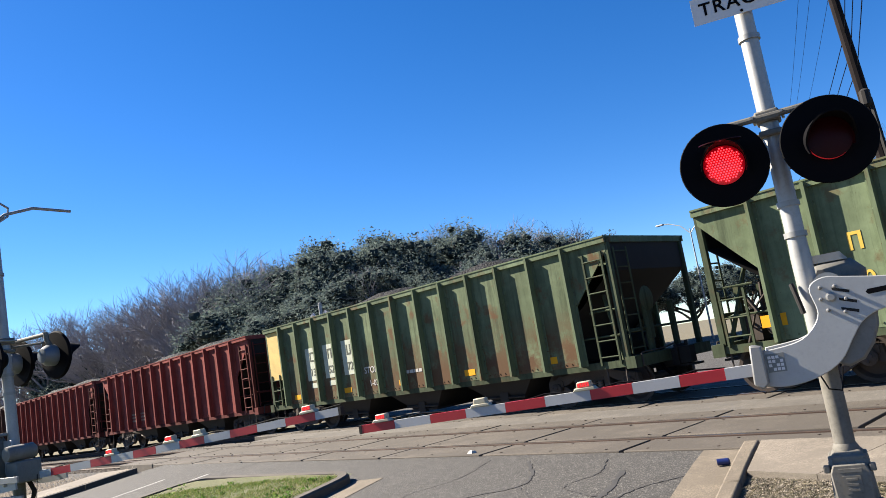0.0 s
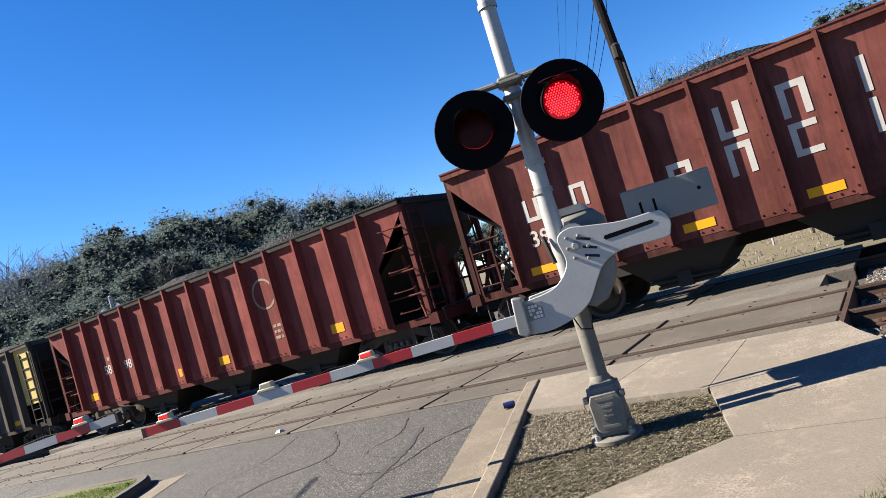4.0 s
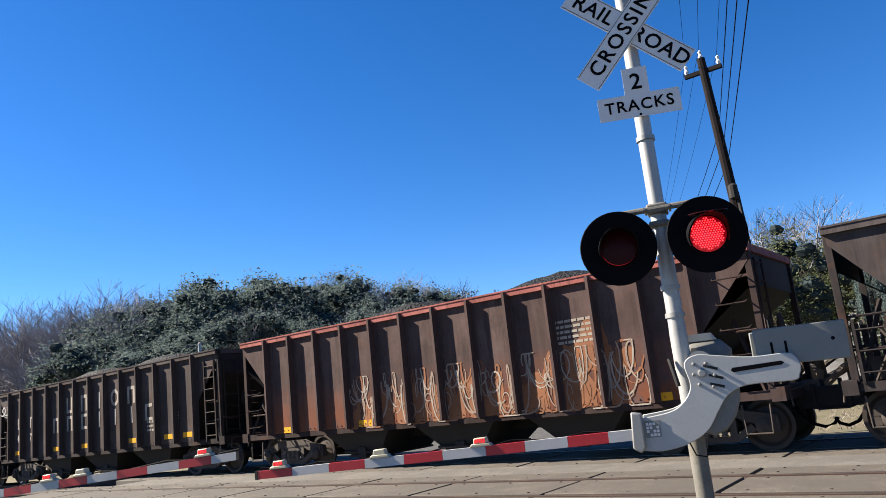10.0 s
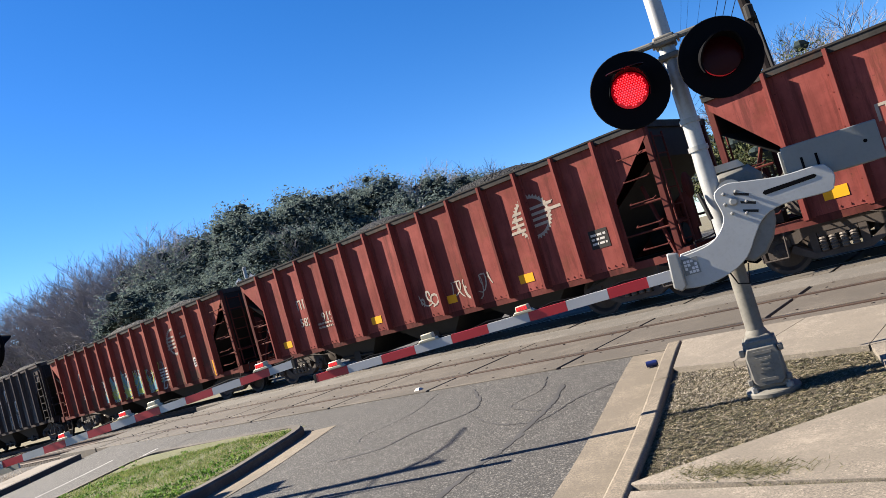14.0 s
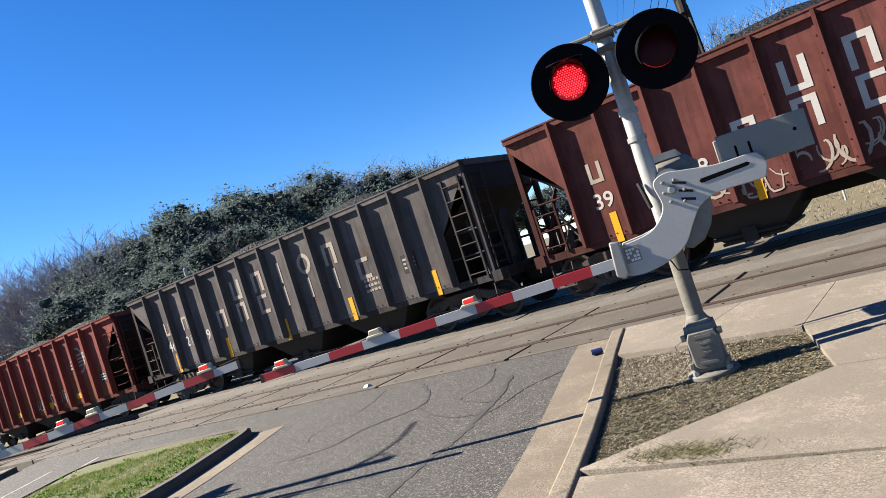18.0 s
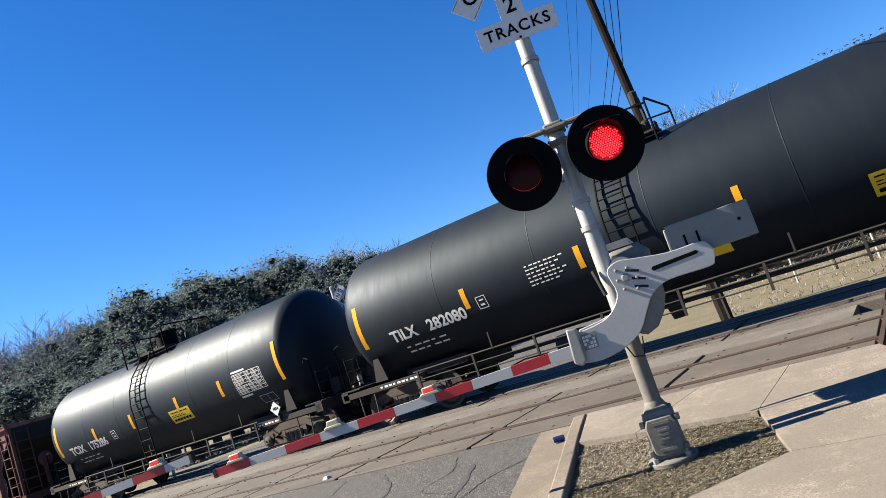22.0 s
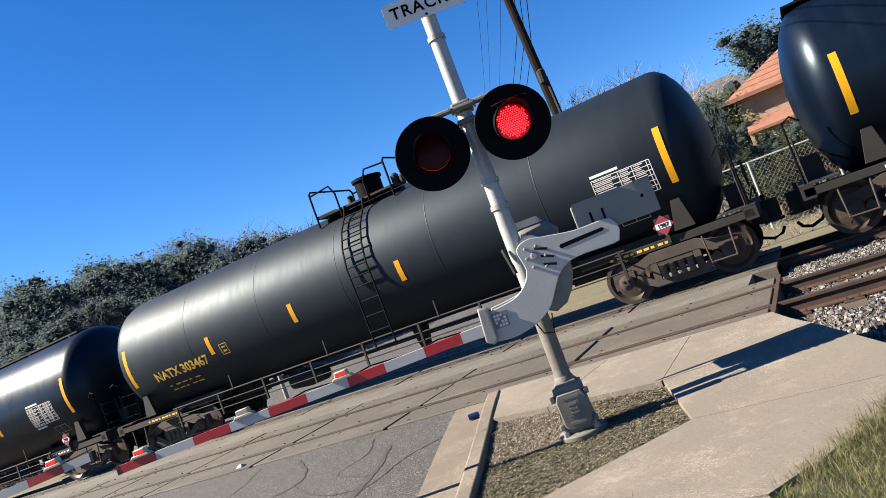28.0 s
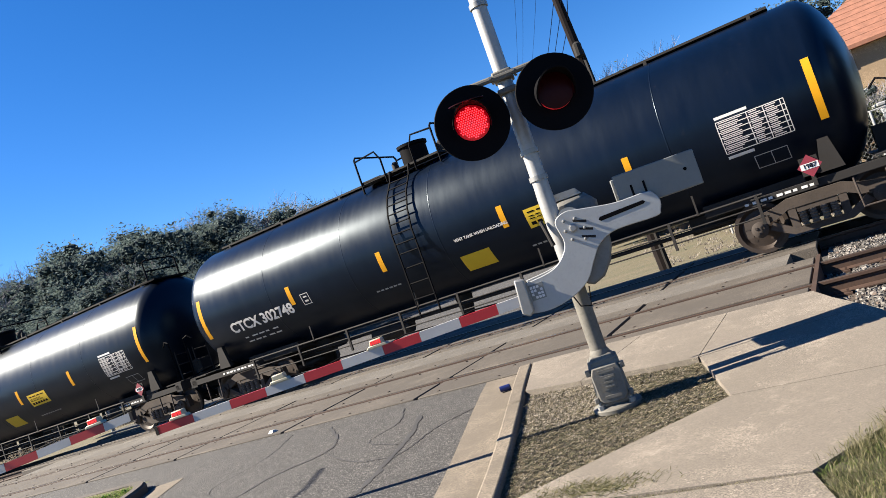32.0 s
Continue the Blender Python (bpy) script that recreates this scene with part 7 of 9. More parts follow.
    if style.startswith("gloss"):
        ruled([(L * 0.62 + 0.11 * q, L * 0.62 + 0.11 * q + 0.08, 1.36, 1.39) for q in range(9)] + [(L * 0.36 + 0.11 * q, L * 0.36 + 0.11 * q + 0.08, 1.5, 1.53) for q in range(6)], GALV, "stencil_line", "faint line of small print")
    # diamond placard on its holder
    g = Geo()
    px, pz = L - 0.45, 1.16
    g.prism([(px, pz - 0.175), (px + 0.175, pz), (px, pz + 0.175), (px - 0.175, pz)], -1.53, -1.525, "y")
    plac = part("placard", g, SPRAY_RED if style != "grey_a" else WHITE, car, "diamond hazard placard reading a number")
    g = Geo()
    g.box(px - 0.125, px + 0.125, -1.533, -1.53, pz - 0.045, pz + 0.045)
    part("placard_strip", g, WHITE, plac)
    put("lettering", text_mesh("1987" if style != "grey_a" else "1824", 0.095, BLACK), plac, pose(px, -1.537, pz), "black number")
    g = Geo()
    g.box(px - 0.13, px + 0.13, -1.5, -1.47, pz - 0.14, pz + 0.14)
    g.box(px - 0.03, px + 0.03, -1.5, -1.4, 0.85, pz)
    part("placard_holder", g, UNDER, car, "black placard holder on the sill")
    if style == "gloss_c":
        graffiti(car, 4.4, 5.5, -1.475, 1.62, 1.95, [TANK_WHITE, LETTER_CREAM], 71, 0.45)
    return car


def build_tanks():
    charcoal = (0.0052, 0.008, 0.0125)
    data = [
        (229.3, 10.25, "short charcoal tank car with white lettering", (0.0085, 0.013, 0.0185), 0.5, ("TCIX", "175286", TANK_WHITE), "grey_a"),
        (242.1, 13.95, "dull black tank car with yellow labels", charcoal, 0.55, ("TILX", "282080", TANK_WHITE), "matte_b"),
        (258.5, 14.05, "brownish black tank car, dusty", (0.0125, 0.0105, 0.013), 0.72, ("CTCX", "733283", TANK_WHITE), "brown_a"),
        (274.65, 14.05, "glossy black tank car with a bright sky sheen", (0.0013, 0.004, 0.011), 0.32, ("VMSX", "311590", TANK_WHITE), "gloss_b"),
        (291.0, 14.05, "glossy black tank car with large white lettering", (0.0013, 0.004, 0.011), 0.32, ("VMSX", "300377", TANK_WHITE), "gloss_d"),
        (307.45, 13.6, "matte charcoal tank car with yellow lettering", (0.0098, 0.0138, 0.02), 0.5, ("NATX", "303467", LETTER_YELLOW), "matte_c"),
        (323.6, 14.05, "glossy black tank car with end railings", (0.0013, 0.004, 0.011), 0.32, ("VMSX", "311189", TANK_WHITE), "gloss_c2"),
        (339.9, 14.05, "glossy black tank car with pale graffiti", (0.0013, 0.004, 0.011), 0.32, ("VMSX", "311909", TANK_WHITE), "gloss_c"),
        (356.25, 13.75, "glossy blue-black tank car with white lettering", (0.001, 0.0042, 0.013), 0.29, ("CTCX", "302748", TANK_WHITE), "gloss_d2"),
        (372.5, 14.0, "glossy black tank car at the end of view", (0.0013, 0.004, 0.011), 0.32, ("VMSX", "311204", TANK_WHITE), "gloss_e"),
    ]
    for x, length, label, colour, rough, words, style in data:
        CARS.append((tank_car(label, length, colour, rough, words, style), x))


def build_head():
    """The covered hopper and the three engines at the head of the train."""
    first = -7 * BOX_PITCH - 0.75
    car = thing("covered_hopper", "pale grey covered hopper behind the engines", "hopper car", group="freight cars of the coal train")
    pale = car_paint("pale_grey", (0.55, 0.53, 0.5), 0.2, 0.4)
    g = Geo()
    g.prism([(-1.5, 0.9), (-0.6, 0.5), (0.6, 0.5), (1.5, 0.9), (1.56, 2.2), (1.5, 3.4), (0.9, 4.1), (-0.9, 4.1), (-1.5, 3.4), (-1.56, 2.2)], 1.4, 14.8, "x")
    part("body", g, pale, car, "rounded grey body", smooth=False)
    for x in (0.3, 15.9):
        part("end_platform", Geo().box(x - 0.5, x + 0.5, -1.4, 1.4, 0.75, 0.95), UNDER, car)
        part("end_post", Geo().tube([(x, -1.3, 0.9), (x, -1.3, 3.9), (x, 1.3, 3.9), (x, 1.3, 0.9)], 0.05, 6), UNDER, car)
    part("roof_walk", Geo().box(1.2, 15.0, -0.35, 0.35, 4.16, 4.2), UNDER, car, "grated walk along the roof")
    part("centre_sill", Geo().box(-0.6, 16.8, -0.3, 0.3, 0.55, 0.9), UNDER, car)
    for x in (3.2, 8.1, 13.0):
        part("outlet", Geo().prism([(x - 1.2, 0.9), (x - 0.4, 0.35), (x + 0.4, 0.35), (x + 1.2, 0.9)], -0.8, 0.8, "y"), pale, car, "sloping bottom outlet", smooth=False)
    for x in (1.6, 14.6):
        truck(car, x)
    CARS.append((car, first - 17.2))
    orange, dark = plain("engine_orange", (0.6, 0.2, 0.05), 0.5, 0.0, 0.2), plain("engine_dark", (0.03, 0.028, 0.027), 0.5, 0.0, 0.2)
    for k in range(3):
        eng = thing("locomotive", "orange and black diesel locomotive at the head of the train", "locomotive", group="engines of the train")
        part("frame", Geo().box(0, 21.5, -1.5, 1.5, 0.9, 1.4), dark, eng)
        part("hood", Geo().box(4.5, 20.5, -1.0, 1.0, 1.4, 4.0), orange, eng, "orange engine hood", None, 0.08)
        part("radiator", Geo().prism([(-1.0, 3.0), (-1.55, 3.5), (-1.55, 4.3), (1.55, 4.3), (1.55, 3.5), (1.0, 3.0)], 15, 20.6, "x"), dark, eng, "wide dark radiator", None, 0.06)
        part("hood_end", Geo().box(20.5, 20.56, -0.7, 0.7, 1.6, 3.0), dark, eng, "dark doors on the hood's end")
        cab = part("cab", Geo().box(1.8, 4.5, -1.5, 1.5, 1.4, 4.3), orange, eng, "driver's cab", None, 0.08)
        part("cab_window", Geo().box(2.4, 3.8, -1.51, -1.49, 3.2, 3.9), BLACK, cab)
        part("nose", Geo().box(0.3, 1.8, -1.0, 1.0, 1.4, 3.0), orange, eng, "short nose", None, 0.08)
        part("fuel_tank", Geo().box(7.5, 13.5, -1.3, 1.3, 0.4, 0.95), dark, eng)
        part("exhaust", Geo().box(9.0, 10.2, -0.4, 0.4, 4.0, 4.35), dark, eng, "exhaust stack", None, 0.04)
        part("end_step", Geo().box(21.3, 21.6, -1.5, 1.5, 0.4, 0.9), WHITE, eng, "pale end steps")
        part("railing", Geo().tube([(1, -1.48, 2.3), (21.4, -1.48, 2.3), (21.4, 1.48, 2.3)], 0.03, 5), WHITE, eng)
        for px in (1, 5, 9, 13, 17, 21.4):
            part("stanchion", Geo().tube([(px, -1.48, 1.4), (px, -1.48, 2.3)], 0.025, 5), WHITE, eng)
        for tx in (3.6, 17.6):
            truck(eng, tx)
        CARS.append((eng, first - 17.2 - 22.6 * (k + 1)))


build_hoppers()
build_tanks()
build_head()


# ---- beyond the tracks ----
EYE = Vector((2.1, -5.8, 1.6))


def bearing(az, dist):
    """A place by its bearing from where the camera stands: degrees to the left of +y, and metres."""
    return EYE.x - dist * math.sin(radians(az)), EYE.y + dist * math.cos(radians(az))


def branching(g, p, d, length, r, depth, rng, spread=0.55, tips=None):
    q = p + d * length
    mid = (p + q) / 2 + Vector((rng.uniform(-1, 1), rng.uniform(-1, 1), rng.uniform(-0.3, 0.6))) * length * 0.07
    g.tube([p, mid, q] if depth > 1 else [p, q], r, 6 if depth > 2 else 3, r * 0.62)
    if tips is not None and depth <= 2:
        tips.append(q)
    if depth == 0:
        return
    for _ in range(3):
        a = Vector((rng.uniform(-1, 1), rng.uniform(-1, 1), rng.uniform(-0.35, 0.75)))
        nd = (d + a * spread * 1.5).normalized()
        branching(g, p + (q - p) * rng.uniform(0.55, 1.0), nd, length * rng.uniform(0.6, 0.85), r * 0.55, depth - 1, rng, spread, tips)


def bare_tree(seed, height):
    rng = random.Random(seed)
    t = thing("bare_tree", "leafless winter tree with fine grey twigs", "tree", group="trees behind the tracks")
    g = Geo()
    g.tube([(0, 0, -0.3), (0.1, 0, height * 0.16), (0.05, 0.1, height * 0.3)], height * 0.028, 8, height * 0.02)
    part("trunk", g, BARK, t, "grey trunk")
    g = Geo()
    for k in range(6):
        a = k * 1.05 + rng.uniform(-0.3, 0.3)
        d = Vector((math.cos(a) * 0.75, math.sin(a) * 0.75, rng.uniform(0.6, 1.2))).normalized()
        branching(g, Vector((0.05, 0.1, height * rng.uniform(0.2, 0.32))), d, height * 0.22, height * 0.013, 5, rng, 0.6)
    part("crown", g, TWIG, t, "crown of bare twigs", smooth=False)
    return t


def oak_tree(seed, height, wide=1.0, leaves=36000, mat=None):
    rng = random.Random(seed)
    t = thing("live_oak", "dense dark evergreen oak with an uneven crown", "tree", group="trees behind the tracks")
    g = Geo()
    g.tube([(0, 0, -0.3), (0.15, 0, height * 0.15), (0.1, 0.15, height * 0.3)], height * 0.035, 8, height * 0.024)
    part("trunk", g, BARK, t, "dark trunk")
    limbs, tips = Geo(), []
    for k in range(6):
        a = k * 1.05 + rng.uniform(-0.3, 0.3)
        d = Vector((math.cos(a) * 0.9 * wide, math.sin(a) * 0.9 * wide, rng.uniform(0.5, 1.2))).normalized()
        branching(limbs, Vector((0.1, 0.1, height * rng.uniform(0.14, 0.3))), d, height * 0.25, height * 0.016, 4, rng, 0.55, tips)
    part("branchwork", limbs, BARK, t, "spreading limbs")
    # Dark blobs at the branch tips put the crown's inner shade into colour.
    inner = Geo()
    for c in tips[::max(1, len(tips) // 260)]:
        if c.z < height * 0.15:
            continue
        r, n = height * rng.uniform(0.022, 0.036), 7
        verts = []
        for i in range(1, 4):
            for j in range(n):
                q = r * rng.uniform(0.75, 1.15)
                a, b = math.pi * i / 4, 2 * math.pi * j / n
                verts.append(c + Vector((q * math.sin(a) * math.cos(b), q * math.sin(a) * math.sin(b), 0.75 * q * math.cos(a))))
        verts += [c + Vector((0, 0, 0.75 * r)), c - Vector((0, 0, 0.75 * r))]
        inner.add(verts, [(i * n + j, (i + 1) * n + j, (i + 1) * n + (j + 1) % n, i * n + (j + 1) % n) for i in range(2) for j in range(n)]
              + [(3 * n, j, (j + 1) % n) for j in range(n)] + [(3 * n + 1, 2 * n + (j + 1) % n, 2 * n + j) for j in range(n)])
    part("inner_crown", inner, SHADED_LEAF, t, "dark blobs that stand for shade inside the crown", smooth=False)
    g = Geo()
    for i in range(leaves):
        c = rng.choice(tips)
        v = Vector((rng.gauss(0, 1), rng.gauss(0, 1), rng.gauss(0, 0.8))).normalized()
        p = c + v * height * 0.068 * rng.uniform(0.45, 1.1)
        if p.z < height * 0.12:
            continue
        s = height * rng.uniform(0.006, 0.013) * (0.6 if mat else 0.9)
        a, b = Vector((rng.uniform(-1, 1), rng.uniform(-1, 1), rng.uniform(-0.6, 0.6))).normalized() * s, Vector((rng.uniform(-1, 1), rng.uniform(-1, 1), rng.uniform(-1, 1))).normalized() * s
        g.add([p - a, p + b, p + a], [(0, 1, 2)])
    part("crown", g, mat or LEAF, t, "crown of small dark leaves", smooth=False)
    return t


def bare_bush(seed, height, wide, rods=420):
    """A round, dense winter bush: rods that fan up from the foot and end in sprays of fine twigs."""
    rng = random.Random(seed)
    t = thing("bare_bush", "round dense leafless bush of fine grey-brown twigs", "bush", group="bare bushes of the gardens")
    twigs = Geo()
    for i in range(9):
        a = i * 0.7
        stem = Geo().tube([(0.12 * math.cos(a), 0.12 * math.sin(a), -0.3), (wide * 0.12 * math.cos(a), wide * 0.12 * math.sin(a), height * 0.3), (wide * 0.24 * math.cos(a), wide * 0.24 * math.sin(a), height * 0.55)], 0.06, 6, 0.03)
        part("stem", stem, BARK, t)
    for i in range(rods):
        a, b = rng.uniform(0, 6.28), math.acos(rng.uniform(-0.95, 1.0))
        q = rng.uniform(0.4, 1.0) ** 0.5
        c = Vector((0.5 * wide * q * math.sin(b) * math.cos(a), 0.5 * wide * q * math.sin(b) * math.sin(a), height * (0.5 + 0.46 * q * math.cos(b))))
        out = Vector((math.cos(a) * math.sin(b), math.sin(a) * math.sin(b), 0.7 + 0.5 * math.cos(b))).normalized()
        for k in range(13):
            d = (out + Vector((rng.gauss(0, 0.45), rng.gauss(0, 0.45), rng.gauss(0, 0.4)))).normalized()
            p = c + Vector((rng.gauss(0, 0.12), rng.gauss(0, 0.12), rng.gauss(0, 0.12)))
            n = d.orthogonal().normalized() * rng.uniform(0.014, 0.026)
            e = p + d * rng.uniform(0.35, 0.8)
            m = (p + e) / 2 + Vector((rng.gauss(0, 0.04), rng.gauss(0, 0.04), 0.05))
            twigs.add([p - n, p + n, m + n * 0.8, m - n * 0.8, e], [(0, 1, 2, 3), (3, 2, 4)])
    part("crown", twigs, BUSH_TWIG, t, "crown of fine bare twigs", smooth=False)
    return t


def build_trees():
    for seed, az, dist, height, wide in ((51, 91.3, 70, 6.6, 5.0), (52, 92.5, 74, 5.0, 3.6), (53, 89.6, 66, 4.0, 4.0), (54, 88.6, 72, 3.6, 3.6), (55, 87.9, 84, 4.0, 4.2)):
        x, y = bearing(az, dist)
        bare_bush(seed, height, wide).matrix_basis = pose(x, y, rise(y) - 0.15 + dip(x, y))
    oaks = [oak_tree(1, 11), oak_tree(2, 11, 1.15), oak_tree(3, 11, 0.9)]
    scrubs = [oak_tree(14, 11, 1.2, 42000, SCRUB)]
    bares = [bare_tree(4, 11), bare_tree(5, 11), bare_tree(6, 11)]
    used = set()
    top = {t: sorted(v.co.z for part_ in t.children for v in part_.data.vertices)[-12] for t in oaks + bares + scrubs}
    rng = random.Random(8)
    # bearing, distance, top elevation, kind
    row = [(34.3, 72, 7.3, "o"), (36.2, 68, 8.7, "o"), (38.7, 70, 9.2, "b"), (39.6, 66, 8.3, "o"), (41.2, 68, 9.6, "b"), (43.4, 66, 10.6, "b"), (44.6, 62, 10.3, "o"), (46.1, 64, 10.9, "b"), (48.5, 62, 10.8, "o"), (50.6, 64, 10.2, "o"), (53.1, 60, 10.9, "o"), (55.3, 62, 10.2, "o"),
           (57, 60, 9.8, "b"), (59.3, 62, 10.3, "b"), (56.4, 63, 10.0, "o"), (63.6, 64, 9.9, "b"), (40.4, 64, 9.4, "b"), (37.6, 66, 9.0, "b"), (42.2, 64, 10.0, "b"), (65.2, 66, 9.7, "b"), (60.0, 58, 8.8, "o"), (58, 64, 10.1, "b"), (60.6, 64, 10.5, "b"), (61.5, 62, 10.2, "b"), (62.8, 66, 10.0, "b"), (64.5, 66, 9.4, "b"), (66, 72, 9.2, "b"), (67.4, 74, 8.2, "b"), (68.8, 76, 8.2, "b"), (70.2, 80, 7.9, "b"), (71.5, 84, 7.9, "b"), (73.4, 88, 7.5, "b"),
           (75.2, 92, 7.4, "b"), (77.0, 98, 6.6, "b"), (76.2, 120, 5.6, "b"), (78.4, 140, 4.6, "b"), (79.8, 165, 4.0, "b"), (81.2, 190, 3.6, "b"), (82.6, 190, 3.6, "b"), (83.4, 210, 3.2, "b"), (84.2, 230, 2.9, "b"), (85.0, 240, 2.6, "b"), (86.0, 260, 2.3, "b"), (87.0, 280, 2.1, "b"),
           (37, 56, 6.8, "o"), (40, 54, 7.4, "o"), (42.4, 56, 8.0, "b"), (45.6, 52, 7.9, "o"), (49.4, 50, 8.1, "o"), (52, 52, 8.5, "b"), (55, 50, 8.0, "o"), (58.6, 54, 7.8, "o"), (61.8, 56, 7.6, "b"), (64.6, 60, 7.4, "b"), (67.6, 68, 6.4, "b"), (70.6, 78, 5.8, "b"), (74.5, 95, 4.8, "b"), (78.5, 130, 2.8, "o"), (72.6, 90, 5.0, "o"), (69.2, 84, 5.0, "o"),
           (33, 80, 5.4, "o"), (31, 90, 4.6, "b"), (28, 85, 4.2, "o"), (24, 95, 3.8, "o"), (20, 90, 3.4, "b"), (16, 70, 4.4, "o"),
           (10.6, 44, 11.0, "b"), (8.7, 50, 10.2, "b"), (13.6, 54, 10.6, "b"), (5.6, 27, 7.6, "n"), (-7, 60, 9.6, "o"), (-3.0, 66, 10.2, "o"), (-11, 50, 8.0, "b"), (-16, 55, 7.5, "o"), (-22, 60, 7.0, "o"),
           (1.6, 29, 3.4, "s"), (0.2, 28, 2.6, "b"), (-2.4, 29, 3.6, "b"), (-1.2, 28, 2.8, "s"), (-4.2, 31, 3.2, "b"), (97.5, 95, 2.3, "o"), (95.2, 100, 2.1, "o"), (100, 90, 2.2, "o"), (11.2, 41, 9.0, "s"), (12.8, 46, 7.4, "s"), (88.5, 95, 0.9, "b"), (88.0, 100, 0.7, "b"), (89.0, 92, 0.6, "b"), (99, 95, 2.0, "o")]
    for az, dist, el, kind in row:
        source = rng.choice({"o": oaks, "n": oaks, "b": bares, "s": scrubs}[kind])
        x, y = bearing(az, dist)
        h = (1.7 - dip(x, y) + dist * math.tan(radians(el))) / top[source]
        sunk = 0.0
        if kind == "s":
            h *= 1.35
            sunk = 0.35 / 1.35 * h * top[source]
        m = pose(x, y, rise(y) - 0.15 + dip(x, y) - sunk, 0, 0, rng.uniform(0, 360))
        wide = h * rng.uniform(0.95, 1.25) if kind == "o" else 0.3 * h if kind == "n" else h
        if source in used:
            ob = copy_thing(source, m)
        else:
            used.add(source)
            ob = source
            ob.matrix_basis = m
        ob.scale = (wide, wide, h)


def build_brush():
    rng = random.Random(17)
    g = Geo()
    def tuft(x, y, z, h, n, lean=0.5, w=0.02):
        for _ in range(n):
            a = rng.uniform(0, 6.28)
            dx, dy = math.cos(a) * lean * h * rng.random(), math.sin(a) * lean * h * rng.random()
            q = rng.uniform(0, 6.28)
            ox, oy = math.cos(q) * w, math.sin(q) * w
            hh = h * rng.uniform(0.5, 1.0)
            g.add([(x - ox, y - oy, z), (x + ox, y + oy, z), (x + dx, y + dy, z + hh)], [(0, 1, 2)])
    for _ in range(7000):
        x, y = -16.6 - 50 * rng.random() ** 1.4, rng.uniform(-6.5, 1.5)
        if (Vector((x, y, 0)).dot(ACROSS)) > -16.7 or y < -5.0 + (x + 20) * -0.04 + rng.uniform(-0.5, 0.5):
            continue
        tuft(x, y, -0.15 + dip(x, y), rng.uniform(0.12, 0.5), 11, 1.5, 0.009)
    for _ in range(7000):
        x, y = rng.uniform(-45, 30), rng.uniform(13.5, 34)
        if -24 < x + 0.318 * y < 2:
            continue
        tuft(x, y, rise(y) - 0.14, rng.uniform(0.06, 0.22), 6, 1.2, 0.014)
    tagged(part("dry_brush", g, BRUSH, None, smooth=False), "dry brown brush and weeds along the railway", "brush", kind="stuff")


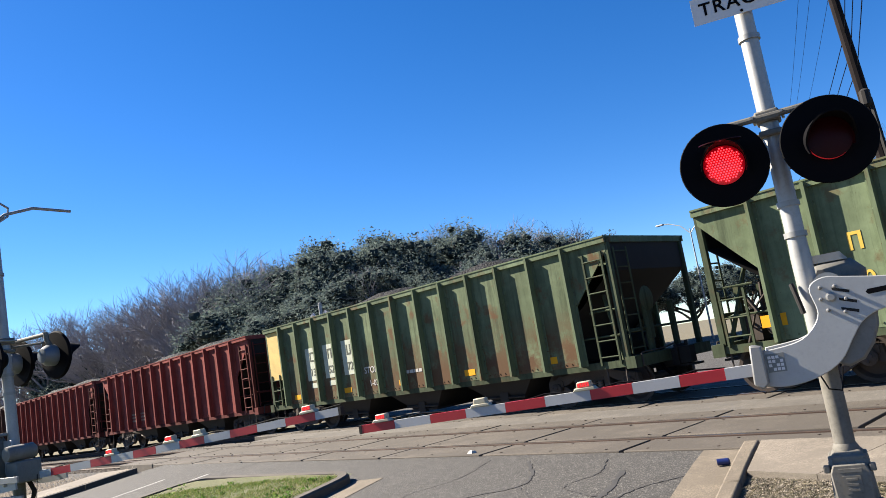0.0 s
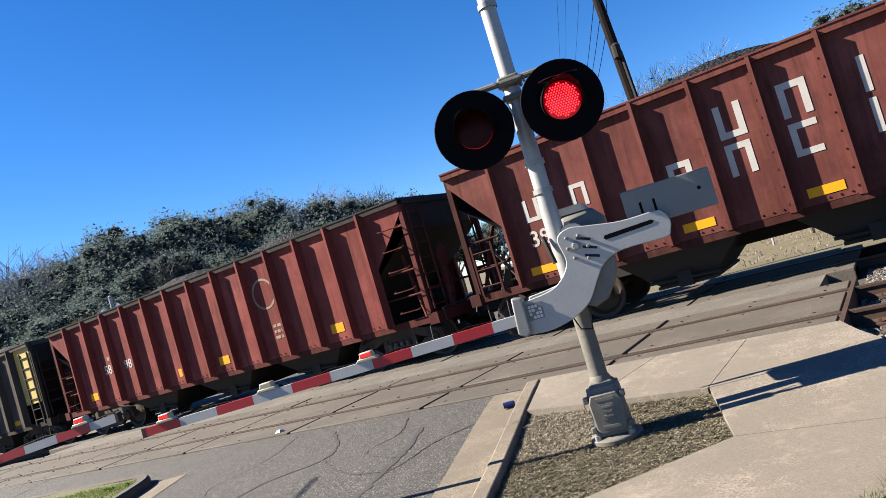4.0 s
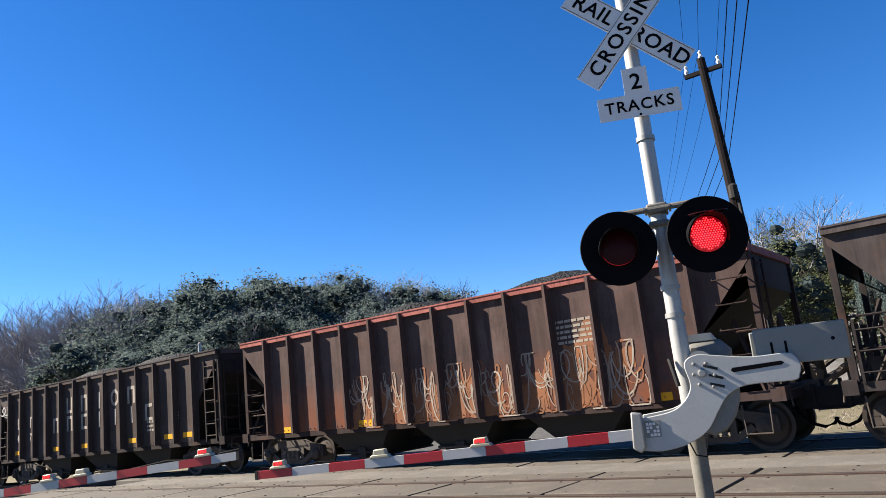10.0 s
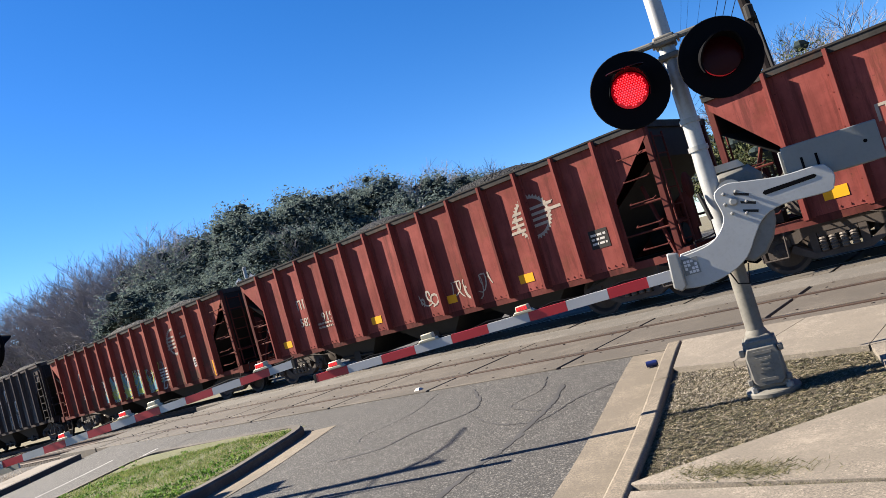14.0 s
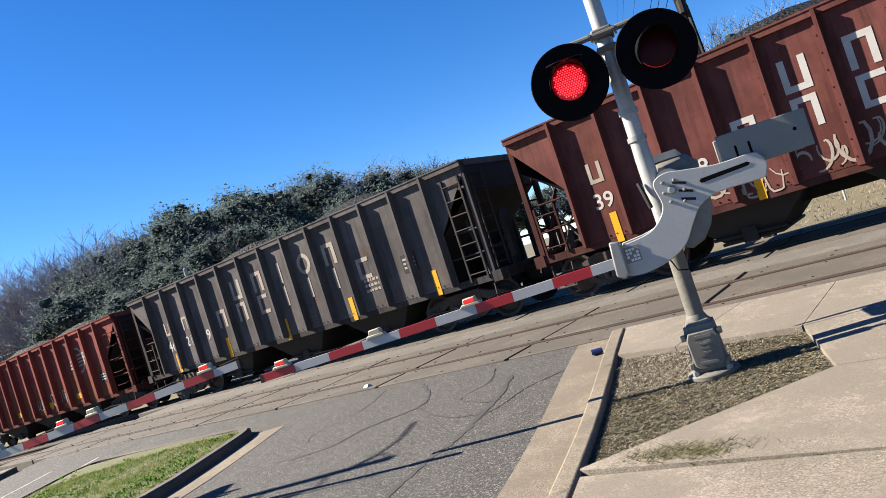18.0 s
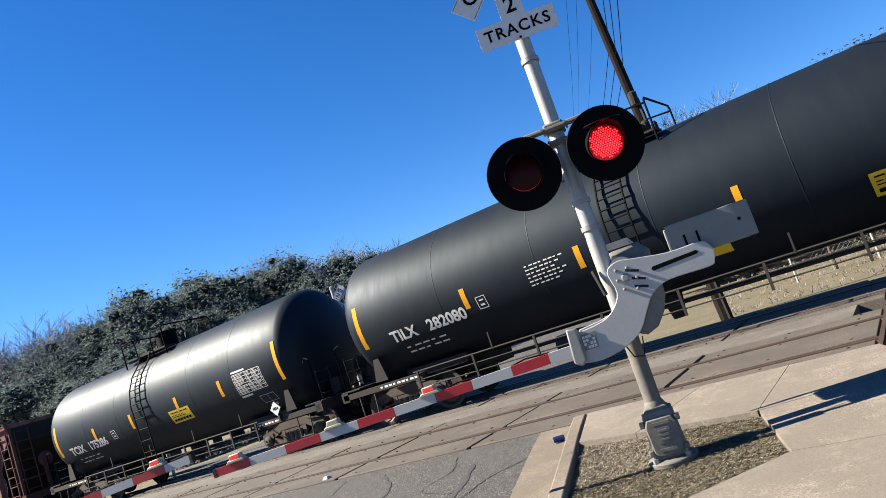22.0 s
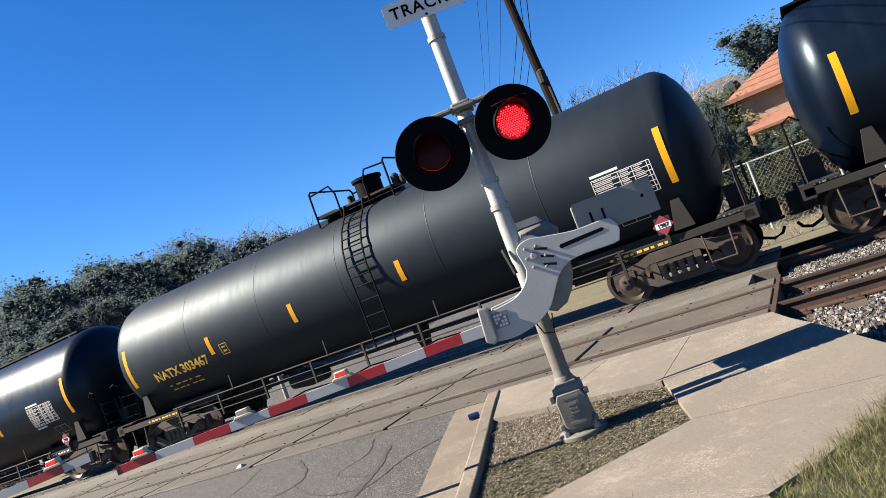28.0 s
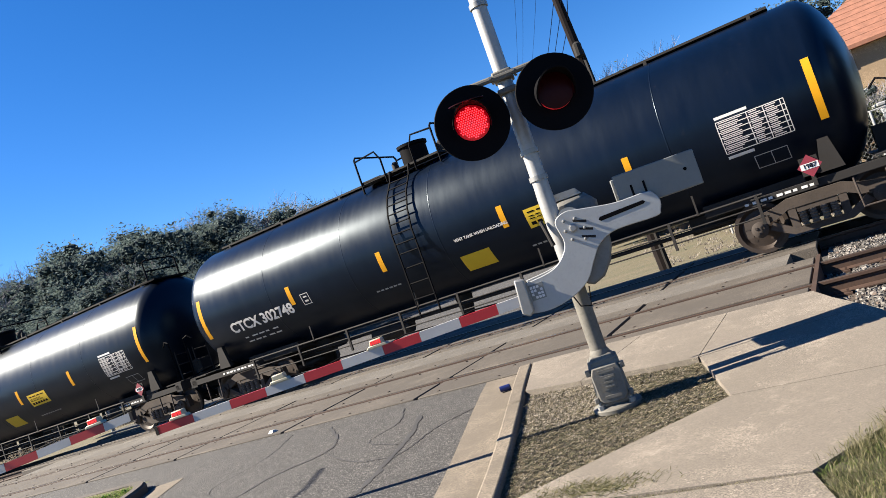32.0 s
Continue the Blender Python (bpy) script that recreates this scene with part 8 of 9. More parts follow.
def build_grass():
    rng = random.Random(23)

    def blades(g, x, y, z, n, h, w=0.004, lean=0.6):
        for _ in range(n):
            a, q = rng.uniform(0, 6.28), rng.uniform(0, 6.28)
            hh = h * rng.uniform(0.5, 1.15)
            dx, dy = math.cos(a) * lean * hh * rng.random(), math.sin(a) * lean * hh * rng.random()
            ox, oy = math.cos(q) * w, math.sin(q) * w
            px, py = x + rng.uniform(-0.05, 0.05), y + rng.uniform(-0.05, 0.05)
            g.add([(px - ox, py - oy, z), (px + ox, py + oy, z), (px + dx * 0.5 + ox * 0.6, py + dy * 0.5 + oy * 0.6, z + hh * 0.6), (px + dx, py + dy, z + hh)], [(0, 1, 2), (0, 2, 3)])
    def spot(reach, power):
        y = 0.1 - 8.0 * rng.random() ** 1.7
        left = (0.84 - 0.303 * y) / 0.953 if y < -1.95 else (1.46 + (y + 1.95) * 0.75 if y < -0.47 else 2.55)
        return left + 0.03 + reach * rng.random() ** power, y

    # short green growth under long, thin, half-dry tufts
    low, g = Geo(), Geo()
    for _ in range(17000):
        x, y = spot(6.0, 1.7)
        if y > -0.75 + 0.35 * noise.noise((x, y, 3.0)) and rng.random() < 0.85:
            continue
        blades(low, x, y, rise(y) + 0.06, 7, rng.uniform(0.02, 0.055), 0.0017, 1.1)
    for _ in range(7600):
        x, y = spot(6.5, 1.6)
        thick = noise.noise((x * 1.7, y * 1.7, 8.0))
        if y > -0.3 and rng.random() < 0.8 or thick < -0.25 and rng.random() < 0.7:
            continue
        tall = 0.07 + 0.1 * smooth_step((y + 2.2) / 1.6) * (0.7 + 0.8 * max(0.0, thick))
        lay = rng.uniform(0, 6.28)
        for _k in range(26):
            a, q = lay + rng.gauss(0, 1.1), rng.uniform(0, 6.28)
            h, far = tall * rng.uniform(0.35, 1.2), tall * rng.uniform(0.2, 1.3)
            px, py, pz = x + rng.gauss(0, 0.035), y + rng.gauss(0, 0.035), rise(y) + 0.055
            ox, oy, dx, dy = math.cos(q) * 0.0013, math.sin(q) * 0.0013, math.cos(a) * far, math.sin(a) * far
            bow = rng.uniform(0.55, 0.95)
            g.add([(px - ox, py - oy, pz), (px + ox, py + oy, pz), (px + dx * 0.35 + ox, py + dy * 0.35 + oy, pz + h * bow), (px + dx * 0.35 - ox, py + dy * 0.35 - oy, pz + h * bow), (px + dx, py + dy, pz + h)], [(0, 1, 2, 3), (3, 2, 4)])
    tagged(part("low_grass", low, GREEN_GRASS, None, smooth=False), "short green grass under the dry tufts", "grass", kind="stuff")
    tagged(part("rough_grass", g, GRASS, None, smooth=False), "long thin half-dry grass at the ballast's edge", "grass", kind="stuff")
    g = Geo()
    for _ in range(30000):
        s = 3.0 - 13 * rng.random() ** 1.3
        w = rng.uniform(-10.95, -6.66)
        s = min(s, 2.9 + (w + 6.6) * -0.2 - 0.3 * rng.random())
        x, y, _z = street(w, s)
        edge = min(w + 11.06, -6.6 - w) * 0.7
        blades(g, x, y, rise(y) + 0.09 + 0.03 * smooth_step(edge), 4, rng.uniform(0.025, 0.06), 0.004, 1.2)
    tagged(part("island_grass", g, GREEN_GRASS, None, smooth=False), "short green and straw grass of the island", "grass", kind="stuff")
    g = Geo()
    for _ in range(1500):
        w, q = rng.uniform(-10.9, -6.75), rng.gauss(-0.6, 1.5)
        q = min(q, 2.6 + (w + 6.6) * -0.2)
        cx, cy, _z = street(w, q)
        if noise.noise((cx * 0.8, cy * 0.8, 5.0)) < -0.12:
            continue
        for _k in range(9):
            a, reach = rng.uniform(0, 6.28), rng.uniform(0.02, 0.07)
            px, py, z = cx + rng.uniform(-0.06, 0.06), cy + rng.uniform(-0.06, 0.06), rise(cy) + 0.13
            dx, dy, wx, wy = math.cos(a) * reach, math.sin(a) * reach, -math.sin(a) * 0.014, math.cos(a) * 0.014
            lift = rng.uniform(0.01, 0.05)
            g.add([(px, py, z), (px + dx * 0.5 + wx, py + dy * 0.5 + wy, z + lift), (px + dx, py + dy, z + lift * 0.9), (px + dx * 0.5 - wx, py + dy * 0.5 - wy, z + lift)], [(0, 1, 2, 3)])
    tagged(part("island_weeds", g, WEED, None, smooth=False), "low broad-leaved green weeds in the island grass", "weed", kind="stuff")
    # straw and gravel in the bed
    g, stones = Geo(), Geo()
    inside = lambda x, y: sum((ay > y) != (by > y) and x < ax + (bx - ax) * (y - ay) / (by - ay) for (ax, ay), (bx, by) in zip(PIT, PIT[1:] + PIT[:1])) % 2 == 1
    for _ in range(52000):
        x, y = rng.uniform(-1.3, 0.95), rng.uniform(-1.85, 0.9)
        if not inside(x, y):
            continue
        z = rise(y) + 0.047
        a, L = rng.uniform(0, 6.28), rng.uniform(0.008, 0.03)
        if rng.random() < (0.5 if y > -0.15 + 0.25 * noise.noise((x * 3, y * 3, 2.0)) and x < -0.15 + 0.3 * noise.noise((x * 3, y * 3, 6.0)) else 0.9):
            ox, oy = math.cos(a) * L, math.sin(a) * L
            wx, wy = -math.sin(a) * 0.0022, math.cos(a) * 0.0022
            lift = rng.uniform(0.0, 0.016)
            g.add([(x - ox, y - oy, z + 0.002), (x - ox + wx, y - oy + wy, z + 0.004), (x + ox + wx, y + oy + wy, z + 0.004 + lift), (x + ox, y + oy, z + 0.002 + lift)], [(0, 1, 2, 3)])
        else:
            r = rng.uniform(0.004, 0.011)
            stones.add([(x - r, y - r, z), (x + r, y - r * 0.7, z), (x + r * 0.5, y + r, z), (x, y, z + r * 1.3)], [(0, 1, 3), (1, 2, 3), (2, 0, 3)])
    tagged(part("straw_litter", g, STRAW, None, smooth=False), "dry straw and stems in the bed", "straw", kind="stuff")
    tagged(part("bed_gravel", stones, PALE_STONES, None, smooth=False), "fine gravel in the bed", "gravel", kind="stuff")
    g = Geo()
    for k in range(260):
        x, y = rng.gauss(0.25, 0.2), rng.gauss(-1.74, 0.06)
        blades(g, x, y, rise(y) + 0.09, 6, 0.035, 0.0018, 3.0)
    for k in range(160):
        x = rng.uniform(0.3, 1.45)
        y = -1.955 + rng.gauss(0, 0.01)
        blades(g, x, y, rise(y) + 0.08, 3, 0.022, 0.002, 2.2)
    tagged(part("weed", g, GRASS, None, smooth=False), "flat half-dry weed in the pavement joint", "weed", kind="stuff")


def build_poles():
    x, y = bearing(14.7, 18.5)
    pole = thing("utility_pole", "tall wooden utility pole with a small crossarm", "utility pole", pose(x, y, -0.2))
    h = 9.45
    part("shaft", Geo().tube([(0.42, 0, 0), (0, 0, h)], 0.15, 10, 0.1), POLE_WOOD, pole, "round brown shaft")
    arm = part("crossarm", Geo().box(-0.46, 0.46, -0.05, 0.05, h - 0.4, h - 0.3), POLE_WOOD, pole, "short crossarm")
    for px in (-0.4, 0.0, 0.4):
        part("insulator", Geo().lathe([(0.03, 0), (0.06, 0.08), (0.03, 0.14), (0.05, 0.2), (0.02, 0.24)], 8, at=(px, 0, h - 0.3 if px else h - 0.02)), WHITE, arm)
    part("riser_pipe", Geo().tube([(0.54, -0.18, 0), (0.3, -0.17, h * 0.62)], 0.05, 6), UNDER, pole, "grey riser pipe")
    part("cable_box", Geo().lathe([(0.05, 0.0), (0.11, 0.05), (0.11, 0.35), (0.04, 0.4)], 10, at=(0.24, -0.24, h * 0.6)), UNDER, pole)
    x2, y2 = bearing(19.8, 62)
    pole2 = thing("utility_pole", "farther wooden utility pole", "utility pole", pose(x2, y2, -0.2))
    part("shaft", Geo().tube([(0, 0, 0), (0, 0, 12.5)], 0.17, 8, 0.12), POLE_WOOD, pole2, "round brown shaft")
    part("crossarm", Geo().box(-0.75, 0.75, -0.06, 0.06, 11.9, 12.02), POLE_WOOD, pole2, "short crossarm")
    for k, (off, dz, tilt) in enumerate(((-0.4, 0.0, 0.0), (0.0, 0.3, 0.0), (0.4, 0.0, 0.0), (0.1, -2.0, 0.0), (0.14, -2.4, 0.0), (0.18, -2.8, 0.0))):
        g = Geo()
        for (ax, ay, az), (bx, by, bz), n in (((x + off, y, h - 0.2 + dz), (x2 + off, y2, 12.3 + dz), 10), ((x + off, y, h - 0.2 + dz), (x + 14 + off * 1.5, y - 44, 9.9 + dz), 14)):
            pts = [(ax + (bx - ax) * i / n, ay + (by - ay) * i / n, az + (bz - az) * i / n - 4 * 0.6 * (i / n) * (1 - i / n)) for i in range(n + 1)]
            g.tube(pts, 0.006 if k < 3 else 0.01, 4)
        tagged(part("wire", g, BLACK, None), "black overhead wire strung between the poles", "wire", "overhead wires")
    x, y = bearing(27.0, 64)
    lamp = thing("street_lamp", "thin grey street lamp with two curved arms", "street lamp", pose(x, y, -0.2))
    part("post", Geo().tube([(0, 0, 0), (0, 0, 9.3)], 0.09, 8, 0.05), GALV, lamp, "thin steel post")
    for s in (-1, 1):
        arm = part("arm", Geo().tube([(0, 0, 8.9), (s * 0.8, 0, 9.7), (s * 1.8, 0, 10.1), (s * 2.6, 0, 10.2)], 0.04, 6), GALV, lamp, "curved arm")
        part("lamp_head", Geo().box(s * 2.6 - 0.35, s * 2.6 + 0.35, -0.14, 0.14, 10.1, 10.24), GALV, arm, "flat lamp head", None, 0.04)


STUCCO = make_concrete("tan_stucco", (0.46, 0.33, 0.2), 0.2)
PALE_WALL = make_concrete("pale_siding", (0.33, 0.33, 0.34), 0.2)
TILE_ROOF = plain("clay_roof", (0.3, 0.13, 0.08), 0.85, 0.0, 0.35)
GREY_ROOF = plain("grey_shingle", (0.1, 0.1, 0.11), 0.9, 0.0, 0.3)
GLASS_DARK = plain("dark_glass", (0.03, 0.035, 0.045), 0.12, 0.0, 0.1)
FENCE_WOOD = plain("grey_fence_wood", (0.22, 0.19, 0.17), 0.9, 0.0, 0.35)


def house(name, label, x0, x1, y0, y1, eave, ridge, wall_mat, roof_mat, windows, turn=0.0, base=0.0):
    cx, cy = (x0 + x1) / 2, (y0 + y1) / 2
    h = thing(name, label, "house", pose(cx, cy, -0.2, 0, 0, turn))
    a, b = (x1 - x0) / 2, (y1 - y0) / 2
    part("wall", Geo().box(-a, a, -b, b, base, eave), wall_mat, h, "rendered walls")
    g = Geo()
    o = 0.45
    k = max(0.0, b - a * 0.9) if b > a else 0.0
    m = max(0.0, a - b * 0.9) if a >= b else 0.0
    lo = [(-a - o, -b - o, eave), (a + o, -b - o, eave), (a + o, b + o, eave), (-a - o, b + o, eave)]
    low = [(px, py, pz - 0.18) for px, py, pz in lo]
    top = [(-m, -k, ridge), (m, k, ridge)]
    g.add(low + lo + top, [(3, 2, 1, 0), (0, 1, 5, 4), (1, 2, 6, 5), (2, 3, 7, 6), (3, 0, 4, 7)] + ([(4, 5, 9, 8), (5, 6, 9), (6, 7, 8, 9), (7, 4, 8)] if m else [(4, 5, 8), (5, 6, 9, 8), (6, 7, 9), (7, 4, 8, 9)]))
    roof = part("roof", g, roof_mat, h, "low hipped roof", smooth=False)
    n = 9
    for i in range(1, n):
        t = i / n
        pts = [tuple(p + (q - p) * t for p, q in zip(lo[j], top[0] if j in (0, 3) or (m and j in (3,)) else top[1])) for j in range(4)]
        if not m:
            pts = [tuple(p + (q - p) * t for p, q in zip(lo[j], top[0] if j < 2 else top[1])) for j in range(4)]
        part("tile_course", Geo().tube(pts + pts[:1], 0.03, 4), roof_mat, roof)
    for wx, wz, ww, wh in windows:
        win = part("window", Geo().box(wx - ww / 2 - 0.08, wx + ww / 2 + 0.08, -b - 0.06, -b + 0.02, wz - wh / 2 - 0.08, wz + wh / 2 + 0.08), WHITE, h, "white-framed window")
        for s in (-1, 1):
            part("pane", Geo().box(wx + s * ww / 4 - ww / 4 + 0.03, wx + s * ww / 4 + ww / 4 - 0.03, -b - 0.075, -b - 0.05, wz - wh / 2, wz + wh / 2), GLASS_DARK, win, "dark glass pane")
    return h


def build_houses():
    tan = house("house", "two-storey tan house with an orange tile roof", 0.65, 9.25, 33, 43, 5.6, 8.3, STUCCO, TILE_ROOF, ((-1.59, 5.0, 0.9, 0.72), (-1.5, 2.95, 1.0, 1.1), (2.1, 4.9, 1.2, 0.9)))
    # its porch, in the house's own space
    part("porch_roof", Geo().add([(-4.2, -8.0, 3.7), (-2.0, -8.0, 3.7), (-2.0, -5.0, 4.35), (-4.2, -5.0, 4.35), (-4.2, -8.0, 3.58), (-2.0, -8.0, 3.58), (-2.0, -5.0, 4.2), (-4.2, -5.0, 4.2)], [(0, 1, 2, 3), (7, 6, 5, 4), (0, 4, 5, 1), (1, 5, 6, 2), (3, 7, 4, 0)]), TILE_ROOF, tan, "small orange lean-to roof over the porch", smooth=False)
    for px in (-4.1, -2.1):
        part("porch_post", Geo().box(px - 0.08, px + 0.08, -7.95, -7.8, 0, 3.6), STUCCO, tan)
    part("porch_back", Geo().box(-4.0, -2.2, -5.06, -5.01, 0.3, 3.2), GLASS_DARK, tan, "dark doorway under the porch")
    house("house", "house with a grey shingle roof behind the trees", -11.5, 4.5, 54, 64, 5.8, 10.2, PALE_WALL, GREY_ROOF, ((-2.0, 4.2, 1.2, 1.1), (2.0, 4.2, 1.2, 1.1)))
    # pale equipment cabinet behind the tracks
    x, y = bearing(-4.6, 27)
    hut = thing("signal_cabinet", "pale grey railway equipment cabinet behind the tracks", "cabinet", pose(x, y, -0.2, 0, 0, 4))
    part("body", Geo().box(-0.78, 0.78, -0.6, 0.6, 0.15, 2.35), plain("cabinet_paint", (0.6, 0.62, 0.64), 0.5, 0.0, 0.12), hut, "painted steel box", None, 0.03)
    part("roof", Geo().box(-0.86, 0.86, -0.68, 0.68, 2.35, 2.45), GALV, hut, "flat overhanging lid", None, 0.02)
    part("door", Geo().box(-0.66, 0.6, -0.63, -0.6, 0.3, 2.2), plain("cabinet_paint", (0.6, 0.62, 0.64), 0.5, 0.0, 0.12), hut, "flush cabinet door", None, 0.01)
    part("plinth", Geo().box(-0.82, 0.82, -0.64, 0.64, 0.0, 0.15), CONCRETE, hut)
    light = plain("light_roof", (0.36, 0.36, 0.37), 0.85)
    x, y = bearing(95.6, 80)
    house("house", "pale house with a light roof behind the garden fence", x - 4, x + 4, y - 4, y + 4.2, 3.0, 4.5, PALE_WALL, light, ((-1.6, 1.6, 0.9, 1.1), (2.4, 1.6, 1.0, 1.1)), 90, -3.0)
    x, y = bearing(98.6, 62)
    house("house", "pale house with a light hipped roof beside the gardens", x - 5, x + 5, y - 4, y + 5, 2.6, 4.2, PALE_WALL, light, ((-2.5, 1.2, 1.2, 1.0), (2.0, 1.2, 1.2, 1.0)), 90, -3.0)
    # board fence of the gardens beside the far lane
    fence = thing("board_fence", "weathered grey board fence", "fence")
    ax, ay = bearing(91.9, 52)
    bx, by = bearing(100.5, 20)
    d = Vector((bx - ax, by - ay, 0))
    n = int(d.length / 0.3)
    board = Geo().box(-0.14, 0.14, -0.012, 0.012, -0.3, 1.8).mesh("board", FENCE_WOOD)
    ang = math.degrees(math.atan2(d.y, d.x))
    rng = random.Random(3)
    for i in range(n):
        p = Vector((ax, ay, -0.5)) + d * (i / n)
        put("board", board, fence, pose(p.x, p.y, -0.15 + dip(p.x, p.y) + rng.uniform(-0.03, 0.03), 0, 0, ang))
    rail = Geo()
    for z in (0.3, 1.45):
        rail.tube([(p.x, p.y, z - 0.15 + dip(p.x, p.y)) for p in (Vector((ax, ay, 0)) + d * (i / 12) for i in range(13))], 0.04, 4)
    part("rail", rail, FENCE_WOOD, fence)
    g = Geo()
    for i in range(24):
        for j in range(6):
            quad = []
            for a, b in ((i, j), (i + 1, j), (i + 1, j + 1), (i, j + 1)):
                p = Vector((ax, ay, 0)) + d * (a / 24)
                py = p.y + 0.1 + b * (0.22 + 0.12 * (1 - a / 24))
                quad.append((p.x, py, 0.06 + dip(p.x, py)))
            g.add(quad[::-1], [(0, 1, 2, 3)])
    tagged(part("lawn", g, GARDEN_LAWN, None), "strip of green lawn along the garden fence", "lawn", kind="structure")
    # chain-link fence behind the tracks
    link = thing("chain_link_fence", "grey chain-link fence in front of the house", "fence")
    for i in range(9):
        part("post", Geo().tube([(-1.6 + i * 2.4, 20.0, -0.2), (-1.6 + i * 2.4, 20.0, 2.1)], 0.04, 6), GALV, link)
    part("top_rail", Geo().tube([(-1.6, 20.0, 2.08), (17.6, 20.0, 2.08)], 0.025, 6), GALV, link)
    g = Geo()
    for i in range(110):
        for s in (-1, 1):
            xx = -1.6 + i * 0.155
            a = (xx, 20.0, -0.15 if s > 0 else 2.05)
            b = (xx + 2.2, 20.0, 2.05 if s > 0 else -0.15)
            g.tube([a, b], 0.004, 3)
    part("wire_mesh", g, DARK_GALV, link, "woven wire mesh")


def build_opposite_signs():
    """The signals behind the tracks, with crossbucks on both faces; they show above and between the cars."""
    for az, dist, high in ((41.0, 24, 4.4), (55.5, 30.5, 4.7)):
        x, y = bearing(az, dist)
        s = thing("crossing_signal", "aluminium crossing signal behind the tracks with white crossbucks", "crossing signal", pose(x, y, -0.05, 0, 0, STREET_TURN))
        part("mast", Geo().tube([(0, 0, 0), (0, 0, high)], 0.07, 12), ALU_PAINT, s, "round aluminium mast")
        part("finial", Geo().lathe([(0.075, high - 0.02), (0.08, high + 0.06), (0.03, high + 0.1)], 12), ALU, s, "cap of the mast")
        crossbuck(s, 0.0, 3.92, -0.1)
        for turn in (-41, 49):
            g = Geo()
            g.prism([(-0.61, -0.114), (0.61, -0.114), (0.61, 0.114), (-0.61, 0.114)], -0.003, 0.003, "y")
            part("blade", g, WHITE, s, "white crossbuck blade of the other face", pose(-0.12, 0.12 + 0.01 * (turn > 0), 3.92, 0, turn, 14))
        for px in (-0.4, 0.4):
            light_head(s, px, -0.2, 2.7, -1, False, False)
            light_head(s, px, 0.2, 2.7, 1, False, False)


def build_street_marks():
    rng = random.Random(31)
    def wander(pts, w, name, label, mat, lift=0.005):
        g = Geo()
        left, right = [], []
        pts = [Vector((a, b, 0)) for a, b in pts]
        for i, p in enumerate(pts):
            d = (pts[min(i + 1, len(pts) - 1)] - pts[max(i - 1, 0)]).normalized()
            nrm = Vector((-d.y, d.x, 0)) * w * rng.uniform(0.6, 1.3)
            left.append((p.x + nrm.x, p.y + nrm.y, rise(p.y + nrm.y) + lift))
            right.append((p.x - nrm.x, p.y - nrm.y, rise(p.y - nrm.y) + lift))
        n = len(pts)
        g.add(left + right, [(i, n + i, n + i + 1, i + 1) for i in range(n - 1)])
        tagged(part(name, g, mat, None, smooth=False), label, "road crack", "sealed cracks in the road", "structure")
    def curve(points, n=10):
        out = []
        for i in range(len(points) - 1):
            p0, p1, p2, p3 = points[max(i - 1, 0)], points[i], points[i + 1], points[min(i + 2, len(points) - 1)]
            for k in range(n):
                t = k / n
                out.append(tuple(0.5 * (2 * b + (c - a) * t + (2 * a - 5 * b + 4 * c - d) * t * t + (3 * b - a - 3 * c + d) * t ** 3) for a, b, c, d in zip(p0, p1, p2, p3)))
        return out + [points[-1]]
    for pts, w in CRACKS:
        wander([(a + rng.gauss(0, 0.008), b + rng.gauss(0, 0.008)) for a, b in curve(pts)], w, "crack_seal", "dark tar-sealed crack winding over the asphalt", TAR)
    g = Geo()
    g.lathe([(0.033, -0.06), (0.033, 0.05), (0.025, 0.06)], 12, "x")
    can = part("drink_can", g, BLUE, None, "", pose(-1.74, 1.42, rise(1.42) + 0.045, 0, 0, 25))
    tagged(can, "crushed blue drink can lying on the gutter", "can")
    part("rim", Geo().lathe([(0.026, 0.06), (0.026, 0.064)], 12, "x"), ALU, can, "silver rim")
    g = Geo()
    g.add([(-0.06, -0.05, 0), (0.05, -0.06, 0), (0.07, 0.04, 0), (-0.04, 0.06, 0), (-0.035, -0.02, 0.035), (0.03, -0.03, 0.04), (0.035, 0.02, 0.03), (-0.02, 0.03, 0.035)], [(0, 1, 5, 4), (1, 2, 6, 5), (2, 3, 7, 6), (3, 0, 4, 7), (4, 5, 6, 7), (3, 2, 1, 0)])
    tagged(part("stone", g, SILVER_TAPE, None, "", pose(-6.2, 2.35, rise(2.35) + 0.02), smooth=False), "pale broken stone lying at the crossing", "stone")


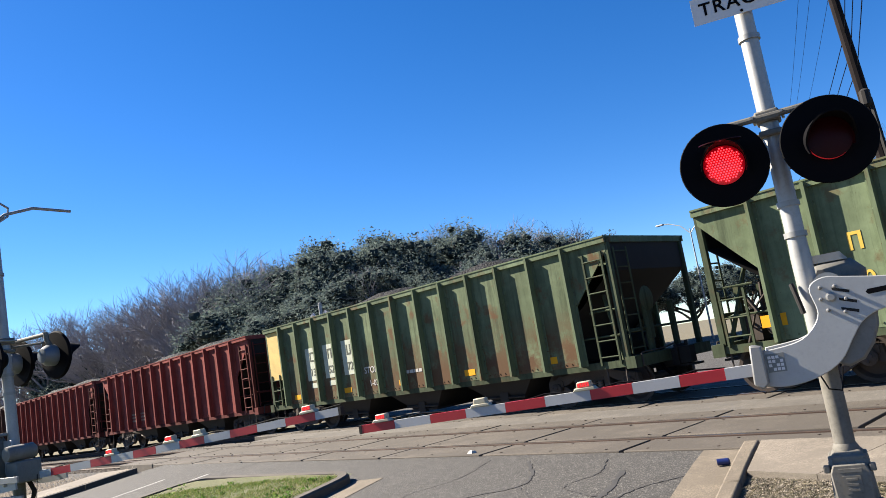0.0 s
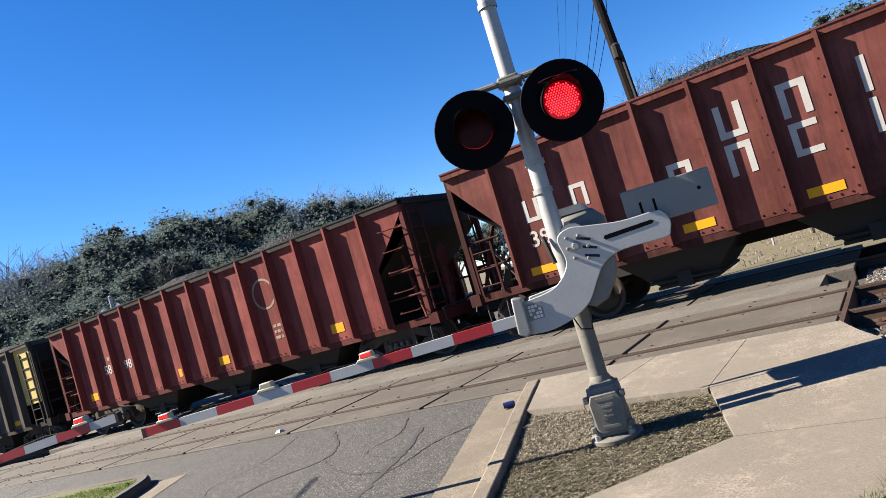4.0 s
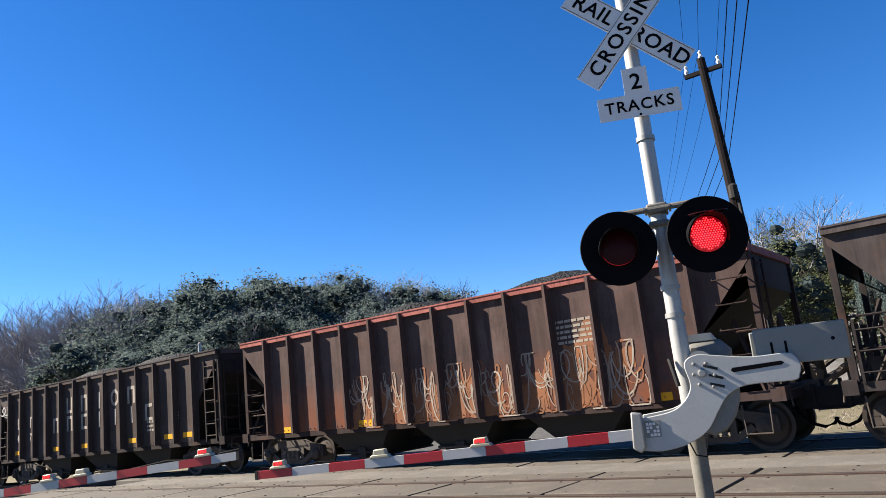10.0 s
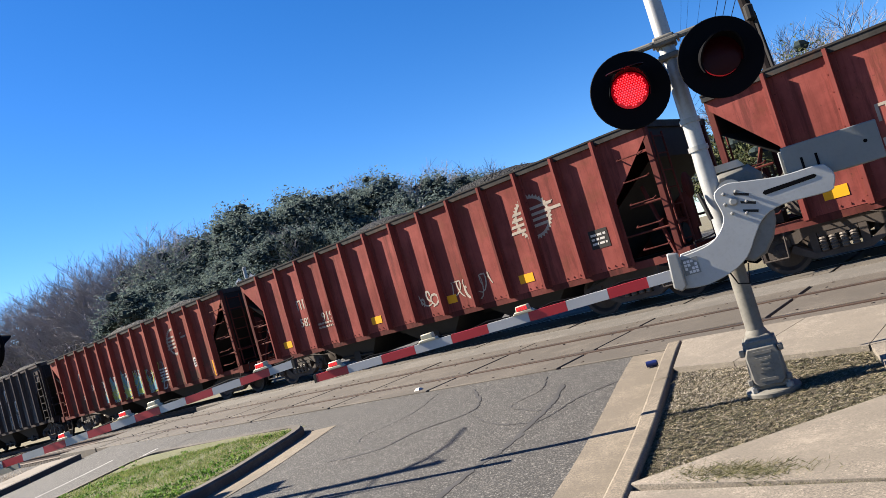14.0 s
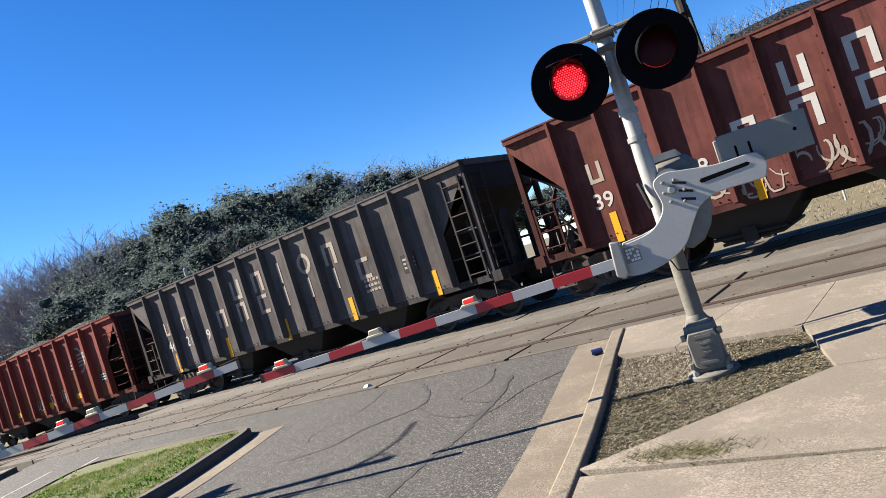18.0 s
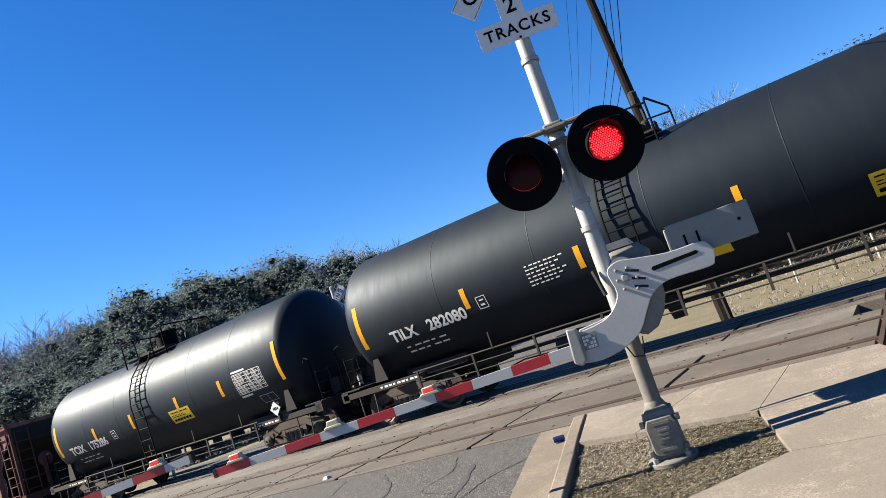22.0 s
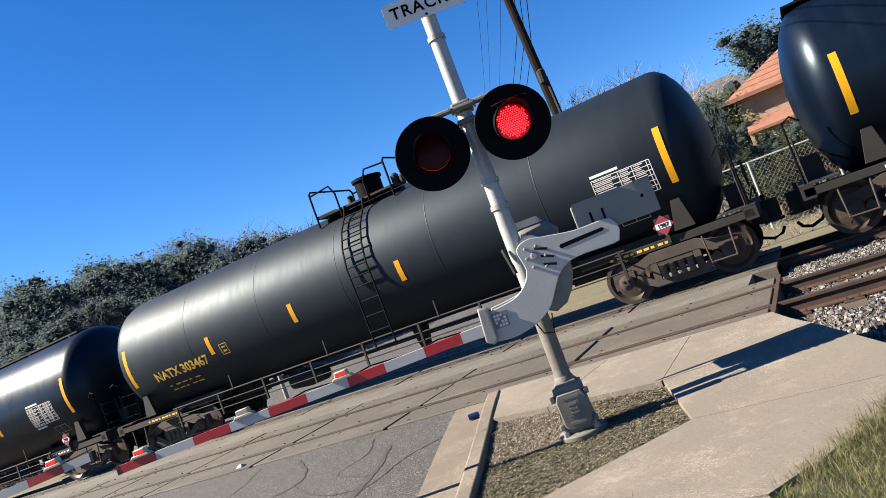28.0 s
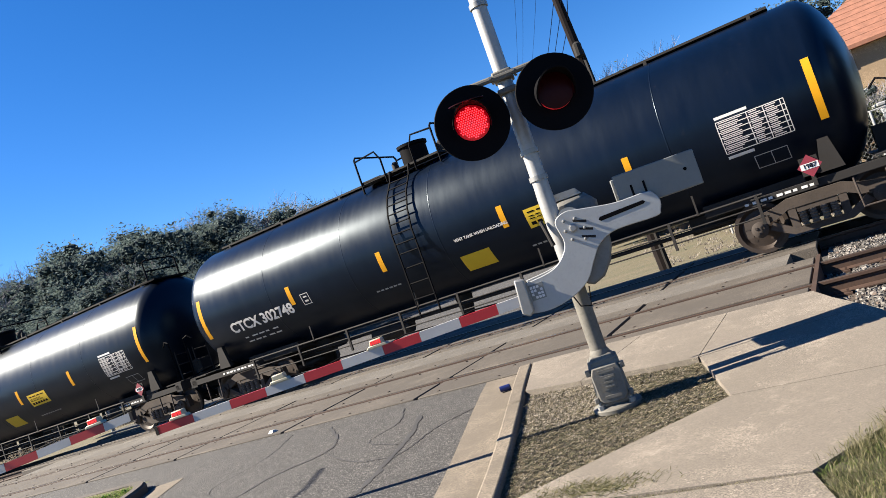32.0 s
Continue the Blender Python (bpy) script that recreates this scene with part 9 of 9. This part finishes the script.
CRACKS = [
    ([(-2.85, 1.3), (-2.6, 0.7), (-2.48, 0.08), (-2.37, -0.61), (-2.38, -0.96), (-2.25, -1.69), (-2.0, -2.15), (-1.81, -2.55), (-1.65, -3.4), (-1.7, -4.4)], 0.034),
    ([(-1.95, 1.15), (-2.18, 0.84), (-2.3, 0.61), (-2.35, 0.21), (-2.45, 0.0)], 0.012),
    ([(-4.58, 1.75), (-3.98, 1.1), (-3.84, 0.67), (-4.29, 0.22), (-4.49, -0.27), (-5.12, -0.52)], 0.02),
    ([(-3.84, 0.67), (-3.3, 0.3), (-2.9, 0.1), (-2.5, 0.05)], 0.009),
    ([(-5.4, 1.9), (-5.1, 1.0), (-5.3, 0.2), (-4.5, -0.3)], 0.008),
    ([(-3.4, 1.8), (-3.1, 1.2), (-3.2, 0.7), (-2.6, 0.4)], 0.009),
    ([(-1.95, -2.4), (-2.8, -2.7), (-3.4, -3.3)], 0.012),
]

build_trees()
build_brush()
build_grass()
build_poles()
build_houses()
build_opposite_signs()
build_street_marks()


# ---- motion of the train and the flashing lamps ----
def travelled(t):
    return -4.063 - 10.7705 * t - 0.02165 * t * t + 0.0000912 * t ** 3


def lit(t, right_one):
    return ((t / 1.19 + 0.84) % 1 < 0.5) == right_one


def motions():
    times = [2.0 * i for i in range(17)]
    spot = {}
    for car, start in CARS:
        spot[car] = start
        rows = []
        for t in times:
            x = start + travelled(t)
            a, b = x + 1.5, x + 11.5
            yaw = math.degrees(math.atan2(swing(b) - swing(a), b - a))
            dive = -math.degrees(math.atan2(fall(b) - fall(a), b - a))
            rows.append((t, pose(x, TRAIN_TRACK + swing(a) - 1.5 * (swing(b) - swing(a)) / 10, RAIL_Z + 0.003 + fall(a) - 1.5 * (fall(b) - fall(a)) / 10, 0, dive, yaw)))
        walk(car, rows)
    # wheels turn while their car is near the crossing
    for wheel, px, car in WHEELS:
        near = [i / 20 for i in range(641) if -45 < spot[car] + travelled(i / 20) + 7 < 18]
        if not near:
            near = [0.0, 0.05]
        rows = []
        for t in sorted({0.0, SECONDS, *near}):
            a = math.degrees((travelled(t) - travelled(near[0])) / 0.425)
            if t < near[0]:
                a = 0.0
            if t > near[-1]:
                a = math.degrees((travelled(near[-1]) - travelled(near[0])) / 0.425)
            rows.append((t, pose(px, 0, 0.425, 0, a % 360, 0)))
        walk(wheel, rows)
    # The added flaps swing over the lamps in place of switching them off.
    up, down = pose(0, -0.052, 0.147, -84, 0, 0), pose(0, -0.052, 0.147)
    for flap, right_one in LAMP_FLAPS:
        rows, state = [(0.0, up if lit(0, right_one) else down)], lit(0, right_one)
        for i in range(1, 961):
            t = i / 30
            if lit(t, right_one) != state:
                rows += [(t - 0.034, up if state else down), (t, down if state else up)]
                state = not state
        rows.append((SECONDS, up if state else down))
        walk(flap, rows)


motions()
